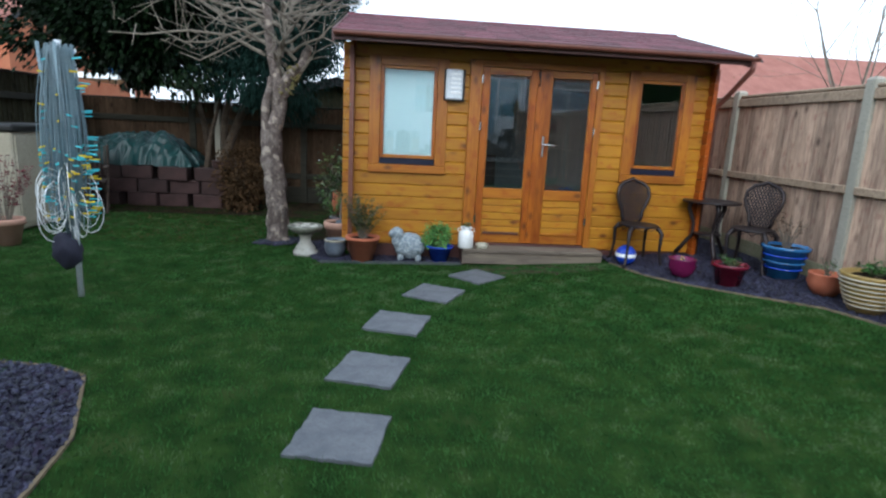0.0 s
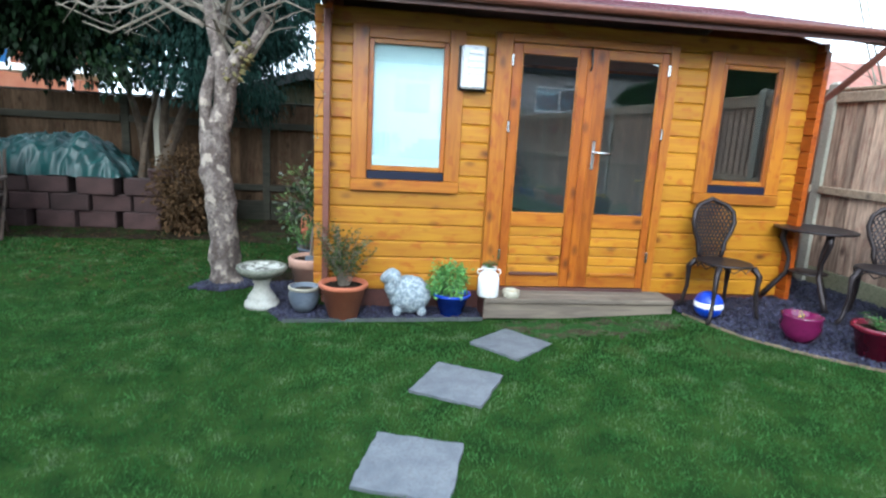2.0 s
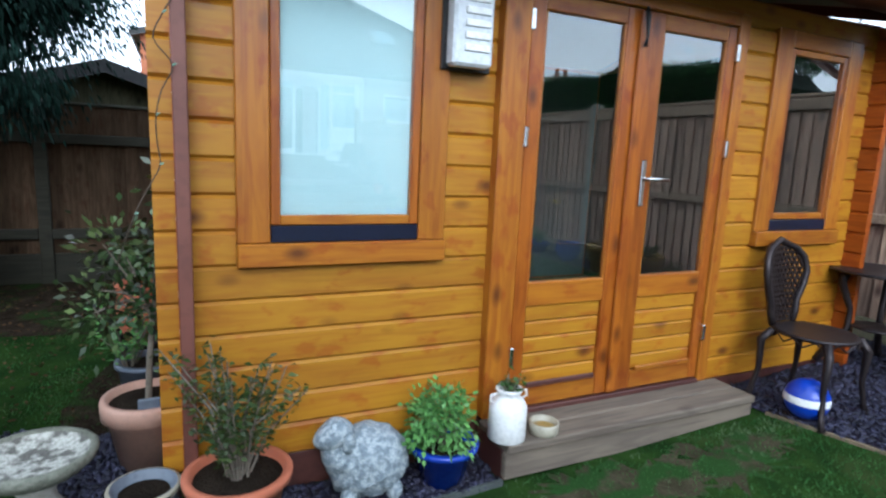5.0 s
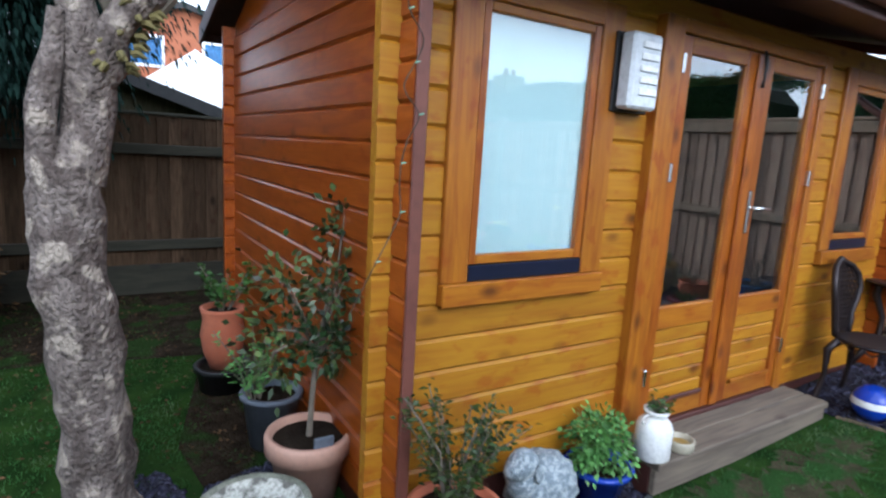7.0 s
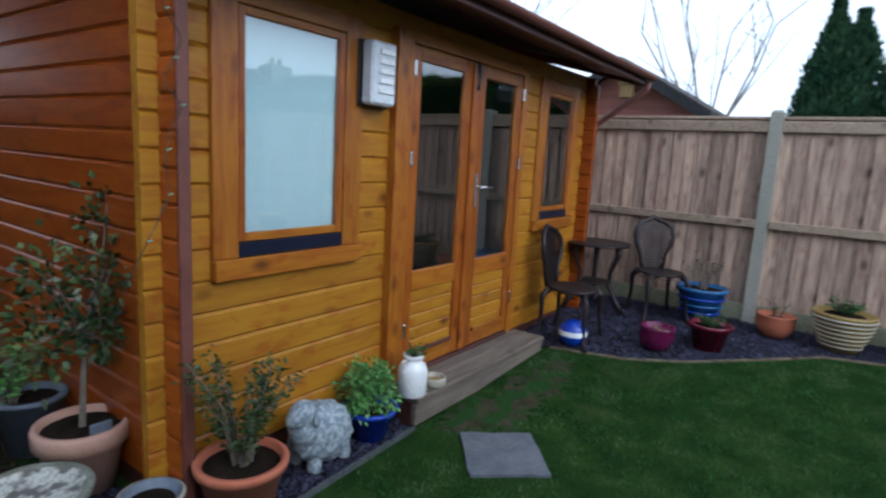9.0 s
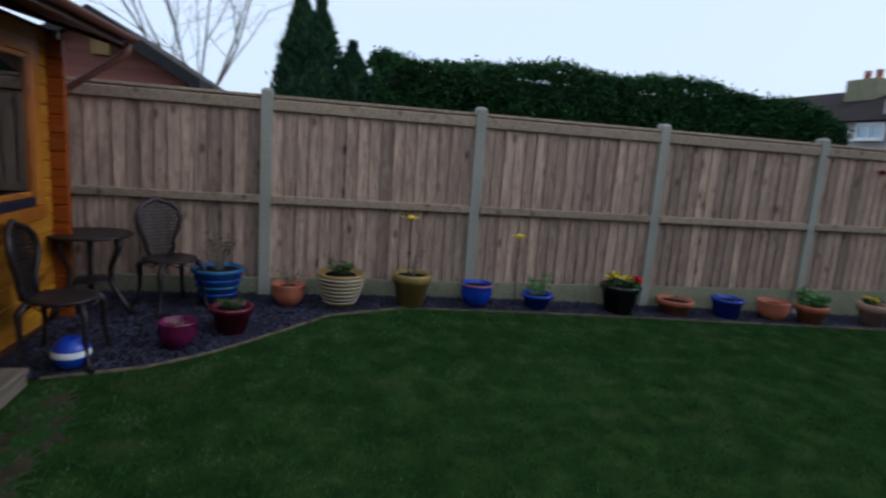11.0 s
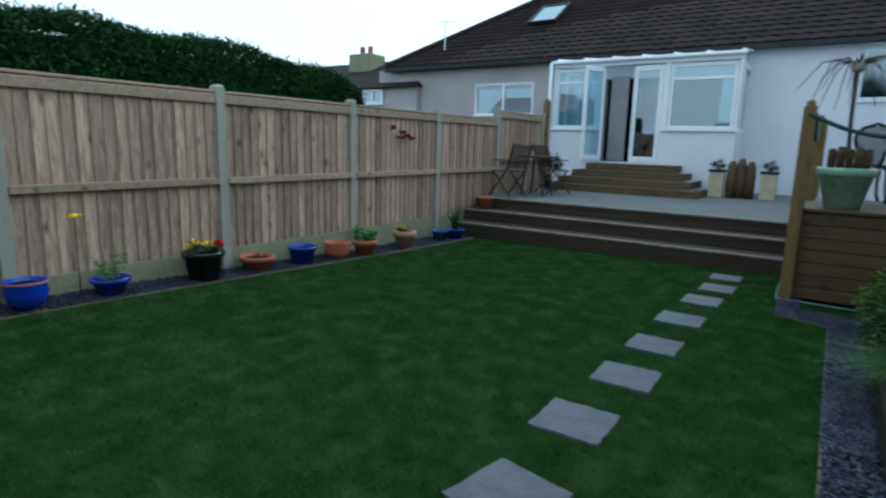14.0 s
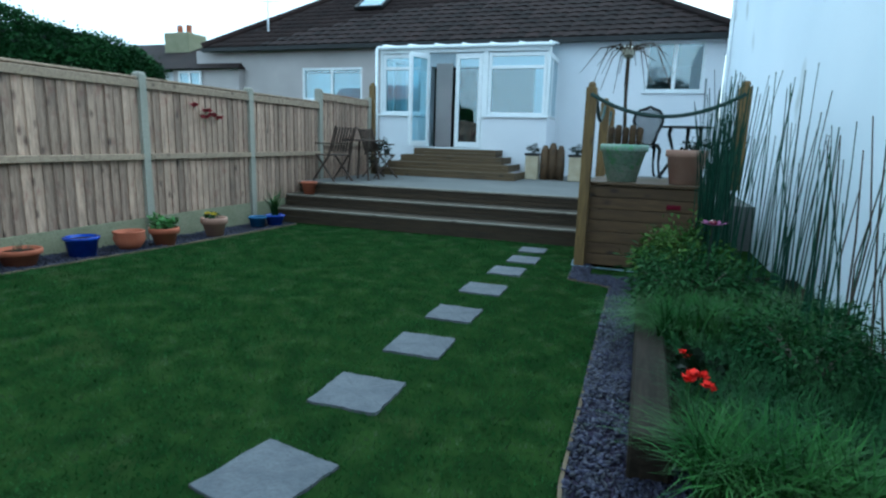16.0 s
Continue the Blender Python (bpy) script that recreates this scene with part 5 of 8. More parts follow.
    boxpart("inner_curtain", (3.85, 4.25, -8.2, -8.15, 1.16, 3.1), M_RENDERB, h, "beige curtain inside the garden door", c=0.01)
    for k, px in enumerate((1.75, 2.05, 2.4)):
        tub = boxpart("window_pot", (px - 0.07, px + 0.07, -7.62, -7.5, 1.76, 1.88), M_CREAM, None, c=0.01)
        tagged(tub, "small cream pot on the bay windowsill", "plant pot", "pots on the bay windowsill")
    boxpart("inner_sill", (1.5, 2.75, -7.66, -7.46, 1.72, 1.758), M_UPVC, h, c=0.005)
    boxpart("step_light", (5.05, 5.15, -7.29, -7.2, 0.95, 1.08), M_BLACK, h, "small black wall lamp")
    bm = bmesh.new()
    tube(bm, [(5.36, -7.22, DZ), (5.36, -7.22, zt + 0.1)], 0.034, 10)
    part("rain_pipe", bm, M_UPVC, h, "white rainwater pipe at the bay corner", smooth=True)
    bm = bmesh.new()
    box(bm, -2.3, 11.4, -8.55, -8.43, 3.55, 3.66, 0.01)
    part("gutter", bm, M_BLACK, h, "black gutter along the eave")
    # hipped roof
    EZ, P, EY, RY = 3.66, 0.65, -8.45, -13.4
    RZ = EZ + (EY - RY) * P
    xl, xr = -2.3, 11.35
    rl, rr = 3.3, 6.6
    bm = bmesh.new()
    v = [bm.verts.new(p) for p in ((xl, EY, EZ), (xr, EY, EZ), (rr, RY, RZ), (rl, RY, RZ), (xl, 2 * RY - EY, EZ), (xr, 2 * RY - EY, EZ))]
    for f in ((0, 1, 2, 3), (1, 5, 2), (5, 4, 3, 2), (4, 0, 3), (0, 4, 5, 1)):
        bm.faces.new([v[i] for i in f])
    part("roof", bm, M_TILEBASE, h)
    ang = math.degrees(math.atan(P))
    rows, tw = 22, 0.30
    L = math.hypot(EY - RY, RZ - EZ)
    g = L / rows
    bm = bmesh.new()
    pr = [(0, 0.012), (0.06, 0.03), (0.13, 0.034), (0.2, 0.02), (0.25, 0.012), (0.295, 0.012)]
    lo = [bm.verts.new((x, 0, z + 0.012)) for x, z in pr]
    hi = [bm.verts.new((x, g * 1.12, z * 0.5)) for x, z in pr]
    dn = [bm.verts.new((x, 0, -0.004)) for x, z in pr]
    for i in range(5):
        bm.faces.new((lo[i], lo[i + 1], hi[i + 1], hi[i]))
        bm.faces.new((dn[i], dn[i + 1], lo[i + 1], lo[i]))
    bmesh.ops.recalc_face_normals(bm, faces=bm.faces)
    me = bpy.data.meshes.new("roof_tile")
    bm.to_mesh(me)
    bm.free()
    me.materials.append(M_TILE)
    tv = np.array([x.co[:] for x in me.vertices])
    tf = [list(p.vertices) for p in me.polygons]
    cells = []
    for r in range(rows):
        d = r * g
        y = EY - d * math.cos(math.radians(ang))
        z = EZ + d * math.sin(math.radians(ang))
        fr = d / L
        a, c_ = xl + (rl - xl) * fr, xr + (rr - xr) * fr
        n = int((c_ - a - 0.1) / tw)
        for k in range(n):
            cells.append((a + 0.05 + k * tw, y, z))
    cells.sort(key=lambda c_: (c_[0] - 0.5) ** 2 + (c_[1] - 4) ** 2 + c_[2] ** 2)
    rot = pose(0, 0, 0, -ang, 0, 180)
    R = np.array(pose(0, 0, 0, ang, 0, 0).to_3x3())
    flipy = np.diag([1.0, -1.0, 1.0])
    A = np.array(Euler((-radians(ang), 0, 0)).to_matrix())
    loc = (tv @ flipy) @ A.T
    me.vertices.foreach_set("co", loc.astype(np.float32).ravel())
    me.flip_normals()
    for x, y, z in cells[:290]:
        ob = new("roof_tile", me)
        ob.location = (x, y, z + 0.005)
        ob.parent = h
    rest = cells[290:]
    V = (np.array(rest)[:, None, :] + loc[None] + np.array([0, 0, 0.005])).reshape(-1, 3)
    F = (np.arange(len(rest))[:, None, None] * len(tv) + np.array(tf)[None]).reshape(-1, 4)
    mesh_np("roof_tiles", V, F[:, ::-1], M_TILE, h, kind="stuff")
    for a, c_ in (((xl, EY, EZ), (rl, RY, RZ)), ((xr, EY, EZ), (rr, RY, RZ)), ((rl, RY, RZ), (rr, RY, RZ))):
        bm = bmesh.new()
        tube(bm, [(a[0], a[1], a[2] + 0.04), (c_[0], c_[1], c_[2] + 0.04)], 0.1, 8)
        part("ridge_tiles", bm, M_TILE, h)
    # rooflight
    sk = new("rooflight")
    sk.parent = h
    sk.matrix_local = pose(7.08, EY - 1.75, EZ + 1.75 * P + 0.06, -ang, 0, 0)
    for a, b_, c_, e_ in ((-0.43, 0.43, -0.06, 0.0), (-0.43, 0.43, -1.2, -1.14), (-0.43, -0.37, -1.139, -0.061), (0.37, 0.43, -1.139, -0.061)):
        boxpart("rooflight_frame", (a, b_, c_, e_, 0, 0.1), M_BLACK, sk, c=0.004)
    boxpart("pane", (-0.37, 0.37, -1.14, -0.06, 0.06, 0.075), M_HGLASS, sk, c=0)
    boxpart("rooflight_blind", (-0.37, 0.37, -1.14, -0.06, 0.03, 0.04), M_BLIND, sk, c=0)
    # aerial mast
    bm = bmesh.new()
    tube(bm, [(9.7, -9.2, 2.4), (9.7, -9.2, 5.0)], 0.02, 8)
    tube(bm, [(9.3, -9.2, 4.95), (10.0, -9.25, 5.0)], 0.01, 6)
    for k in range(4):
        tube(bm, [(9.4 + k * 0.15, -9.35, 4.97), (9.4 + k * 0.15, -9.05, 4.97)], 0.006, 5)
    tagged(part("aerial", bm, M_UPVC), "pale television aerial mast behind the fence", "aerial")
    # neighbour's roof and chimney further off
    n = empty("far_house", 0, 0, 0, label="distant brown-roofed house with a square chimney", category="house")
    bm = bmesh.new()
    v = [bm.verts.new(p) for p in ((12.5, -11.0, 3.4), (24, -11.0, 3.4), (24, -19, 3.4), (12.5, -19, 3.4), (15, -15, 5.0), (24, -15, 5.0))]
    for f in ((0, 1, 5, 4), (2, 3, 4, 5), (3, 0, 4), (1, 2, 5)):
        bm.faces.new([v[i] for i in f])
    part("roof", bm, M_TILE, n)
    boxpart("wall", (12.8, 23.5, -18.5, -11.3, 0, 3.39), M_RENDER, n)
    boxpart("chimney", (16.5, 17.7, -14.5, -13.5, 4.0, 5.15), M_GRAVB, n, c=0.02)
    for k in range(2):
        bm = bmesh.new()
        lathe(bm, [(0, 0), (0.13, 0), (0.15, 0.05), (0.11, 0.1), (0.11, 0.35), (0, 0.35)], 10, 16.9 + k * 0.45, -14, 5.15)
        part("chimney_pot", bm, M_BRICK, n)


house()


# ---- the cladded planter and its posts ----
def planter_box():
    e = empty("timber_planter", -1.25, -1.35, 0, label="tall brown planter clad in horizontal boards", category="planter")
    W, D, H = 1.20, 1.15, 0.90
    for k in range(7):
        z = 0.03 + k * 0.124
        boxpart("board", (0, W, -0.025, 0, z, z + 0.119), M_PLANT, e, c=0.006)
        boxpart("board", (W - 0.025, W, -D, -0.026, z, z + 0.119), M_PLANT, e, c=0.006)
    boxpart("liner", (0.01, W - 0.03, -D, -0.03, 0.02, H - 0.02), M_DECK, e)
    boxpart("top", (-0.02, W + 0.02, -D, 0.02, H, H + 0.035), M_PLANT, e, c=0.006)
    boxpart("butterfly", (0.27, 0.41, 0.001, 0.012, 0.68, 0.73), M_MAROON, e, "small dark red butterfly plaque", c=0.004)
    rise = boxpart("raised_floor", (-1.42, -0.08, -3.3, -2.51, 0.3, 0.92), M_DECKTOP, None, c=0.005)
    tagged(rise, "raised pale paving behind the planter", "paving", kind="structure")



planter_box()


def smooth_path(pts, n=6):
    P = [Vector(p) for p in pts]
    P = [P[0] * 2 - P[1]] + P + [P[-1] * 2 - P[-2]]
    out = []
    for i in range(1, len(P) - 2):
        for k in range(n):
            t = k / n
            a, b, c, d = P[i - 1], P[i], P[i + 1], P[i + 2]
            out.append(0.5 * ((2 * b) + (c - a) * t + (2 * a - 5 * b + 4 * c - d) * t * t + (3 * b - a - 3 * c + d) * t ** 3))
    out.append(P[-2])
    return out


def rope_posts():
    def post(x, y, z0, z1):
        bm = bmesh.new()
        box(bm, -0.055, 0.055, -0.055, 0.055, 0, z1 - z0 - 0.06, 0.006)
        lathe(bm, [(0.035, z1 - z0 - 0.06), (0.04, z1 - z0 - 0.03), (0.03, z1 - z0 - 0.008), (0, z1 - z0)], 12)
        ob = part("rope_post", bm, M_POSTW)
        ob.location = (x, y, z0)
        tagged(ob, "square golden timber post with a domed top", "post", "rope posts on the terrace")
    post(0.0, -1.32, 0.0, 1.97)
    post(-1.44, -1.32, 0.92, 1.97)
    post(-0.06, -2.6, 0.92, 1.9)
    post(-0.06, -3.9, DZ, 1.9)
    post(4.86, -6.0, 0.3, 2.45)
    for a, b in (((0, -1.26, 1.84), (-1.44, -1.26, 1.84)), ((-0.05, -1.36, 1.84), (-0.06, -2.56, 1.8)), ((-0.06, -2.64, 1.8), (-0.06, -3.86, 1.8))):
        bm = bmesh.new()
        a, b = Vector(a), Vector(b)
        pts = [a.lerp(b, t / 16) - Vector((0, 0, 0.22 * 4 * (t / 16) * (1 - t / 16))) for t in range(17)]
        tube(bm, pts, 0.02, 8)
        tagged(part("rope", bm, M_ROPE, smooth=True), "thick dark green barrier rope hanging between posts", "rope")


rope_posts()
bm = bmesh.new()
tube(bm, smooth_path([(0.08, -2.3, 0.012), (0.09, -1.8, 0.014), (0.07, -1.3, 0.014), (0.02, -1.22, 0.013), (-0.3, -1.21, 0.014), (-0.75, -1.18, 0.014)], 5), 0.008, 8)
for v in bm.verts:
    v.co.z += gz(v.co.x, v.co.y) + 0.008
tagged(part("garden_line", bm, M_LINE, smooth=True), "pale blue plastic hose along the planter's foot", "hose")

# ---- flower bed along the white wall ----
bm = bmesh.new()
for y0, y1 in ((-0.85, 0.95), (0.955, 2.75)):
    box(bm, -0.79, -0.62, y0, y1, -0.02, 0.2, 0.012)
tagged(part("sleeper_edge", bm, M_SLEEPER), "dark sleeper edging of the flower bed", "edging", kind="structure")
bm = bmesh.new()
box(bm, -1.99, -0.795, -0.9, 2.58, 0.0, 0.15)
tagged(part("bed_soil", bm, M_SOIL), "dark soil of the raised flower bed", "soil", kind="structure")


def blades(name, n, xr, yr, z0, h, material, label, seed, width=0.006, arch=0.5, category="plant", group=""):
    """A clump of arching narrow leaves in three segments each."""
    rng = np.random.default_rng(seed)
    x, y = rng.uniform(*xr, n), rng.uniform(*yr, n)
    z = np.full(n, float(z0))
    a, hh, ar = rng.uniform(0, 6.283, n), h * rng.uniform(0.5, 1.15, n), arch * rng.uniform(0.3, 1.3, n)
    w = width * rng.uniform(0.7, 1.3, n)
    s = np.stack([-np.sin(a), np.cos(a), np.zeros(n)], 1) * w[:, None]
    cols = []
    for t in (0, 0.35, 0.7, 1.0):
        out = ar * hh * t * t * 1.2
        up = hh * (t - 0.55 * ar * t * t)
        c = np.stack([x + np.cos(a) * out, y + np.sin(a) * out, z + up], 1)
        cols += [c - s * (1.02 - t), c + s * (1.02 - t)]
    v = np.stack(cols, 1).reshape(-1, 3)
    q = np.array([[0, 1, 3, 2], [2, 3, 5, 4], [4, 5, 7, 6]])
    f = (np.arange(n)[:, None, None] * 8 + q[None]).reshape(-1, 4)
    return mesh_np(name, v, f, material, label=label, category=category, kind="stuff")


blades("long_grass_clump", 1400, (-1.4, -0.85), (2.7, 3.0), 0.12, 0.34, M_MEADOW, "arching tuft of long bright grass", 1, 0.006, 0.9)
blades("long_grass_clump", 1500, (-1.55, -0.75), (1.15, 1.45), 0.14, 0.36, M_MEADOW, "arching tuft of long bright grass", 2, 0.006, 0.9)
blades("long_grass_clump", 1300, (-1.2, -0.72), (0.9, 1.12), 0.14, 0.34, M_MEADOW, "flattened fringe of long grass over the sleeper", 5, 0.006, 1.4)
blades("herb_patch", 3800, (-1.85, -0.85), (1.5, 2.7), 0.13, 0.26, M_GREYLEAF, "low grey-green straggling herbs", 3, 0.005, 0.9)
blades("herb_patch", 2600, (-1.9, -0.95), (0.3, 1.4), 0.13, 0.30, M_LEAF, "dense green border foliage", 4, 0.008, 0.7)


def shrub(name, center, radii, n, leaf, width, material, label, seed, category="shrub", stems=7, base=None, twig=M_TWIG, droop=0.2, inner=0.35, group="", drop=None):
    """A shrub: forked stems, and leaves that sit in clumps along the outside of an uneven mass."""
    rng = np.random.default_rng(seed)
    cx, cy, cz = center
    base = base or (cx, cy, cz - radii[2])
    e = empty(name, *base, label=label, category=category, group=group)
    bm = bmesh.new()
    for k in range(stems):
        d = rng.normal(size=3)
        d /= np.linalg.norm(d)
        d[2] = abs(d[2]) * 0.9
        tip = (cx - base[0] + d[0] * radii[0] * 0.85, cy - base[1] + d[1] * radii[1] * 0.85, cz - base[2] + d[2] * radii[2] * 0.85)
        mid = (tip[0] * 0.35, tip[1] * 0.35, tip[2] * 0.5)
        r = 0.012 * max(radii) / 0.4
        tube(bm, [(0, 0, 0), mid, tip], [r, r * 0.6, r * 0.2], 5)
    part("stem", bm, twig, e, kind="stuff")
    clumps = max(12, n // 70)
    d = rng.normal(size=(clumps, 3))
    d /= np.linalg.norm(d, axis=1, keepdims=True)
    rad = rng.uniform(inner, 1.0, (clumps, 1)) ** 0.6
    C = d * rad * np.array(radii)
    idx = rng.integers(0, clumps, n)
    cs = rng.uniform(0.10, 0.24, clumps)[idx][:, None] * np.array(radii).mean()
    off = rng.normal(size=(n, 3)) * cs
    P = C[idx] + off + np.array([cx - base[0], cy - base[1], cz - base[2]])
    D = off + C[idx] * 0.5 + rng.normal(size=(n, 3)) * 0.3 * np.array(radii).mean()
    if drop:
        D = D + np.array([0, 0, -drop])
    keep = P[:, 2] > 0.01
    v, f = leaf_cloud(P[keep], D[keep], leaf, width, rng, droop)
    mesh_np("foliage", v, f, material, e, kind="stuff")
    return e


shrub("border_shrub", (-0.98, 0.5, 0.31), (0.46, 0.40, 0.21), 4200, 0.07, 0.014, M_HERB, "rounded green leafy border shrub", 11)
shrub("border_shrub", (-0.98, -0.25, 0.38), (0.36, 0.42, 0.24), 3600, 0.06, 0.026, M_LIMEH, "lime-tipped leafy border shrub by the planter", 12)
shrub("border_shrub", (-1.5, 1.7, 0.30), (0.34, 0.42, 0.22), 3000, 0.04, 0.015, M_GREYLEAF, "grey-green mound beside the wall", 13)
shrub("cyclamen", (-0.93, 2.1, 0.22), (0.1, 0.16, 0.08), 260, 0.05, 0.05, M_LAUREL, "dark round leaves under red flowers", 14, "flower", 3)


def flowers(name, pts, material, label, r=0.022, seed=0, stem=0.12, category="flower"):
    rng = np.random.default_rng(seed)
    e = empty(name, *pts[0], label=label, category=category)
    o = np.array(pts[0])
    P, D = [], []
    for p in pts:
        for k in range(14):
            a = rng.uniform(0, 6.283)
            P.append(np.array(p) - o)
            D.append((math.cos(a), math.sin(a), rng.uniform(0.1, 0.9)))
    v, f = leaf_cloud(P, D, r * 1.5, r * 1.3, rng, 0.05)
    mesh_np("petals", v, f, material, e, kind="stuff")
    bm = bmesh.new()
    for p in pts:
        q = np.array(p) - o
        tube(bm, [(q[0] * 0.8, q[1] * 0.8, q[2] - stem), tuple(q)], 0.003, 5)
    part("stalk", bm, M_LEAF, e, kind="stuff")


flowers("red_flower", [(-0.84, 2.42, 0.33), (-0.9, 2.38, 0.34), (-0.86, 2.34, 0.32), (-0.93, 2.44, 0.32)], M_RED, "cluster of bright red cyclamen flowers", 0.026, 1)
flowers("red_flower", [(-0.84, 2.06, 0.33), (-0.87, 2.09, 0.32)], M_RED, "small bright red flower", 0.018, 2)


def metal_flower(x, y, z0, z1, material, r, label):
    e = empty("garden_ornament", x, y, z0, label=label, category="ornament")
    bm = bmesh.new()
    tube(bm, [(0, 0, 0), (0, 0, z1 - z0)], 0.005, 6)
    part("stake", bm, M_BLACK, e)
    bm = bmesh.new()
    c = bm.verts.new((0, 0, z1 - z0))
    n = 24
    ring = [bm.verts.new((r * (0.75 + 0.25 * math.cos(a * 6)) * math.cos(a), r * (0.75 + 0.25 * math.cos(a * 6)) * math.sin(a), z1 - z0 + 0.022 + 0.01 * math.cos(a * 6)))
            for a in (2 * math.pi * i / n for i in range(n))]
    for i in range(n):
        bm.faces.new((c, ring[i], ring[(i + 1) % n]))
    bmesh.ops.solidify(bm, geom=bm.faces[:], thickness=0.004)
    part("petals", bm, material, e)
    bm = bmesh.new()
    lathe(bm, [(0, 0), (r * 0.3, 0.004), (r * 0.25, 0.03), (0, 0.036)], 12, 0, 0, z1 - z0 + 0.006)
    part("centre", bm, M_MAROON if material is M_PINK else material, e, smooth=True)


metal_flower(-1.08, 0.55, 0.15, 0.78, M_PINK, 0.11, "purple-pink metal flower on a stake")
metal_flower(4.72, 4.25, 0.14, 0.93, M_YELLOW, 0.10, "yellow and black metal flower on a stake")
metal_flower(4.72, 3.2, 0.1, 0.80, M_YELLOW, 0.09, "yellow and black metal flower on a stake")


def reeds():
    rng = np.random.default_rng(21)
    e = empty("horsetail_reeds", -1.55, -0.4, 0.14, label="tall stand of dark green horsetail reeds", category="reeds")
    V, F = [], []
    m = 0
    for k in range(200):
        u = rng.uniform()
        y = rng.uniform(-1.25, 0.0) if u < 0.62 else rng.uniform(-0.9, 1.35)
        if u > 0.84:
            continue
        x = -1.10 - 0.24 * rng.uniform() ** 1.15 if u < 0.62 else rng.uniform(-1.92, -1.45)
        h = rng.uniform(1.2, 1.8) if u < 0.62 else rng.uniform(1.0, 1.85) * (1 - 0.22 * max(0, y))
        z = 0.0 if y > -0.9 else -0.1
        lx, ly = rng.normal(0, 0.045), rng.normal(0.02, 0.06)
        b = rng.normal(0, 0.04)
        r = rng.uniform(0.004, 0.0075)
        n = 6
        for i in range(n):
            t = i / (n - 1)
            c = np.array([x + 1.55 + lx * h * t + b * t * t, y + 0.4 + ly * h * t - b * t * t, z + h * t])
            for a in range(4):
                w = r * (1 - 0.55 * t) * (1.0 + (0.18 if i % 2 else 0))
                V.append(c + np.array([math.cos(a * 1.5708) * w, math.sin(a * 1.5708) * w, 0]))
        for i in range(n - 1):
            for a in range(4):
                F.append((m + i * 4 + a, m + i * 4 + (a + 1) % 4, m + (i + 1) * 4 + (a + 1) % 4, m + (i + 1) * 4 + a))
        m += n * 4
    mesh_np("reed_mass", V, F, M_REED, e, kind="stuff")
    bm = bmesh.new()
    for k in range(10):
        y = 0.5 + k * 0.14
        x = -1.8 + rng.uniform(-0.05, 0.12)
        tube(bm, [(x + 1.55, y + 0.4, 0), (x + 1.55 + rng.uniform(-0.05, 0.1), y + 0.4 + rng.uniform(-0.1, 0.15), rng.uniform(0.5, 0.9)),
                  (x + 1.55 + rng.uniform(-0.08, 0.12), y + 0.4 + rng.uniform(-0.2, 0.2), rng.uniform(0.9, 1.4))], [0.006, 0.005, 0.003], 6)
    part("dead_reed", bm, M_DTWIG, e, kind="stuff")


reeds()


# ---- pots ----
def pot(name, x, y, r0, r1, h, material, label, z=None, rim=0.02, bands=None, soil=True, category="plant pot", prof=None, seg=30):
    z = gz(x, y) + 0.012 if z is None else z
    e = empty(name, x, y, z, label=label, category=category)
    bm = bmesh.new()
    lathe(bm, prof or pot_profile(r0, r1, h, rim), seg)
    part("pot", bm, material, e, smooth=True)
    if bands:
        for zz, rr, mm in bands:
            bm = bmesh.new()
            lathe(bm, [(rr - 0.006, zz - 0.008), (rr + 0.004, zz - 0.006), (rr + 0.006, zz), (rr + 0.004, zz + 0.006), (rr - 0.006, zz + 0.008)], seg)
            part("band", bm, mm, e, smooth=True)
    if soil:
        bm = bmesh.new()
        lathe(bm, [(0, h - 0.022), (r1 * 0.5, h - 0.018), (r1 - 0.018, h - 0.028)], 16, wob=0.05)
        part("soil", bm, M_SOIL, e)
    return e


def bowl(r, h):
    return [(0, 0), (r * 0.55, 0), (r * 0.85, h * 0.3), (r, h * 0.6), (r * 0.93, h * 0.86), (r * 1.0, h * 0.95), (r * 0.98, h), (r * 0.86, h), (r * 0.84, h * 0.85), (0, h * 0.82)]


def sprigs(name, x, y, z, r, h, n, material, label, seed, leaf=0.035, width=0.014, stems=8, category="plant", lean=0.0, twig=M_TWIG, leaves_from=0.3):
    """Upright leafy stems from one root."""
    rng = np.random.default_rng(seed)
    e = empty(name, x, y, z, label=label, category=category)
    bm = bmesh.new()
    P, D = [], []
    for k in range(stems):
        a = rng.uniform(0, 6.283)
        rr = r * math.sqrt(rng.uniform(0.05, 1))
        hh = h * rng.uniform(0.55, 1.05)
        tip = np.array([rr * math.cos(a) + lean * hh, rr * math.sin(a), hh])
        mid = tip * np.array([0.4, 0.4, 0.5]) + rng.normal(0, 0.01, 3)
        root = np.array([0.15 * rr * math.cos(a), 0.15 * rr * math.sin(a), 0])
        tube(bm, [tuple(root), tuple(mid), tuple(tip)], [0.005, 0.004, 0.002], 5)
        for t in rng.uniform(leaves_from, 1.0, max(1, n // stems)):
            c = root * (1 - t) ** 2 + 2 * mid * t * (1 - t) + tip * t * t
            P.append(c + rng.normal(0, 0.012, 3))
            D.append(np.array([rng.normal(), rng.normal(), rng.uniform(0, 0.9)]))
    part("stem", bm, twig, e, kind="stuff")
    v, f = leaf_cloud(P, D, leaf, width, rng, 0.2)
    mesh_np("foliage", v, f, material, e, kind="stuff")
    return e


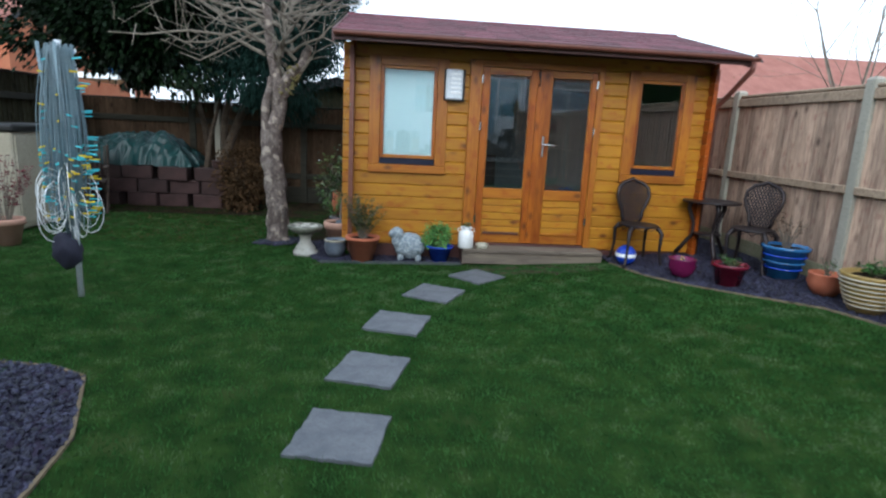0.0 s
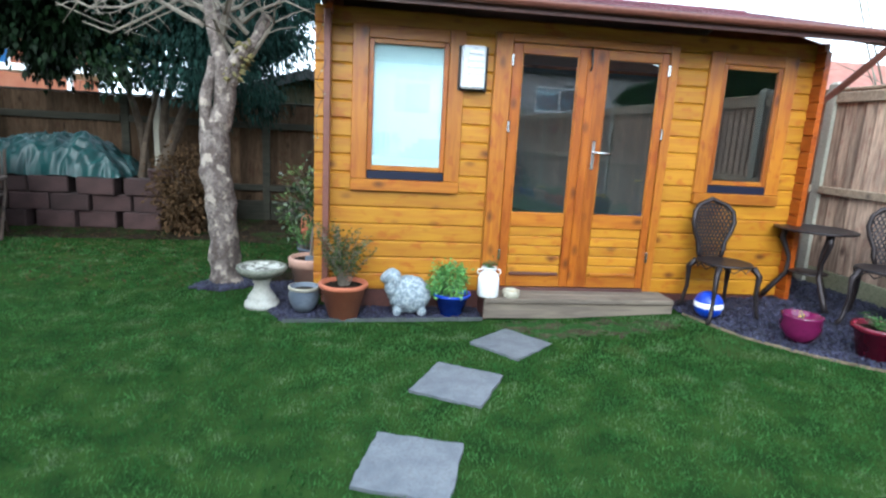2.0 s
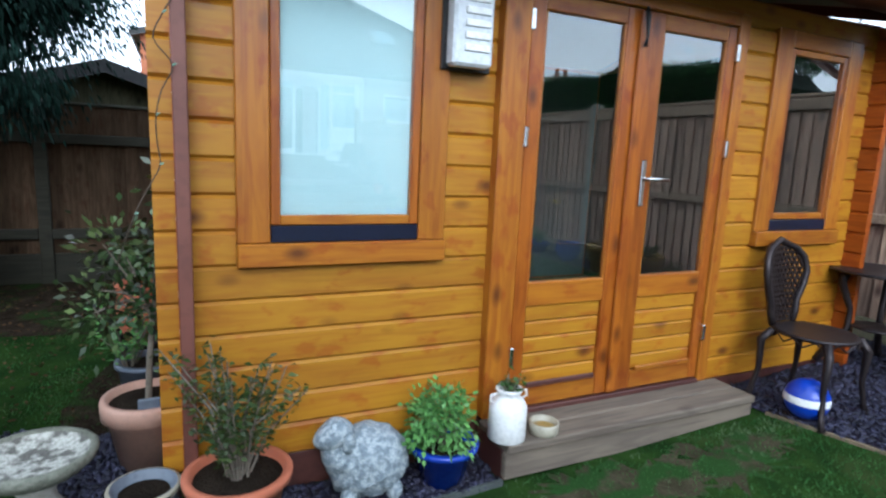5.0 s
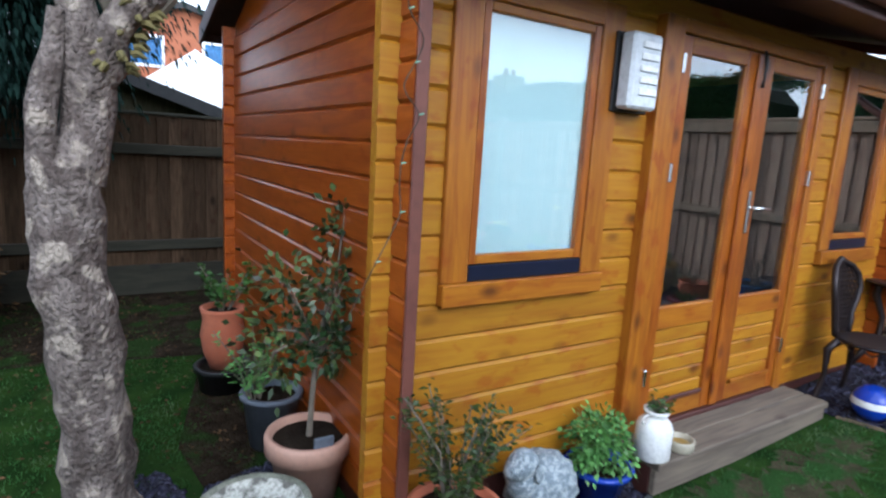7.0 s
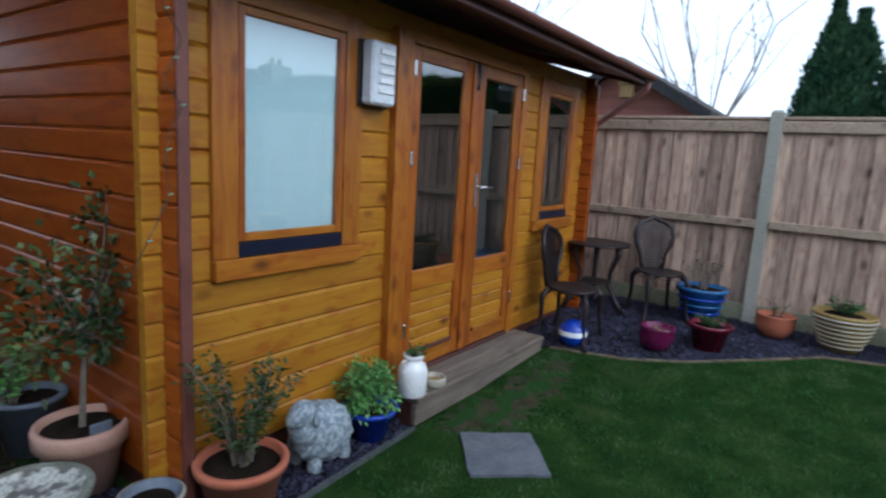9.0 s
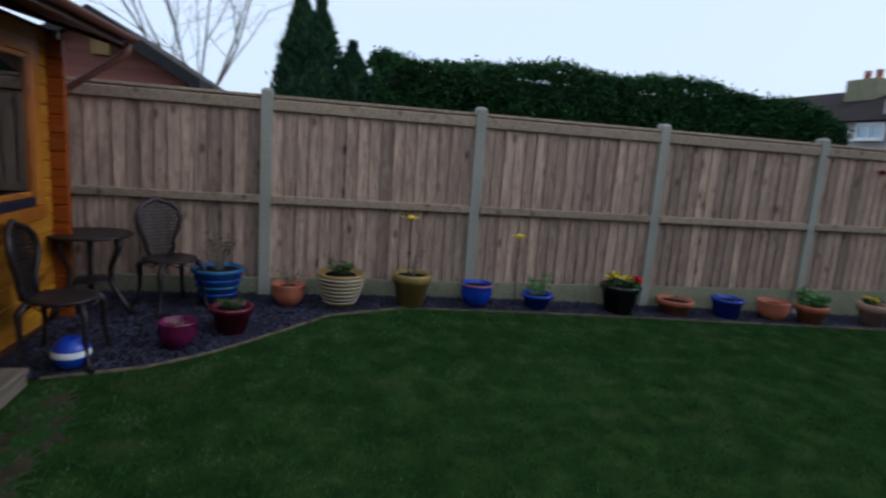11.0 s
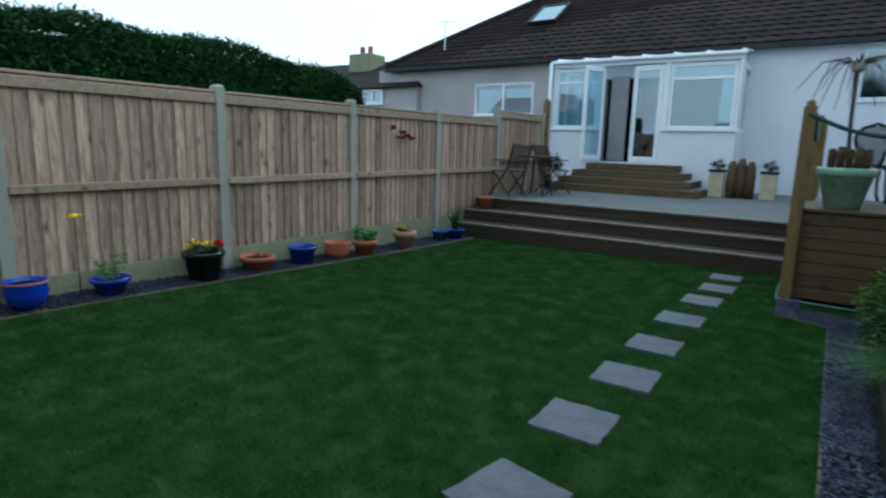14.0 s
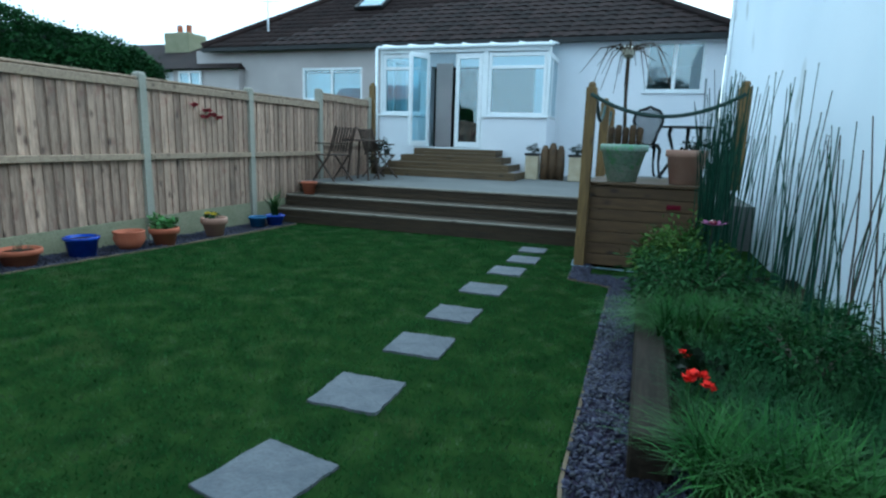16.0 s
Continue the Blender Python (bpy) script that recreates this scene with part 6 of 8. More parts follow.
# by the summerhouse front
pot("terracotta_pot", 0.615, 6.70, 0.105, 0.165, 0.255, M_TERRA, "large terracotta pot with a leggy shrub")
sprigs("potted_shrub", 0.615, 6.70, 0.24, 0.24, 0.46, 1100, M_LEGGY, "leggy small-leaved green shrub in a pot", 31, 0.034, 0.014, 22)
pot("glazed_pot", 0.325, 6.82, 0.085, 0.10, 0.19, M_GREYPOT, "small slate-blue glazed pot with a pale rim", prof=bowl(0.115, 0.19), bands=[(0.184, 0.110, M_CREAM), (0.176, 0.108, M_CREAM)])
e = pot("terracotta_pot", 0.32, 7.36, 0.115, 0.165, 0.29, M_TERRAP, "tall pale terracotta pot with a thick rolled rim", rim=0.05)
boxpart("plant_label", (-0.03, 0.05, -0.155, -0.14, 0.28, 0.33), M_GREYPOT, e, "blue-grey plastic plant label", c=0.003)


def bay_tree():
    rng = np.random.default_rng(41)
    e = empty("bay_tree", 0.32, 7.36, 0.27, label="potted standard tree with variegated oval leaves", category="tree")
    bm = bmesh.new()
    tube(bm, [(0, 0, 0), (0.012, 0, 0.2), (0.03, 0.01, 0.36)], [0.014, 0.012, 0.011], 8)
    tips = []
    for k in range(16):
        a, u = rng.uniform(0, 6.283), rng.uniform(0.1, 1)
        tip = (0.02 + 0.18 * math.cos(a) * u ** 0.5 - 0.03, 0.17 * math.sin(a) * u ** 0.5, rng.uniform(0.36, 0.74))
        tube(bm, [(0.03, 0.01, 0.33 + 0.02 * (k % 4)), (0.03 + (tip[0] - 0.03) * 0.5, tip[1] * 0.5, 0.3 + tip[2] * 0.35), tip], [0.007, 0.005, 0.002], 5)
        tips.append(tip)
    tips.append((0.13, 0.0, 0.93))
    tips.append((0.12, 0.02, 0.86))
    tube(bm, [(0.03, 0, 0.4), (0.1, 0, 0.66), (0.13, 0, 0.93)], [0.007, 0.005, 0.003], 5)
    part("trunk", bm, M_TWIG, e)
    P, D = [], []
    for t in tips:
        for k in range(48):
            o = rng.normal(0, 0.052, 3)
            P.append(np.array(t) + o - np.array([t[0] * 0.2, t[1] * 0.2, 0.03]) * rng.uniform())
            D.append(o * 12 + np.array([0, 0, 0.3]))
    v, f = leaf_cloud(P, D, 0.046, 0.024, rng, 0.15)
    mesh_np("foliage", v, f, M_BAYLEAF, e, kind="stuff")


bay_tree()
pot("plastic_pot", 0.30, 7.85, 0.10, 0.135, 0.27, M_GREYPOT, "grey plastic nursery pot", rim=0.015)
sprigs("potted_fern", 0.22, 7.85, 0.25, 0.24, 0.34, 500, M_PARSLEY, "bright green feathery fern in a pot", 33, 0.04, 0.012, 16)
pot("plastic_tub", 0.22, 8.6, 0.13, 0.15, 0.15, M_BLACK, "low black plastic tub of earth")
pot("strawberry_pot", 0.22, 8.6, 0.085, 0.12, 0.36, M_TERRA, "round-bellied terracotta strawberry planter with side holes", z=0.145,
    prof=[(0, 0), (0.075, 0), (0.11, 0.1), (0.125, 0.2), (0.11, 0.29), (0.12, 0.34), (0.125, 0.36), (0.105, 0.36), (0.09, 0.33), (0, 0.32)])
sprigs("strawberry_plant", 0.22, 8.6, 0.48, 0.2, 0.3, 240, M_LEAF, "leafy trailing plant in the strawberry planter", 34, 0.05, 0.03, 10)


def sheep():
    bm = bmesh.new()
    r = bmesh.ops.create_icosphere(bm, subdivisions=4, radius=1.0)
    for v in r["verts"]:
        n = noise.noise(v.co * 5.5) * 0.05 + noise.noise(v.co * 13) * 0.035
        v.co = Vector((v.co.x * 0.158 + 0.03, v.co.y * 0.125, v.co.z * 0.142 + 0.150)) * 1.0 + v.co * n * 0.35
        if v.co.z < 0.02:
            v.co.z = 0.02
    for x, y in ((-0.06, -0.06), (0.12, -0.06), (-0.06, 0.06), (0.12, 0.06)):
        r = bmesh.ops.create_icosphere(bm, subdivisions=2, radius=1.0)
        for v in r["verts"]:
            v.co = Vector((v.co.x * 0.035 + x, v.co.y * 0.035 + y, max(0.0, v.co.z * 0.05 + 0.035)))
    ob = part("sheep_statue", bm, M_FLEECE, smooth=True)
    bm = bmesh.new()
    bm.from_mesh(ob.data)
    r = bmesh.ops.create_icosphere(bm, subdivisions=3, radius=1.0)
    for v in r["verts"]:
        t = max(0, -v.co.x)
        v.co = Vector((v.co.x * 0.078 - 0.115, v.co.y * (0.058 - 0.015 * t) - 0.03, v.co.z * (0.062 - 0.014 * t) + 0.295 - 0.02 * t))
    for s in (-1, 1):
        r = bmesh.ops.create_icosphere(bm, subdivisions=2, radius=1.0)
        for v in r["verts"]:
            v.co = Vector((v.co.x * 0.022 - 0.075, v.co.y * 0.012 - 0.03 + s * 0.062, v.co.z * 0.042 + 0.275))
    r = bmesh.ops.create_icosphere(bm, subdivisions=3, radius=1.0)
    for v in r["verts"]:
        v.co = Vector((v.co.x * 0.075 - 0.085, v.co.y * 0.07 - 0.02, v.co.z * 0.09 + 0.215))
    for f in bm.faces:
        f.smooth = True
    bm.to_mesh(ob.data)
    bm.free()
    ob.location = (1.07, 6.79, 0.01)
    tagged(ob, "speckled grey cast-stone sheep ornament", "statue")


sheep()
pot("glazed_pot", 1.42, 6.78, 0.09, 0.14, 0.165, M_BLUEG, "cobalt-blue glazed pot of herbs", prof=pot_profile(0.085, 0.135, 0.17, 0.015))
shrub("potted_herb", (1.41, 6.78, 0.27), (0.175, 0.15, 0.10), 1500, 0.03, 0.018, M_PARSLEY, "curly bright green herb filling a pot", 35, "plant", 8, (1.42, 6.78, 0.15), inner=0.2)


def churn():
    e = empty("milk_churn", 1.685, 6.72, 0.178, label="white enamel milk churn used as a planter", category="planter")
    bm = bmesh.new()
    lathe(bm, [(0, 0), (0.075, 0), (0.08, 0.006), (0.08, 0.14), (0.07, 0.165), (0.05, 0.185), (0.047, 0.2), (0.056, 0.212), (0.056, 0.222), (0.045, 0.222), (0.042, 0.2), (0, 0.2)], 30)
    part("body", bm, M_CHURN, e, smooth=True)
    for s in (-1, 1):
        bm = bmesh.new()
        tube(bm, [(s * 0.048, 0, 0.205), (s * 0.085, 0, 0.2), (s * 0.088, 0, 0.175), (s * 0.068, 0, 0.166)], 0.005, 8)
        part("handle", bm, M_CHURN, e, smooth=True)
    sprigs("churn_plant", 1.685, 6.72, 0.375, 0.06, 0.07, 120, M_LEAF, "small green succulent in the churn", 36, 0.03, 0.012, 10)
    e = empty("feeding_bowl", 1.86, 6.70, 0.178, label="cream ceramic bowl with dried food", category="bowl")
    bm = bmesh.new()
    lathe(bm, [(0, 0), (0.058, 0), (0.064, 0.01), (0.066, 0.05), (0.06, 0.054), (0.054, 0.05), (0.05, 0.022), (0, 0.02)], 30)
    part("bowl", bm, M_CREAM, e, smooth=True)
    bm = bmesh.new()
    lathe(bm, [(0, 0.034), (0.03, 0.036), (0.052, 0.028)], 14, wob=0.1)
    part("seed", bm, M_OCHRE, e)


churn()


def bird_bath():
    e = empty("bird_bath", 0.0, 6.95, 0.0, label="weathered cast-stone bird bath with a lichened bowl", category="bird bath")
    bm = bmesh.new()
    lathe(bm, [(0, 0.0), (0.125, 0.0), (0.13, 0.0176), (0.125, 0.044), (0.10, 0.0528), (0.105, 0.0748), (0.09, 0.0968), (0.06, 0.1408), (0.055, 0.176), (0.07, 0.2068), (0.07, 0.22), (0, 0.22)], 32, wob=0.02)
    part("pedestal", bm, M_STONEW, e, smooth=True)
    bm = bmesh.new()
    lathe(bm, [(0, 0.2209), (0.08, 0.2244), (0.15, 0.2552), (0.178, 0.2834), (0.185, 0.3036), (0.18, 0.3168), (0.168, 0.3186), (0.158, 0.3098)], 36, wob=0.03)
    part("bowl", bm, M_STONED, e, smooth=True)
    bm = bmesh.new()
    lathe(bm, [(0.158, 0.3098), (0.15, 0.2974), (0.12, 0.286), (0.06, 0.2798), (0, 0.2781)], 36, wob=0.03)
    part("hollow", bm, M_LICHEN, e, "pale lichen-crusted hollow of the bowl", smooth=True)


bird_bath()
# corner bed
pot("glazed_pot", 3.68, 5.98, 0.085, 0.115, 0.17, M_PURPG, "round plum-purple glazed garden pot", prof=bowl(0.128, 0.185))
sprigs("potted_seedling", 3.68, 5.98, 0.25, 0.05, 0.09, 14, M_YELLOW, "tiny pale seedling in a pot", 37, 0.02, 0.01, 3)
pot("glazed_pot", 3.96, 5.67, 0.10, 0.145, 0.20, M_MAROON, "maroon glazed pot on slate")
sprigs("potted_plant", 3.96, 5.67, 0.30, 0.12, 0.08, 220, M_LEAF, "low trailing plant with grey-green leaves", 38, 0.03, 0.014, 12)
pot("striped_pot", 4.62, 5.88, 0.13, 0.20, 0.31, M_TEALG, "large ribbed teal-blue glazed pot", bands=[(0.10, 0.163, M_BLUEG), (0.16, 0.176, M_TEALG), (0.22, 0.188, M_BLUEG)])
sprigs("potted_twigs", 4.62, 5.88, 0.42, 0.16, 0.36, 130, M_BROWNLEAF, "bare twiggy plant in a blue pot", 39, 0.03, 0.012, 14, leaves_from=0.6)
pot("terracotta_pot", 4.60, 5.30, 0.085, 0.14, 0.18, M_TERRA, "orange terracotta bowl pot with side lugs", prof=bowl(0.145, 0.19))
sprigs("potted_weeds", 4.60, 5.30, 0.31, 0.11, 0.16, 80, M_LEAF, "sparse weeds in a terracotta bowl", 40, 0.025, 0.01, 8)
e = pot("striped_pot", 4.60, 4.86, 0.12, 0.20, 0.30, M_OCHRE, "wide cream pot with ribbed bands",
        prof=[(0, 0), (0.12, 0), (0.165, 0.1), (0.195, 0.2), (0.205, 0.27), (0.215, 0.29), (0.2, 0.30), (0.18, 0.28), (0, 0.27)],
        bands=[(z, 0.123 + 0.45 * z - 0.35 * z * z, M_CREAM) for z in (0.05, 0.085, 0.12, 0.155, 0.19, 0.225, 0.26)])
sprigs("potted_ivy", 4.60, 4.86, 0.43, 0.17, 0.10, 260, M_LEAF, "green creeping plant in a banded pot", 42, 0.04, 0.022, 14)
pot("ochre_pot", 4.66, 4.22, 0.12, 0.165, 0.29, M_OCHRE, "mustard glazed pot with a collar", rim=0.05)
sprigs("potted_twigs", 4.66, 4.22, 0.41, 0.12, 0.42, 40, M_BROWNLEAF, "bare branching stems in an ochre pot", 43, 0.025, 0.01, 8, leaves_from=0.7)
pot("glazed_pot", 4.66, 3.6, 0.10, 0.14, 0.22, M_BLUEG, "cobalt pot with an unglazed brown rim", prof=bowl(0.15, 0.22), bands=[(0.21, 0.148, M_TERRA)])
pot("glazed_pot", 4.64, 3.0, 0.09, 0.145, 0.15, M_BLUEG, "low cobalt-blue glazed garden pot")
sprigs("potted_spurge", 4.64, 3.0, 0.22, 0.17, 0.26, 420, M_PARSLEY, "bushy lime-green plant in a blue pot", 44, 0.04, 0.012, 16)
pot("black_pot", 4.62, 2.15, 0.13, 0.185, 0.28, M_BLACKG, "black glazed pot of spring flowers", rim=0.03)
shrub("primula", (4.62, 2.15, 0.39), (0.16, 0.16, 0.06), 420, 0.05, 0.03, M_LEAF, "low green foliage under spring flowers", 45, "flower", 6, (4.62, 2.15, 0.33), inner=0.2)
flowers("yellow_flower", [(4.58, 2.25, 0.48), (4.55, 2.18, 0.47), (4.62, 2.28, 0.46), (4.60, 2.1, 0.47), (4.66, 2.2, 0.49)], M_YELLOW, "bright yellow primrose flowers", 0.032, 4)
flowers("red_flower", [(4.56, 2.0, 0.44), (4.62, 1.98, 0.46), (4.64, 2.03, 0.45)], M_RED, "bright red primrose flowers", 0.03, 5)
pot("terracotta_pot", 4.66, 1.50, 0.12, 0.17, 0.15, M_TERRA, "shallow wide terracotta pot", rim=0.03)
sprigs("potted_weeds", 4.66, 1.50, 0.18, 0.11, 0.14, 50, M_LEAF, "sparse green shoots in a shallow pot", 46, 0.03, 0.01, 7)
pot("glazed_pot", 4.62, 0.92, 0.12, 0.15, 0.2, M_BLUEG, "straight-sided cobalt-blue glazed pot")
sprigs("potted_weeds", 4.62, 0.92, 0.2, 0.1, 0.08, 40, M_LEAF, "short green shoots in a blue pot", 47, 0.02, 0.01, 7)
pot("terracotta_pot", 4.6, 0.38, 0.11, 0.15, 0.19, M_TERRA, "round empty terracotta pot", prof=bowl(0.16, 0.2))
pot("terracotta_pot", 4.52, -0.02, 0.10, 0.15, 0.2, M_TERRA, "terracotta pot with a wide rim", rim=0.04)
sprigs("potted_primula", 4.52, -0.02, 0.2, 0.16, 0.2, 240, M_PARSLEY, "broad-leaved bright green plant", 48, 0.08, 0.04, 12)
pot("terracotta_pot", 4.53, -0.84, 0.10, 0.15, 0.24, M_TERRAP, "pale terracotta pot with a collar", rim=0.05)
flowers("yellow_flower", [(4.50, -0.80, 0.31), (4.56, -0.88, 0.31), (4.58, -0.78, 0.32)], M_YELLOW, "small yellow pansies in a pale pot", 0.03, 6, 0.08)
shrub("pansy", (4.53, -0.84, 0.27), (0.12, 0.12, 0.04), 160, 0.04, 0.025, M_LEAF, "low green pansy foliage", 49, "flower", 4, (4.53, -0.84, 0.22), inner=0.2)
pot("glazed_pot", 4.58, -1.77, 0.09, 0.12, 0.16, M_TEALG, "small teal glazed garden pot")
pot("glazed_pot", 4.5, -2.07, 0.10, 0.14, 0.16, M_BLUEG, "low dark blue glazed pot")
blades("spiky_plant", 60, (4.47, 4.53), (-2.10, -2.04), 0.15, 0.5, M_LEAF, "spiky strap-leaved plant in a blue pot", 9, 0.014, 0.7)
pot("red_pot", 4.5, -3.0, 0.08, 0.12, 0.2, M_TERRA, "small orange pot on the steps", z=0.404)
# terrace pots
pot("verdigris_pot", -0.36, -1.62, 0.15, 0.24, 0.40, mat("verdigris_glaze", (0.26, 0.42, 0.30), (0.46, 0.52, 0.44), 0.6, 9, 40, 0.2, c3=(0.16, 0.22, 0.15), stain=((0.20, 0.42, 0.20), 14, 0.56)),
    "large flaking verdigris-green pot", z=0.936, rim=0.05)
pot("terracotta_pot", -1.0, -1.6, 0.15, 0.20, 0.36, M_TERRAP, "large pale terracotta pot", z=0.936, rim=0.05)
shrub("potted_plant", (-1.05, -1.6, 1.34), (0.13, 0.12, 0.07), 240, 0.05, 0.02, M_LAUREL, "small dark plant in a terracotta pot", 50, "plant", 4, (-1.0, -1.6, 1.25), inner=0.2)


def weeping_tree():
    rng = np.random.default_rng(51)
    e = empty("weeping_tree", -0.36, -1.62, 1.3, label="potted bare weeping tree with drooping branches", category="tree")
    bm = bmesh.new()
    tube(bm, [(0, 0, 0), (0.03, 0, 0.5), (0.04, 0, 1.0)], [0.022, 0.018, 0.02], 8)
    for k in range(16):
        a = 2 * math.pi * k / 16 + rng.uniform(-0.2, 0.2)
        L = rng.uniform(0.25, 0.55)
        p = [(0.04, 0, 0.98)]
        for t in (0.3, 0.6, 1.0):
            p.append((0.04 + L * t * math.cos(a), L * t * math.sin(a), 0.98 + 0.16 * math.sin(t * 2.4) - 0.45 * t * t * rng.uniform(0.3, 1.1)))
        tube(bm, p, [0.010, 0.008, 0.006, 0.003], 5)
    part("branch", bm, M_DTWIG, e, kind="stuff")
    bm = bmesh.new()
    r = bmesh.ops.create_icosphere(bm, subdivisions=2, radius=0.07)
    for v in bm.verts:
        v.co += v.co.normalized() * noise.noise(v.co * 30) * 0.02 + Vector((0.04, 0, 1.0))
    part("graft_knot", bm, M_CREAM, e)


weeping_tree()
M_STONEB = mat("buff_stone", (0.40, 0.33, 0.22), (0.48, 0.41, 0.29), 0.9, 7, 60, 0.5)
e = empty("log_edging", -0.36, -1.50, 1.29, label="short row of round brown stakes standing in a green pot", category="edging")
for k in range(5):
    bm = bmesh.new()
    lathe(bm, [(0, 0), (0.034, 0), (0.036, 0.2), (0.03, 0.225 + 0.02 * (k % 2)), (0, 0.23 + 0.02 * (k % 2))], 10, -0.15 + k * 0.072, 0.02 * (k % 2), 0, 0.05)
    part("stake", bm, M_PLANT, e, smooth=True)
for x in (1.6, 0.72):
    e = empty("stone_pillar_planter", x, -6.85, DZ, label="square buff stone planter with dark plants", category="planter")
    boxpart("body", (-0.13, 0.13, -0.13, 0.13, 0, 0.48), M_STONEB, e, c=0.01)
    boxpart("rim", (-0.15, 0.15, -0.15, 0.15, 0.481, 0.53), M_BLACK, e, c=0.01)
    shrub("dark_plant", (x, -6.85, DZ + 0.6), (0.13, 0.13, 0.1), 220, 0.05, 0.02, M_LAUREL, "dark leafy plant in a stone planter", 52, "plant", 4, (x, -6.85, DZ + 0.5), inner=0.2)
e = empty("log_roll", 1.18, -6.85, DZ, label="upright stack of dark brown logs", category="logs")
for k in range(3):
    bm = bmesh.new()
    lathe(bm, [(0, 0), (0.085, 0), (0.09, 0.3), (0.08, 0.60 + 0.06 * (k % 2)), (0.04, 0.7 + 0.05 * (k % 2)), (0, 0.7 + 0.05 * (k % 2))], 12, -0.15 + k * 0.16, 0, 0, 0.06)
    part("log", bm, M_PLANT, e, smooth=True)


# ---- cast bistro set ----
def bistro_chair(name, x, y, rz, m=M_IRON, z=None, label="bronzed cast-metal bistro chair with a lattice back"):
    e = empty(name, x, y, (gz(x, y) - 0.01) if z is None else z, rz, label=label, category="chair", group="cast bistro chairs")
    S, SH = 0.2, 0.43
    bm = bmesh.new()
    lathe(bm, [(0, SH - 0.012), (S - 0.01, SH - 0.014), (S, SH - 0.004), (S - 0.006, SH + 0.006), (S - 0.03, SH + 0.002), (0, SH - 0.004)], 28)
    part("seat", bm, m, e, smooth=True)
    # curved back outline in the plane behind the seat, leaning back
    def bk(u, v):
        u *= 0.88
        return (u, -S + 0.02 - v * 0.14 - 0.05 * (1 - (u / 0.20) ** 2) + 0.04, SH + v)
    out = [(-0.10, 0.0), (-0.125, 0.06), (-0.13, 0.12), (-0.175, 0.2), (-0.20, 0.28), (-0.185, 0.36), (-0.13, 0.41), (-0.06, 0.43), (0, 0.455),
           (0.06, 0.43), (0.13, 0.41), (0.185, 0.36), (0.20, 0.28), (0.175, 0.2), (0.13, 0.12), (0.125, 0.06), (0.10, 0.0)]
    bm = bmesh.new()
    tube(bm, [bk(u, v) for u, v in out], 0.019, 8)
    part("back_frame", bm, m, e, smooth=True)
    bm = bmesh.new()

    def half(v):
        for (u0, v0), (u1, v1) in zip(out[8:], out[9:]):
            if min(v0, v1) <= v <= max(v0, v1) and v0 != v1:
                return u0 + (u1 - u0) * (v - v0) / (v1 - v0)
        return 0.1
    for s in (-1, 1):
        for k in range(-10, 11):
            pts = []
            for i in range(24):
                v = 0.01 + i * 0.018
                u = k * 0.034 + s * (v - 0.2) * 0.6
                if abs(u) < half(v) - 0.004:
                    pts.append(bk(u, v))
            if len(pts) > 1:
                tube(bm, pts, 0.0072, 4)
    part("back_lattice", bm, m, e, kind="stuff")
    for sx, sy in ((-1, 1), (1, 1), (-1, -1), (1, -1)):
        bm = bmesh.new()
        a, b = sx * 0.14, sy * 0.14
        tube(bm, [(a, b, SH - 0.01), (a * 1.25, b * 1.25, SH - 0.07), (a * 1.22, b * 1.22, 0.2), (a * 1.35, b * 1.35, 0.06), (a * 1.55, b * 1.55, 0.008)],
             [0.024, 0.023, 0.015, 0.015, 0.018], 8)
        part("leg", bm, m, e, smooth=True)
    bm = bmesh.new()
    for a in range(12):
        t, q = 2 * math.pi * a / 12, 2 * math.pi * (a + 0.5) / 12
        tube(bm, [(S * math.cos(t) * 0.98, S * math.sin(t) * 0.98, SH - 0.01), (S * math.cos(q) * 0.96, S * math.sin(q) * 0.96, SH - 0.045),
                  (S * math.cos(2 * q - t) * 0.98, S * math.sin(2 * q - t) * 0.98, SH - 0.01)], 0.005, 5)
    part("apron", bm, m, e)
    return e


def bistro_table(x, y, m=M_IRON, z=None, r=0.30, h=0.66, label="round bronzed cast-metal bistro table"):
    e = empty("bistro_table", x, y, (gz(x, y) + 0.018) if z is None else z, 20, label=label, category="table")
    bm = bmesh.new()
    lathe(bm, [(0, h - 0.012), (r - 0.02, h - 0.014), (r, h - 0.018), (r + 0.004, h - 0.006), (r - 0.004, h), (r - 0.03, h - 0.003), (0, h - 0.002)], 40)
    part("tabletop", bm, m, e, smooth=True)
    for k in range(3):
        a = 2 * math.pi * k / 3
        c, s = math.cos(a), math.sin(a)
        bm = bmesh.new()
        tube(bm, [(c * q, s * q, zz) for q, zz in ((0.2, h - 0.015), (0.215, h - 0.1), (0.15, 0.36), (0.15, 0.24), (0.24, 0.1), (0.3, 0.01))],
             [0.028, 0.024, 0.018, 0.02, 0.022, 0.025], 8)
        part("leg", bm, m, e, smooth=True)
    bm = bmesh.new()
    lathe(bm, [(0, 0.25), (0.13, 0.25), (0.145, 0.258), (0.13, 0.266), (0, 0.266)], 24)
    part("shelf_ring", bm, m, e, smooth=True)


bistro_chair("bistro_chair", 3.48, 6.59, 182)
bistro_chair("bistro_chair", 4.49, 6.21, 130)
bistro_table(4.33, 6.74, r=0.29, h=0.62)
bistro_chair("bistro_chair", -0.55, -3.0, 190, M_BLACK, 0.922, "black cast-metal bistro chair on the terrace")
bistro_table(-1.05, -3.0, M_BLACK, 0.922, 0.33, 0.66, "black cast-metal bistro table on the terrace")


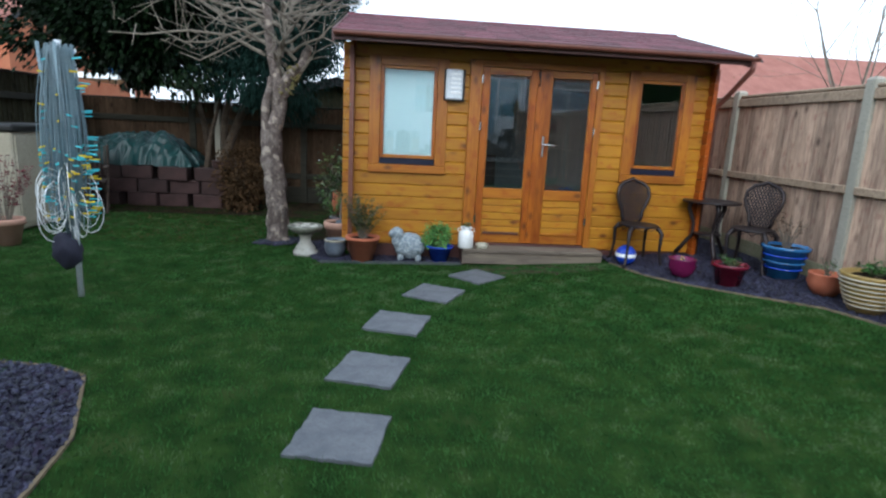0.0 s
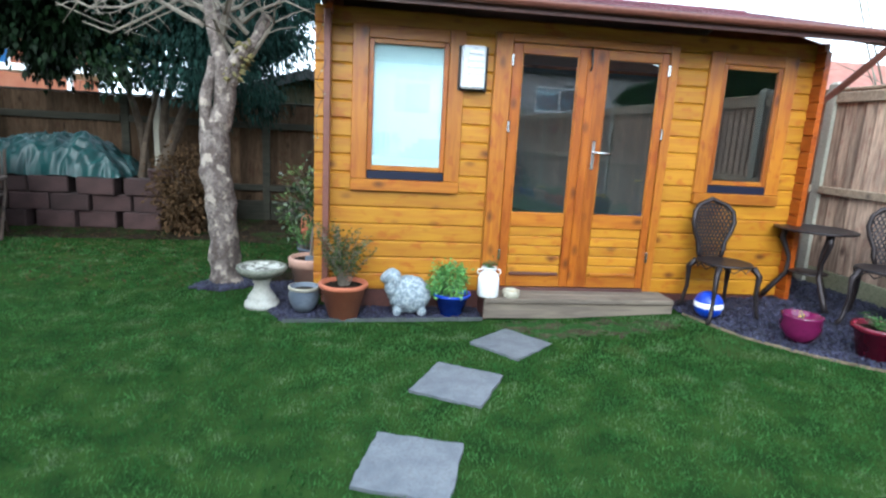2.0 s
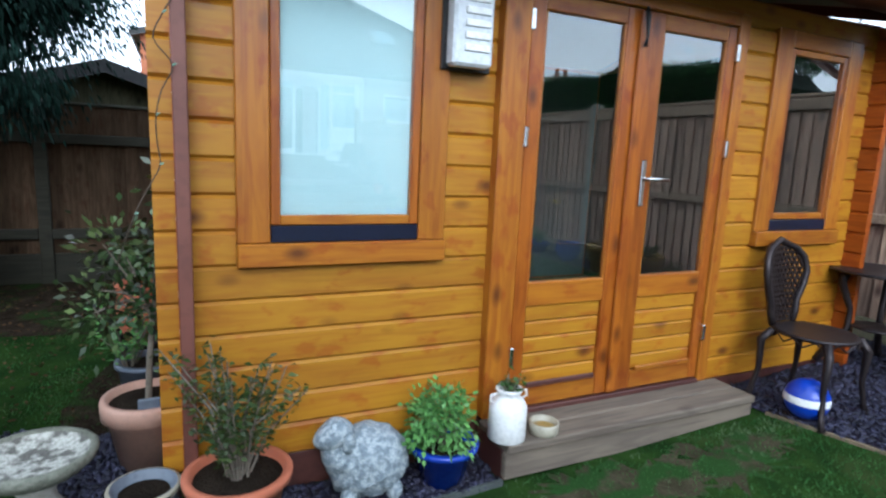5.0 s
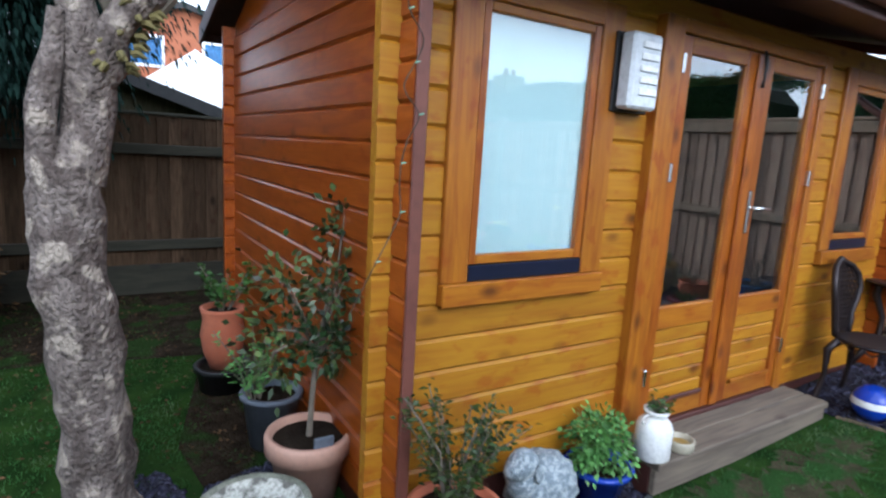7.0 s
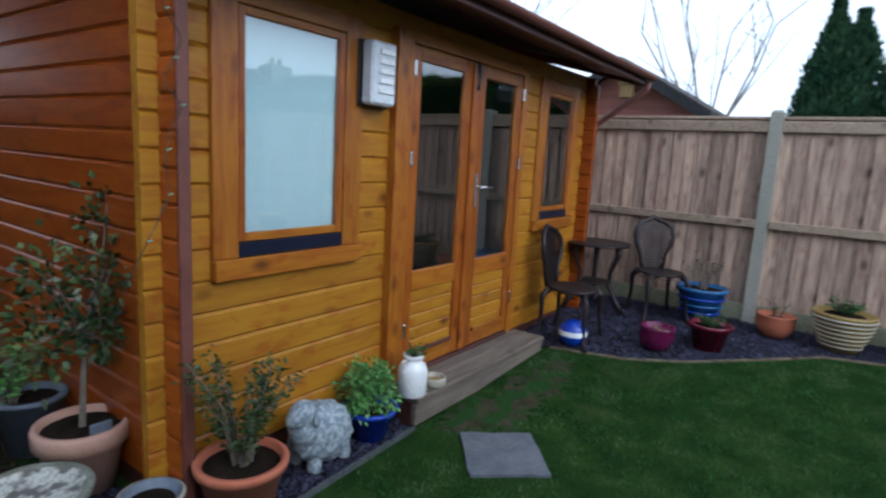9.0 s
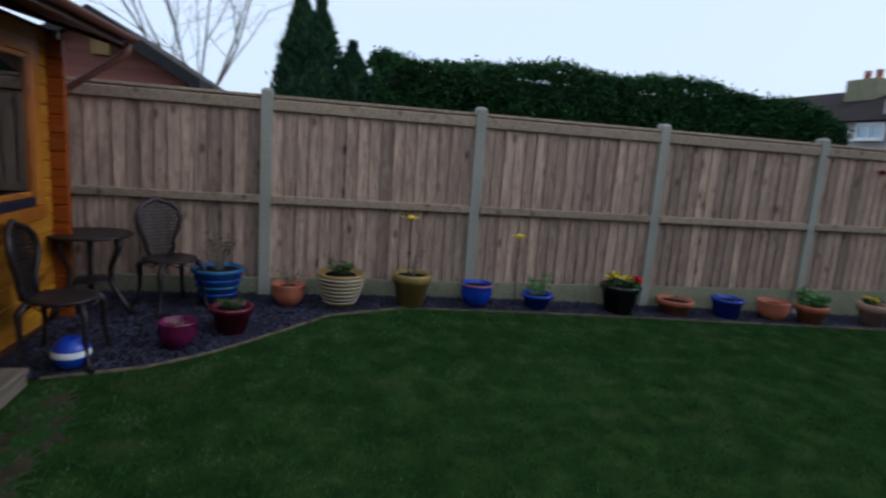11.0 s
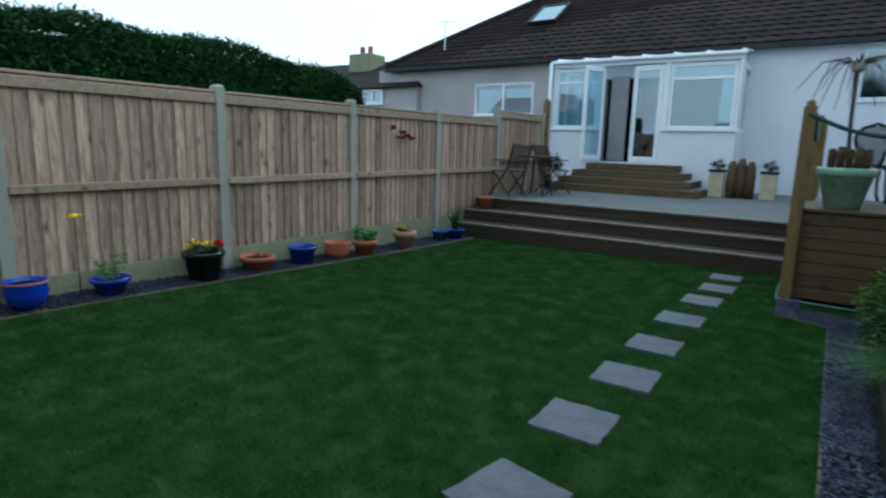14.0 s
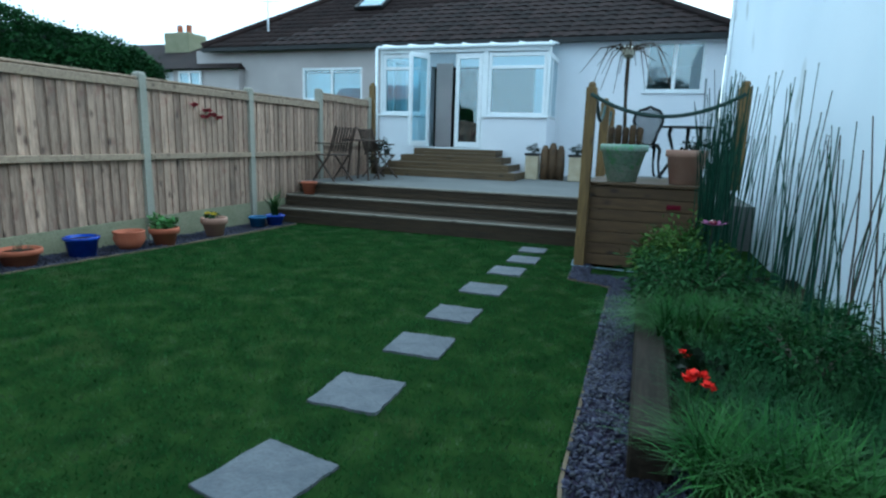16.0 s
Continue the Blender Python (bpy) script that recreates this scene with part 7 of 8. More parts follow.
def ball():
    z = gz(3.34, 6.5) + 0.012 + 0.105
    e = empty("ball", 3.34, 6.5, z, 20, label="shiny blue ball with a white band", category="ball")
    bm = bmesh.new()
    bmesh.ops.create_uvsphere(bm, u_segments=32, v_segments=20, radius=0.105)
    part("ball", bm, M_BALL, e, smooth=True)
    bm = bmesh.new()
    lathe(bm, [(0.1058 * math.cos(a), 0.1058 * math.sin(a)) for a in (-0.12, -0.06, 0, 0.06, 0.12, 0.18, 0.24)], 32)
    part("band", bm, M_WHITEP, e, smooth=True)


ball()


# ---- left side: airer, store, block wall, tarpaulin ----
def rotary_airer():
    x0, y0 = -1.44, 5.28
    rng = np.random.default_rng(61)
    e = empty("rotary_airer", x0, y0, 0, label="folded rotary clothes airer wound with fairy lights", category="clothes airer")
    bm = bmesh.new()
    tube(bm, [(0.02, 0, 0), (0.0, 0, 1.85)], 0.022, 12)
    part("pole", bm, M_GREYP, e, smooth=True)
    for k in range(4):
        a = k * 1.5708 + 0.5
        bm = bmesh.new()
        tube(bm, [(0.03 * math.cos(a), 0.03 * math.sin(a), 0.45), (0.10 * math.cos(a) - 0.02, 0.10 * math.sin(a), 1.83)], 0.012, 8)
        part("arm", bm, M_LINE, e, smooth=True)
    bm = bmesh.new()
    for k in range(110):
        a, rr = rng.uniform(0, 6.283), rng.uniform(0.04, 0.115)
        zt, zb = 1.83 - rng.uniform(0, 0.05), rng.uniform(0.5, 1.0)
        pts = []
        for i in range(7):
            t = i / 6
            q = rr * (0.8 + 0.75 * math.sin(min(t * 2.4, 3.0)) * 0.8)
            pts.append((q * math.cos(a) * (1.0) - 0.02 * t, q * math.sin(a), zt + (zb - zt) * t))
        tube(bm, pts, 0.0032, 4, False)
    part("line_tangle", bm, M_LINE, e, "loose blue-grey plastic washing lines", kind="stuff")
    bm = bmesh.new()
    for k in range(26):
        a = rng.uniform(0, 6.283)
        zc = rng.uniform(0.58, 0.85)
        c = (0.12 * math.cos(a), 0.12 * math.sin(a))
        pts = [(c[0] + 0.09 * math.cos(t) * math.cos(a), c[1] + 0.09 * math.cos(t) * math.sin(a), zc + 0.17 * math.sin(t)) for t in [6.283 * i / 12 for i in range(13)]]
        tube(bm, pts, 0.003, 4, False)
    part("light_cable", bm, M_WHITEP, e, "white fairy light cable", kind="stuff")
    for nm, m, n in (("yellow_light_string", M_YELLOW, 60), ("turquoise_light_string", mat("turquoise_plastic", (0.05, 0.42, 0.5), (0.1, 0.55, 0.6), 0.3, 5, 40, 0), 110)):
        bm = bmesh.new()
        for k in range(n):
            a, zc = rng.uniform(0, 6.283), rng.uniform(0.65, 1.75) if k % 3 == 0 else rng.uniform(0.62, 1.1)
            rr = 0.135 if zc < 1.2 else 0.11
            tube(bm, [(rr * math.cos(a), rr * math.sin(a), zc), ((rr + 0.05) * math.cos(a) + 0.02, (rr + 0.05) * math.sin(a), zc + rng.uniform(-0.01, 0.01))], 0.006, 5)
        part(nm, bm, m, e, kind="stuff")
    bm = bmesh.new()
    bmesh.ops.create_icosphere(bm, subdivisions=3, radius=1)
    for v in bm.verts:
        v.co = Vector((v.co.x * 0.10 - 0.05, v.co.y * 0.09, v.co.z * 0.14 + 0.36)) + v.co * noise.noise(v.co * 3) * 0.03
    part("peg_bag", bm, M_HOOK, e, "dark navy peg bag", smooth=True)


rotary_airer()
e = empty("garden_store", -3.5, 8.1, 0, label="cream plastic garden store with a dark lid", category="storage box")
boxpart("body", (-0.4, 0.24, -0.5, 0.75, 0.03, 1.12), M_CREAM, e, c=0.02)
boxpart("lid", (-0.44, 0.28, -0.54, 0.79, 1.121, 1.2), M_BLACK, e, "dark grey lid", c=0.02)
for k in range(2):
    boxpart("door", (0.241, 0.256, -0.46 + k * 0.59, 0.11 + k * 0.59, 0.1, 1.08), M_CREAM, e, c=0.004)
pot("terracotta_pot", -2.98, 6.95, 0.10, 0.15, 0.27, M_TERRAP, "terracotta pot beside the lawn edge", rim=0.04)
sprigs("acer", -2.98, 6.95, 0.26, 0.3, 0.62, 420, M_PURPLELEAF, "dark red-leaved potted acer", 62, 0.045, 0.016, 14)


def block_wall():
    w = empty("retaining_wall", -3.85, 10.0, 0, label="low retaining wall of uneven pinkish blocks", category="wall")
    bm = bmesh.new()
    box(bm, 0, 0.44, 0, 0.2, 0, 0.205, 0.014)
    for v in bm.verts:
        v.co += Vector((0, noise.noise(v.co * 9) * 0.012, 0))
    me = bpy.data.meshes.new("block")
    bmesh.ops.recalc_face_normals(bm, faces=bm.faces)
    bm.to_mesh(me)
    bm.free()
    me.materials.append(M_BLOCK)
    rng = random.Random(7)
    for r in range(3):
        x = -0.3 - (r % 2) * 0.22
        while x < 2.15 + (0.2 if r == 1 else 0.0):
            ob = new("block", me)
            ob.parent = w
            ob.location = (x, rng.uniform(-0.05, 0.04), r * 0.205)
            ob.rotation_euler = (rng.uniform(-0.03, 0.03), rng.uniform(-0.02, 0.02), rng.uniform(-0.08, 0.08))
            x += 0.445 + rng.choice((0.01, 0.015, 0.02, 0.09))
    for x, y, a in ((1.95, 0.1, 0.35), (2.2, 0.28, -0.2)):
        ob = new("block", me)
        ob.parent = w
        ob.location = (x, y, 0.615)
        ob.scale = (0.8, 1, 0.5)
        ob.rotation_euler = (0.04, -0.05, a)
    bm = bmesh.new()
    box(bm, -0.2, 2.5, 0.21, 0.95, 0, 0.6)
    tagged(part("raised_soil", bm, M_SOIL), "soil behind the retaining wall", "soil", kind="structure").location = (-3.85, 10.0, 0)
    e = empty("tarpaulin", -3.2, 10.45, 0.6, label="crumpled dark green tarpaulin draped over a heap", category="tarpaulin")
    bm = bmesh.new()
    nx, ny = 110, 60
    grid = []
    for j in range(ny + 1):
        row = []
        for i in range(nx + 1):
            u, v = i / nx * 2 - 1, j / ny * 2 - 1
            q = Vector((u * 2.3, v * 1.1, 0))
            # pulled folds run down from the peaks; small creases cross them
            ridge = 1 - abs(noise.noise(Vector((q.x * 1.5 + q.y * 1.3, q.y * 1.2 - q.x * 0.5, 2.0)))) * 3.0
            crease = 1 - abs(noise.noise(Vector((q.x * 3.6 - q.y * 3.0, q.y * 3.6 + q.x + 4, 5.0)))) * 3.0
            fine = 1 - abs(noise.noise(q * 8 + Vector((1, 7, 3)))) * 2.5
            edge = max(0.0, 1 - max(abs(u) ** 3.2, abs(v) ** 2.6)) ** 0.55
            heap = 0.38 + 0.05 * math.sin(u * 3.4 + 0.6) + 0.09 * math.exp(-((u - 0.55) / 0.12) ** 2 - ((v + 0.1) / 0.4) ** 2)
            z = edge * heap * (1.0 if u < 0.55 else 1 - 0.9 * (u - 0.55)) + (ridge * 0.065 + crease * 0.040 + fine * 0.016) * (0.35 + 0.65 * edge)
            row.append(bm.verts.new((u * 1.02 + noise.noise(q * 1.5) * 0.06, v * 0.43 - crease * 0.03 * (1 - edge) - 0.02 * ridge + noise.noise(q * 3 + Vector((9, 0, 0))) * 0.03, max(0.008, z))))
        grid.append(row)
    for j in range(ny):
        for i in range(nx):
            bm.faces.new((grid[j][i], grid[j][i + 1], grid[j + 1][i + 1], grid[j + 1][i]))
    part("cover", bm, M_TARP, e, smooth=True)
    bm = bmesh.new()
    tube(bm, [(-1.0 + k * 0.1, -0.40 + 0.03 * math.sin(k * 1.7), 0.035 + 0.02 * math.sin(k * 2.3)) for k in range(20)], 0.007, 6)
    part("tie_cord", bm, M_HOOK, e)


block_wall()


def folding_chair(x, y, rz, z=0.0):
    e = empty("folding_chair", x, y, z, rz, label="weathered grey slatted wooden garden chair", category="chair", group="slatted wooden chairs")
    for s in (-0.22, 0.22):
        bm = bmesh.new()
        tube(bm, [(s, 0.28, 0), (s, -0.14, 0.44), (s, -0.32, 0.92)], 0.017, 6)
        part("back_leg", bm, M_TEAK, e)
        bm = bmesh.new()
        tube(bm, [(s * 0.9, -0.25, 0), (s * 0.9, 0.22, 0.44)], 0.017, 6)
        part("front_leg", bm, M_TEAK, e)
        boxpart("arm", (s - 0.025, s + 0.025, -0.22, 0.2, 0.62, 0.64), M_TEAK, e, c=0.004)
    for k in range(7):
        boxpart("seat_slat", (-0.2, 0.2, -0.2 + k * 0.06, -0.152 + k * 0.06, 0.43, 0.448), M_TEAK, e, c=0.003)
    for k in range(7):
        bm = bmesh.new()
        xx = -0.18 + k * 0.06
        tube(bm, [(xx, -0.17, 0.5), (xx, -0.31, 0.9)], 0.014, 4)
        part("back_slat", bm, M_TEAK, e)
    return e


folding_chair(-3.35, 9.3, 200)
folding_chair(4.45, -3.7, 250, DZ)
folding_chair(4.2, -4.95, 150, DZ)
e = empty("wooden_table", 4.2, -4.3, DZ, label="round slatted wooden garden table", category="table")
bm = bmesh.new()
lathe(bm, [(0, 0.68), (0.36, 0.68), (0.37, 0.69), (0.36, 0.71), (0, 0.71)], 24)
part("tabletop", bm, M_TEAK, e)
for a in range(4):
    bm = bmesh.new()
    c, s = math.cos(a * 1.57 + 0.8), math.sin(a * 1.57 + 0.8)
    tube(bm, [(c * 0.3, s * 0.3, 0), (c * 0.2, s * 0.2, 0.68)], 0.02, 6)
    part("leg", bm, M_TEAK, e)
shrub("terrace_shrub", (4.55, -5.7, 1.0), (0.2, 0.3, 0.35), 700, 0.06, 0.025, M_LAUREL, "dark shrub behind the terrace chairs", 63, base=(4.55, -5.7, DZ))
flowers("wall_ornament", [(4.81, -0.92, 1.66), (4.81, -1.12, 1.6), (4.8, -1.2, 1.55), (4.8, -1.08, 1.52), (4.81, -1.35, 1.52)], M_DRED, "red metal flowers hung on the fence", 0.045, 8, 0.05, "ornament")


# ---- trees and hedge ----
def limb(bm, pts, radii, seg=12, rough=0.06, seed=0):
    rings = tube(bm, pts, radii, seg, False)
    for r in rings:
        for v in r:
            v.co += Vector((noise.noise(v.co * 7 + Vector((seed, 0, 0))), noise.noise(v.co * 7 + Vector((0, seed, 5))), 0)) * rough * 0.35


def old_tree():
    rng = np.random.default_rng(71)
    bx, by = -0.42, 7.62
    e = empty("pollarded_tree", bx, by, 0, label="old lichened fruit tree with a forked pruned crown", category="tree")
    bm = bmesh.new()
    p = smooth_path([(0.02, 0, -0.05), (0.0, 0, 0.1), (-0.02, 0, 0.6), (-0.05, 0, 1.0), (-0.05, 0, 1.35)], 7)
    limb(bm, p, [0.165 - 0.042 * min(1, i / 8) - 0.006 * (i / len(p)) for i in range(len(p))], 28, 0.11)
    p = smooth_path([(-0.04, 0, 1.3), (0.02, 0.02, 1.5), (0.02, 0, 1.75), (-0.02, 0, 2.0), (-0.08, 0, 2.4), (-0.12, 0.05, 2.9)], 6)
    limb(bm, p, [0.095 - 0.055 * i / len(p) for i in range(len(p))], 16, 0.05, 1)
    p = smooth_path([(-0.09, 0, 1.2), (-0.115, -0.03, 1.42), (-0.095, -0.04, 1.62), (-0.04, -0.02, 1.85)], 5)
    limb(bm, p, [0.065 - 0.035 * i / len(p) for i in range(len(p))], 12, 0.05, 2)
    p = smooth_path([(0.02, 0, 1.6), (0.10, -0.02, 1.75), (0.16, -0.02, 1.9), (0.26, 0, 1.98), (0.34, 0.05, 2.2)], 5)
    limb(bm, p, [0.075 - 0.04 * i / len(p) for i in range(len(p))], 12, 0.12, 3)
    part("trunk", bm, M_BARK, e, smooth=True)
    bm = bmesh.new()
    # crooked boughs and fine pruned twigs
    for k in range(26):
        a = rng.uniform(0, 6.283)
        o = np.array([rng.uniform(-0.12, 0.3), 0, rng.uniform(1.8, 2.7)])
        L = rng.uniform(0.35, 0.9)
        d = np.array([math.cos(a), math.sin(a) * 0.7, rng.uniform(0.2, 1.2)])
        d /= np.linalg.norm(d)
        q = [o, o + d * L * 0.4 + rng.normal(0, 0.04, 3), o + d * L * 0.75 + rng.normal(0, 0.06, 3), o + d * L + rng.normal(0, 0.08, 3)]
        tube(bm, [tuple(v) for v in q], [0.022, 0.015, 0.009, 0.004], 6)
        for j in range(5):
            s = q[1 + j % 3]
            dd = d + rng.normal(0, 0.7, 3)
            LL = rng.uniform(0.15, 0.4)
            tube(bm, [tuple(s), tuple(s + dd * LL * 0.5), tuple(s + dd * LL + rng.normal(0, 0.03, 3))], [0.007, 0.005, 0.002], 5)
    for k in range(7):
        o = np.array([-0.1, 0, 2.1 + 0.12 * k])
        d = np.array([-1, rng.uniform(-0.3, 0.3), rng.uniform(-0.15, 0.45)])
        L = rng.uniform(0.9, 1.7)
        q = [o + d * L * t + np.array([0, 0, 0.12 * math.sin(t * 5 + k)]) + rng.normal(0, 0.025, 3) for t in (0, 0.25, 0.5, 0.75, 1)]
        tube(bm, [tuple(v) for v in q], [0.02, 0.015, 0.011, 0.008, 0.004], 6)
        for j in range(9):
            t = rng.uniform(0.25, 1)
            s = o + d * L * t
            dd = rng.normal(0, 1, 3)
            LL = rng.uniform(0.1, 0.35)
            tube(bm, [tuple(s), tuple(s + dd * LL * 0.5 + rng.normal(0, 0.02, 3)), tuple(s + dd * LL)], [0.006, 0.004, 0.002], 5)
    part("twig", bm, M_TWIG, e, kind="stuff")
    bm = bmesh.new()
    for k in range(60):
        a, z = rng.uniform(0, 6.283), rng.uniform(1.66, 2.0)
        c = np.array([0.10 + (z - 1.7) * 0.45, -0.01, z])
        r0 = 0.055
        d = np.array([math.cos(a), math.sin(a), 0.2])
        tube(bm, [tuple(c + d * r0), tuple(c + d * (r0 + 0.02)), tuple(c + d * (r0 + 0.045) + np.array([0, 0, -0.02]))], [0.014, 0.012, 0.004], 5)
    part("moss", bm, M_MOSS, e, kind="stuff")


old_tree()


def crown_tree(name, base, center, radii, n, leaf, width, material, label, seed, trunks, bark=M_DTWIG, droop=0.3, drop=None, inner=0.45, clumps=240, flat=False):
    rng = np.random.default_rng(seed)
    e = empty(name, *base, label=label, category="tree")
    bm = bmesh.new()
    b = np.array(base)
    for t in trunks:
        tube(bm, smooth_path([tuple(np.array(p) - b) for p in t[0]], 5), [t[1] * (1 - 0.7 * i / (5 * (len(t[0]) - 1))) for i in range(5 * (len(t[0]) - 1) + 1)], 10)
    part("trunk", bm, bark, e)
    bm = bmesh.new()
    for k in range(26):
        d = rng.normal(size=3)
        d /= np.linalg.norm(d)
        tip = np.array(center) + d * np.array(radii) * 0.85 - b
        st = np.array(trunks[k % len(trunks)][0][-1]) - b
        tube(bm, [tuple(st), tuple(st * 0.4 + tip * 0.6 + rng.normal(0, 0.08, 3)), tuple(tip)], [0.035, 0.02, 0.006], 5)
    part("bough", bm, bark, e, kind="stuff")
    d = rng.normal(size=(clumps, 3))
    d /= np.linalg.norm(d, axis=1, keepdims=True)
    C = d * rng.uniform(inner, 1.0, (clumps, 1)) * np.array(radii) * (1 + 0.18 * rng.normal(size=(clumps, 1)))
    idx = rng.integers(0, clumps, n)
    size = rng.uniform(0.07, 0.2, clumps)[idx][:, None] * np.mean(radii)
    off = rng.normal(size=(n, 3)) * size * np.array([1, 1, 0.6 if flat else 0.85])
    P = C[idx] + off + np.array(center) - b
    D = off + C[idx] * 0.35 + np.array([0, 0, -(drop or 0.0)])
    v, f = leaf_cloud(P, D, leaf, width, rng, droop)
    mesh_np("crown", v, f, material, e, kind="stuff")
    return e


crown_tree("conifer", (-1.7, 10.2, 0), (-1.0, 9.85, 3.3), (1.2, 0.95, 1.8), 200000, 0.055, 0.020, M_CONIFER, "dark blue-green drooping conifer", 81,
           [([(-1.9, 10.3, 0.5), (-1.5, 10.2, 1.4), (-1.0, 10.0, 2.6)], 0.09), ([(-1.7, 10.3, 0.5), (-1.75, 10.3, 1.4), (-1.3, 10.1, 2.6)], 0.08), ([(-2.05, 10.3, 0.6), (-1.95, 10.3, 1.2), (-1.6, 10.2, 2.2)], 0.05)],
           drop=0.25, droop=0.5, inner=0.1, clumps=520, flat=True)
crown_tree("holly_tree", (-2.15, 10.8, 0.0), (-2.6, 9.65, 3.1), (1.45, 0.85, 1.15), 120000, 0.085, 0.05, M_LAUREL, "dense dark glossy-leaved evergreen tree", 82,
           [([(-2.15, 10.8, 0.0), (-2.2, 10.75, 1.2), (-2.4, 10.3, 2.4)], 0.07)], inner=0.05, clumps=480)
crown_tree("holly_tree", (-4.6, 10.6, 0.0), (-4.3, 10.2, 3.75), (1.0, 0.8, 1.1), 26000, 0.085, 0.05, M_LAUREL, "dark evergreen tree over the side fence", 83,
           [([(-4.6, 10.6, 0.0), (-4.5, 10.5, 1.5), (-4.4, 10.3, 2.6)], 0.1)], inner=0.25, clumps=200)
shrub("dead_conifer", (-1.36, 9.85, 0.52), (0.36, 0.34, 0.50), 5200, 0.055, 0.03, M_BROWNLEAF, "brown dying conifer bush", 84, "bush", 10, (-1.36, 9.85, 0.0), M_DTWIG, inner=0.2)


def hedge():
    rng = np.random.default_rng(91)
    e = empty("hedge", 6.6, 1.0, 0, label="tall clipped dark green hedge behind the fence", category="hedge")
    x0, x1, y0, y1, zt = 6.6, 8.0, -2.2, 4.5, 2.64
    # added solid core; its near-black colour stands in for shade between the leaves
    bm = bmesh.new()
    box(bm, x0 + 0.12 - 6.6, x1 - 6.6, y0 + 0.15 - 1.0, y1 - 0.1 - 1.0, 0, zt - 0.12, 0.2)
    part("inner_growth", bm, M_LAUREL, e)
    n = 70000
    face = rng.uniform(size=n)
    x = np.where(face < 0.6, x0, rng.uniform(x0, x1, n))
    y = rng.uniform(y0, y1, n)
    z = np.where(face < 0.6, rng.uniform(1.6, zt, n), zt)
    end = face > 0.93
    x = np.where(end, rng.uniform(x0, x1, n), x)
    z = np.where(end, rng.uniform(1.2, zt, n), z)
    y = np.where(end, y0, y)
    rise = 0.05 * np.sin(y * 1.1) + 0.04 * np.sin(y * 2.9 + 1) - 0.32 * np.clip((-1.1 - y) / 1.1, 0, 1) ** 2 * 1.2
    z = z + rise * (z / zt) ** 4
    bump = np.array([noise.noise((a * 2.2, b * 2.2, c * 2.2)) for a, b, c in zip(x, y, z)]) * 0.09
    nx = np.where(face < 0.6, -1.0, 0.0)
    nz = np.where((face >= 0.6) & ~end, 1.0, 0.25)
    ny = np.where(end, -1.0, 0.0)
    x, y, z = x + nx * bump + rng.normal(0, 0.035, n), y + ny * bump + rng.normal(0, 0.03, n), z + nz * bump + rng.normal(0, 0.035, n)
    D = np.stack([nx, ny, nz], 1) + rng.normal(0, 0.7, (n, 3))
    v, f = leaf_cloud(np.stack([x - 6.6, y - 1.0, z], 1), D, 0.055, 0.028, rng, 0.1)
    mesh_np("foliage", v, f, M_HEDGE, e, kind="stuff")


hedge()


def cypress(x, y, h, r, seed, n=16000):
    rng = np.random.default_rng(seed)
    e = empty("cypress", x, y, 0, label="upright dark green cypress behind the fence", category="tree")
    bm = bmesh.new()
    tube(bm, [(0, 0, 0), (0, 0, h * 0.9)], [0.09, 0.02], 8)
    part("trunk", bm, M_TWIG, e)
    t = rng.uniform(0.2, 1, n)
    cl = rng.integers(0, 90, n)
    ca, ct = rng.uniform(0, 6.283, 90), rng.uniform(0.3, 1.0, 90)
    a, t = ca[cl] + rng.normal(0, 0.25, n), np.clip(ct[cl] + rng.normal(0, 0.045, n), 0.1, 1.04)
    rr = r * np.clip(1 - t ** 1.5, 0.0, 1) ** 0.8 * 1.15 * (0.72 + 0.28 * np.sin(cl * 12.9)) * rng.uniform(0.6, 1.0, n)
    rr = np.nan_to_num(rr, nan=0.03) + 0.03
    P = np.stack([rr * np.cos(a), rr * np.sin(a), t * h], 1)
    D = np.stack([np.cos(a) * 0.5, np.sin(a) * 0.5, np.full(n, 0.9)], 1) + rng.normal(0, 0.25, (n, 3))
    v, f = leaf_cloud(P, D, 0.11, 0.03, rng, 0.0)
    mesh_np("crown", v, f, M_CYPRESS, e)


cypress(9.4, 5.45, 3.7, 0.8, 92)
cypress(9.4, 5.15, 3.55, 0.85, 93)
cypress(9.4, 4.65, 3.0, 0.8, 94)
cypress(9.3, 5.4, 3.2, 0.95, 97)
cypress(9.4, 4.1, 2.95, 0.7, 98)


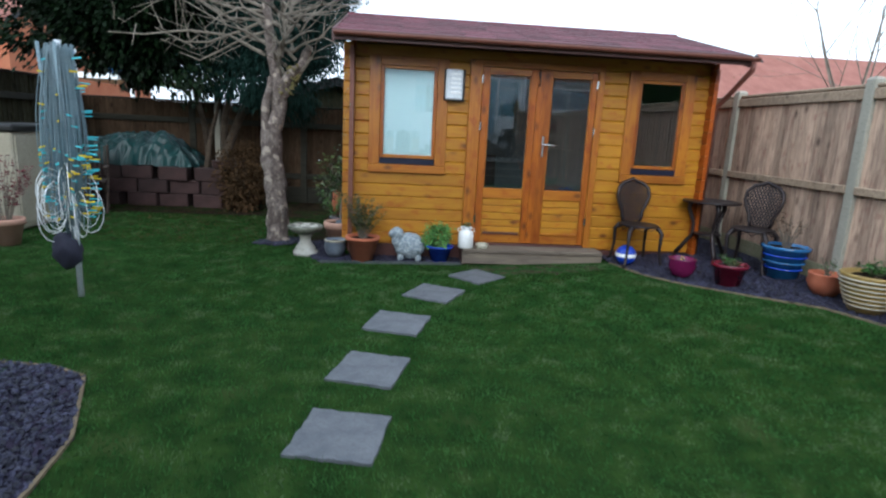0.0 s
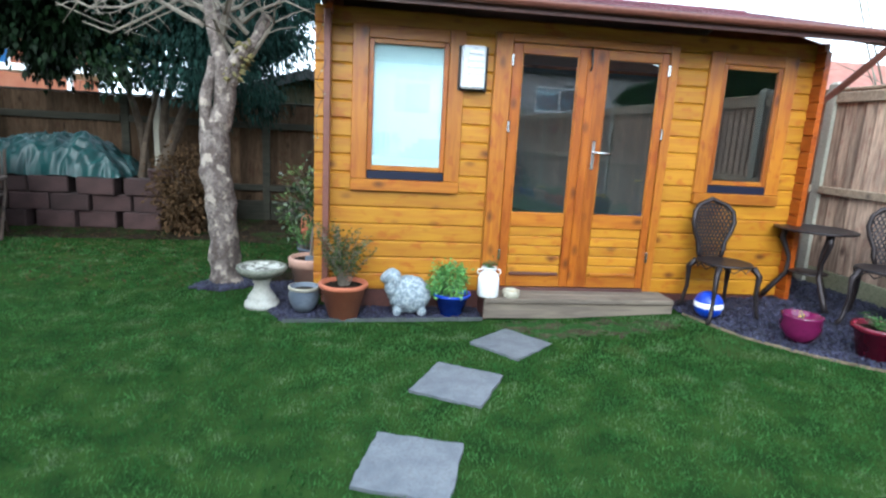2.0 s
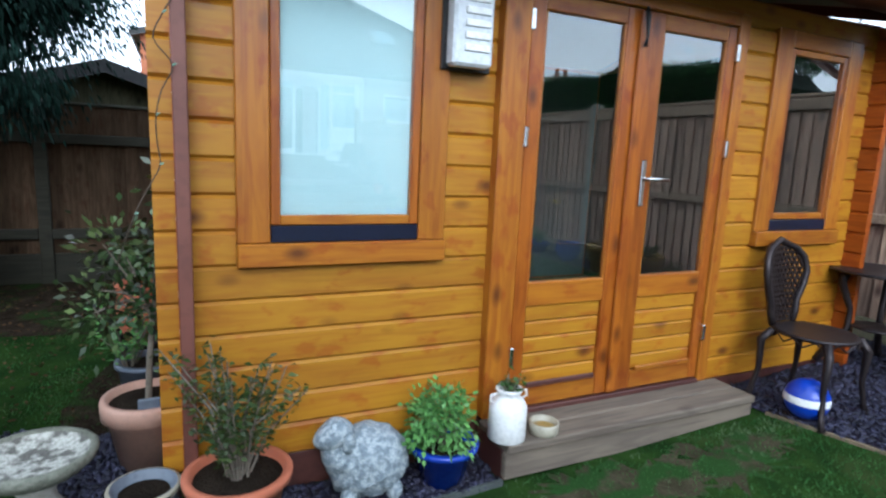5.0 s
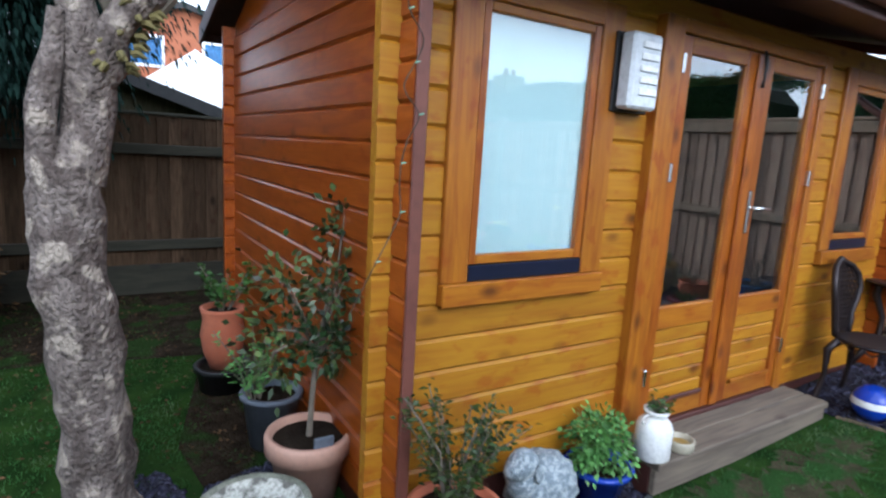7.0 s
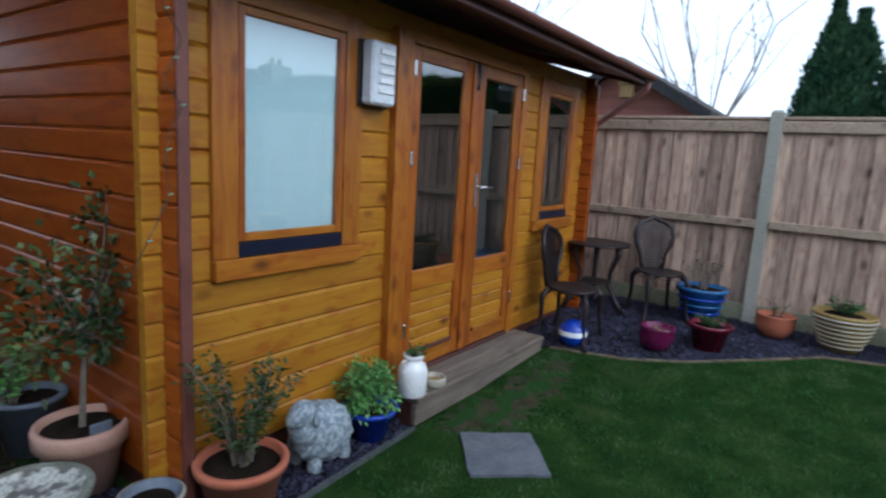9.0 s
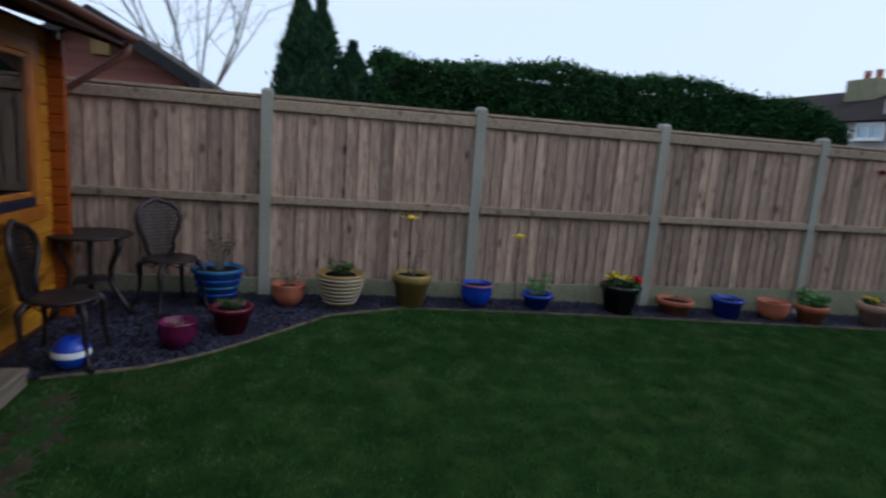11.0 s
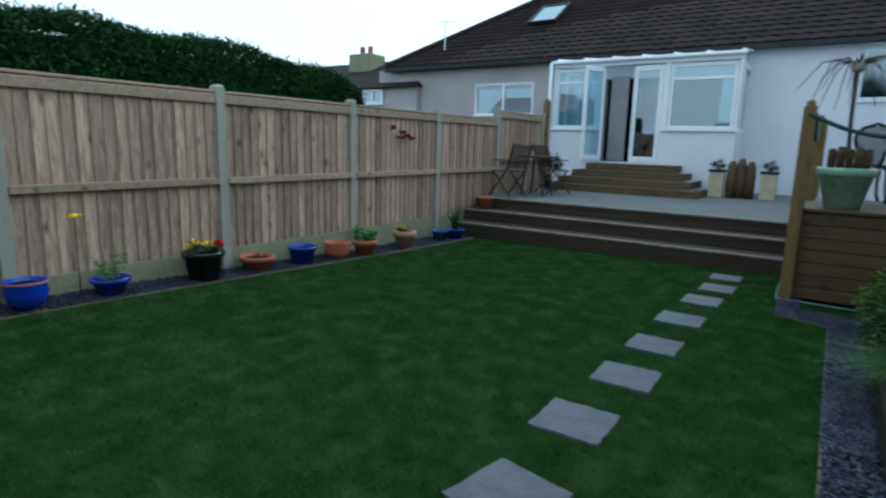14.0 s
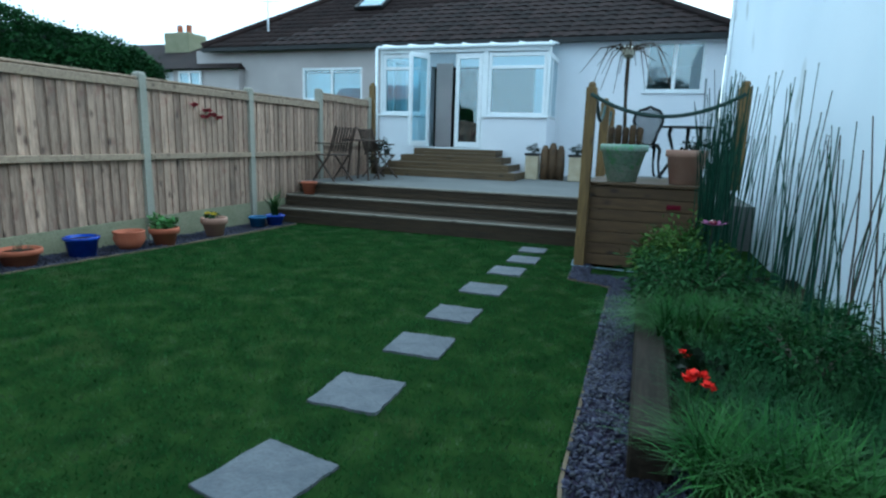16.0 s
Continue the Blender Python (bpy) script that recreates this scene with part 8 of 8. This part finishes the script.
def bare_tree(x, y, h, seed, spread=0.5, label="bare spring tree behind the fence"):
    rng = np.random.default_rng(seed)
    e = empty("bare_tree", x, y, 0, label=label, category="tree")
    bm = bmesh.new()
    tube(bm, [(0, 0, 0), (0.03, 0, h * 0.35)], [0.07, 0.055], 8)
    P, D = [], []

    def grow(o, d, L, r, depth):
        q = [o]
        for k in range(3):
            d = d + rng.normal(0, 0.09, 3)
            d[2] += 0.05
            d /= np.linalg.norm(d)
            q.append(q[-1] + d * L / 3)
        tube(bm, [tuple(v) for v in q], [r, r * 0.85, r * 0.7, r * 0.5], 6 if depth > 1 else 4, False)
        if depth == 0:
            for k in range(5):
                P.append(q[1 + k % 3] + rng.normal(0, 0.03, 3))
                D.append(rng.normal(size=3))
            return
        for k in range(3):
            dd = d + rng.normal(0, spread, 3) * np.array([1, 1, 0.5])
            dd /= np.linalg.norm(dd)
            grow(q[1 + k], dd, L * rng.uniform(0.5, 0.75), r * 0.5, depth - 1)
    for k in range(6):
        a = 6.283 * k / 6
        d = np.array([math.cos(a) * 0.45, math.sin(a) * 0.45, 1.0])
        grow(np.array([0.03, 0, h * 0.33]), d / np.linalg.norm(d), h * 0.5, 0.022, 3)
    part("branch", bm, M_TWIG, e, kind="stuff")
    v, f = leaf_cloud(P, D, 0.03, 0.015, rng, 0)
    mesh_np("foliage", v, f, M_LEAF, e, kind="stuff")


bare_tree(9.2, 7.0, 4.6, 95)
bare_tree(9.6, 11.4, 5.0, 96)


# ---- beyond the fences ----
def gable_house(name, x, y, w, d, eave, ridge, rz, mw, mr, label, brick_rows=False, wins=()):
    """Ridge runs along local y; the gable faces local -y."""
    e = empty(name, x, y, 0, rz, label=label, category="house")
    bm = bmesh.new()
    pts = [(-w / 2, 0), (w / 2, 0), (w / 2, eave), (0, ridge), (-w / 2, eave)]
    a = [bm.verts.new((px, 0, pz)) for px, pz in pts]
    b = [bm.verts.new((px, d, pz)) for px, pz in pts]
    bm.faces.new(a)
    bm.faces.new(b)
    for i in range(5):
        bm.faces.new((a[i], a[(i + 1) % 5], b[(i + 1) % 5], b[i]))
    part("wall", bm, mw, e)
    for s in (-1, 1):
        bm = bmesh.new()
        o = 0.25
        sl = (ridge - eave) / (w / 2)
        q = [(s * (w / 2 + o), eave - o * sl + 0.03), (0, ridge + 0.03), (0, ridge + 0.13), (s * (w / 2 + o), eave - o * sl + 0.13)]
        a = [bm.verts.new((px, -o, pz)) for px, pz in q]
        b = [bm.verts.new((px, d + o, pz)) for px, pz in q]
        bm.faces.new(a)
        bm.faces.new(b)
        for i in range(4):
            bm.faces.new((a[i], a[(i + 1) % 4], b[(i + 1) % 4], b[i]))
        part("roof", bm, mr, e)
        bm = bmesh.new()
        q = [(s * (w / 2 + o), eave - o * sl - 0.05), (0, ridge - 0.05), (0, ridge + 0.1), (s * (w / 2 + o), eave - o * sl + 0.1)]
        a = [bm.verts.new((px, -o - 0.03, pz)) for px, pz in q]
        b = [bm.verts.new((px, -o - 0.005, pz)) for px, pz in q]
        bm.faces.new(a)
        bm.faces.new(b)
        for i in range(4):
            bm.faces.new((a[i], a[(i + 1) % 4], b[(i + 1) % 4], b[i]))
        part("bargeboard", bm, M_BLACK, e)
    for x0, x1, z0, z1 in wins:
        wdw = new("window")
        wdw.parent = e
        boxpart("frame", (x0, x1, -0.05, -0.002, z0, z1), M_UPVC, wdw)
        boxpart("pane", (x0 + 0.08, x1 - 0.08, -0.062, -0.051, z0 + 0.08, z1 - 0.08), M_TEALG, wdw, c=0)
    return e


M_SHEDRED = mat("reddish_shed_cladding", (0.20, 0.075, 0.055), (0.27, 0.11, 0.08), 0.9, 2, 40, 0.3, stretch=(0.3, 0.3, 6))
gable_house("neighbour_shed", 8.6, 8.15, 2.3, 2.6, 2.32, 3.0, -90, M_SHEDRED, M_TILEBASE, "reddish timber neighbour shed with a dark gable")
e = empty("bird_house", 8.3, 8.0, 2.5, 0, label="small wooden bird house on the neighbour shed", category="bird house")
boxpart("box", (0, 0.16, -0.1, 0.1, 0, 0.2), M_POSTW, e)
boxpart("lid", (-0.03, 0.19, -0.13, 0.13, 0.201, 0.225), M_POSTW, e)
gable_house("far_house", 16.8, 32, 7.0, 4.6, 3.4, 5.75, -90, M_BRICK, M_REDTILE, "distant house with a faded red tiled roof")
gable_house("far_house", 21.4, 33, 7.5, 9.0, 3.8, 6.35, -90, M_BRICK, M_REDTILE, "distant house with a faded red tiled roof")
gable_house("far_house", -9.5, 22, 6.0, 8, 3.9, 5.6, 75, M_BRICK, M_REDTILE, "orange brick house behind the trees", wins=((-1.5, -0.6, 2.6, 3.4), (0.6, 1.6, 2.6, 3.4)))
gable_house("far_house", 2.1, 24, 5.0, 8, 4.35, 5.05, 0, M_BRICK, M_BLACK, "red brick house with white windows", wins=((-1.7, -0.5, 3.3, 4.2), (0.5, 1.7, 3.3, 4.2)))


def conservatory():
    e = empty("conservatory", 2.1, 19.8, 0, label="white-framed conservatory with a pale pitched roof", category="conservatory")
    boxpart("wall", (-1.9, 1.9, 0, 3.6, 0, 2.1), M_UPVC, e)
    for k in range(5):
        boxpart("pane", (-1.75 + k * 0.72, -1.15 + k * 0.72, -0.012, -0.001, 1.1, 1.95), M_TEALG, e, c=0)
    bm = bmesh.new()
    v = [bm.verts.new(p) for p in ((-2.0, -0.1, 2.12), (2.0, -0.1, 2.12), (2.0, 3.7, 2.12), (-2.0, 3.7, 2.12), (-0.1, 1.4, 3.5), (0.1, 3.7, 3.5))]
    for f in ((0, 1, 4), (1, 2, 5, 4), (3, 0, 4, 5), (2, 3, 5)):
        bm.faces.new([v[i] for i in f])
    part("roof", bm, M_UPVC, e)
    for a, b in (((-2.0, -0.1, 2.14), (-0.1, 1.4, 3.52)), ((2.0, -0.1, 2.14), (-0.1, 1.4, 3.52)), ((0, -0.1, 2.14), (-0.1, 1.4, 3.52)), ((-0.1, 1.4, 3.54), (0.1, 3.7, 3.54))):
        bm = bmesh.new()
        tube(bm, [a, b], 0.04, 6)
        part("glazing_bar", bm, M_UPVC, e)


conservatory()
e = gable_house("low_outbuilding", -0.4, 14.0, 3.2, 3.0, 1.75, 2.25, 8, M_OLDB, M_TILEBASE, "low dark outbuilding beyond the rear fence")
e = empty("carport", -8.3, 18.0, 0, label="white flat-roofed carport behind the fence", category="carport")
boxpart("roof", (0, 3.6, 0, 3.0, 2.3, 2.45), M_UPVC, e)
for k in range(3):
    boxpart("post", (0.1 + k * 1.7, 0.2 + k * 1.7, 0, 0.1, 0, 2.299), M_UPVC, e)


# ---- fairy lights up the corner of the summerhouse ----
def fairy_lights():
    e = empty("fairy_lights", 0.435, 6.815, 0.0, label="thin dark fairy light cable with tiny bulbs up the corner post", category="fairy lights")
    rng = random.Random(12)
    path = [(rng.uniform(-0.035, 0.03), rng.uniform(-0.012, 0.0), 0.75 + 0.075 * k) for k in range(19)]
    path = [(-0.16, 0.05, 0.95), (-0.1, 0.0, 1.12), (-0.05, -0.005, 1.22)] + [p for p in path if p[2] > 1.25]
    bm = bmesh.new()
    tube(bm, smooth_path(path, 4), [0.0022] * (4 * (len(path) - 1) + 1), 5)
    part("cable", bm, M_DTWIG, e)
    for k in range(1, len(path), 2):
        bm = bmesh.new()
        x, y, z = path[k]
        tube(bm, [(x, y, z), (x + 0.006, y - 0.008, z + 0.003), (x + 0.011, y - 0.013, z + 0.005)], [0.003, 0.0036, 0.0015], 6)
        part("bulb", bm, M_BULB, e)


fairy_lights()
# ---- inside the summerhouse, dimly seen ----
def office_chair():
    e = empty("cane_chair", 2.15, 8.1, 0.19, 30, label="dark wooden chair inside the summerhouse", category="chair")
    boxpart("seat", (-0.2, 0.2, -0.2, 0.2, 0.42, 0.46), M_BLACK, e)
    boxpart("backrest", (-0.2, 0.2, 0.17, 0.2, 0.5, 0.9), M_BLACK, e)
    for sx in (-0.18, 0.15):
        for sy in (-0.18, 0.15):
            boxpart("leg", (sx, sx + 0.03, sy, sy + 0.03, 0, 0.419), M_BLACK, e)


office_chair()
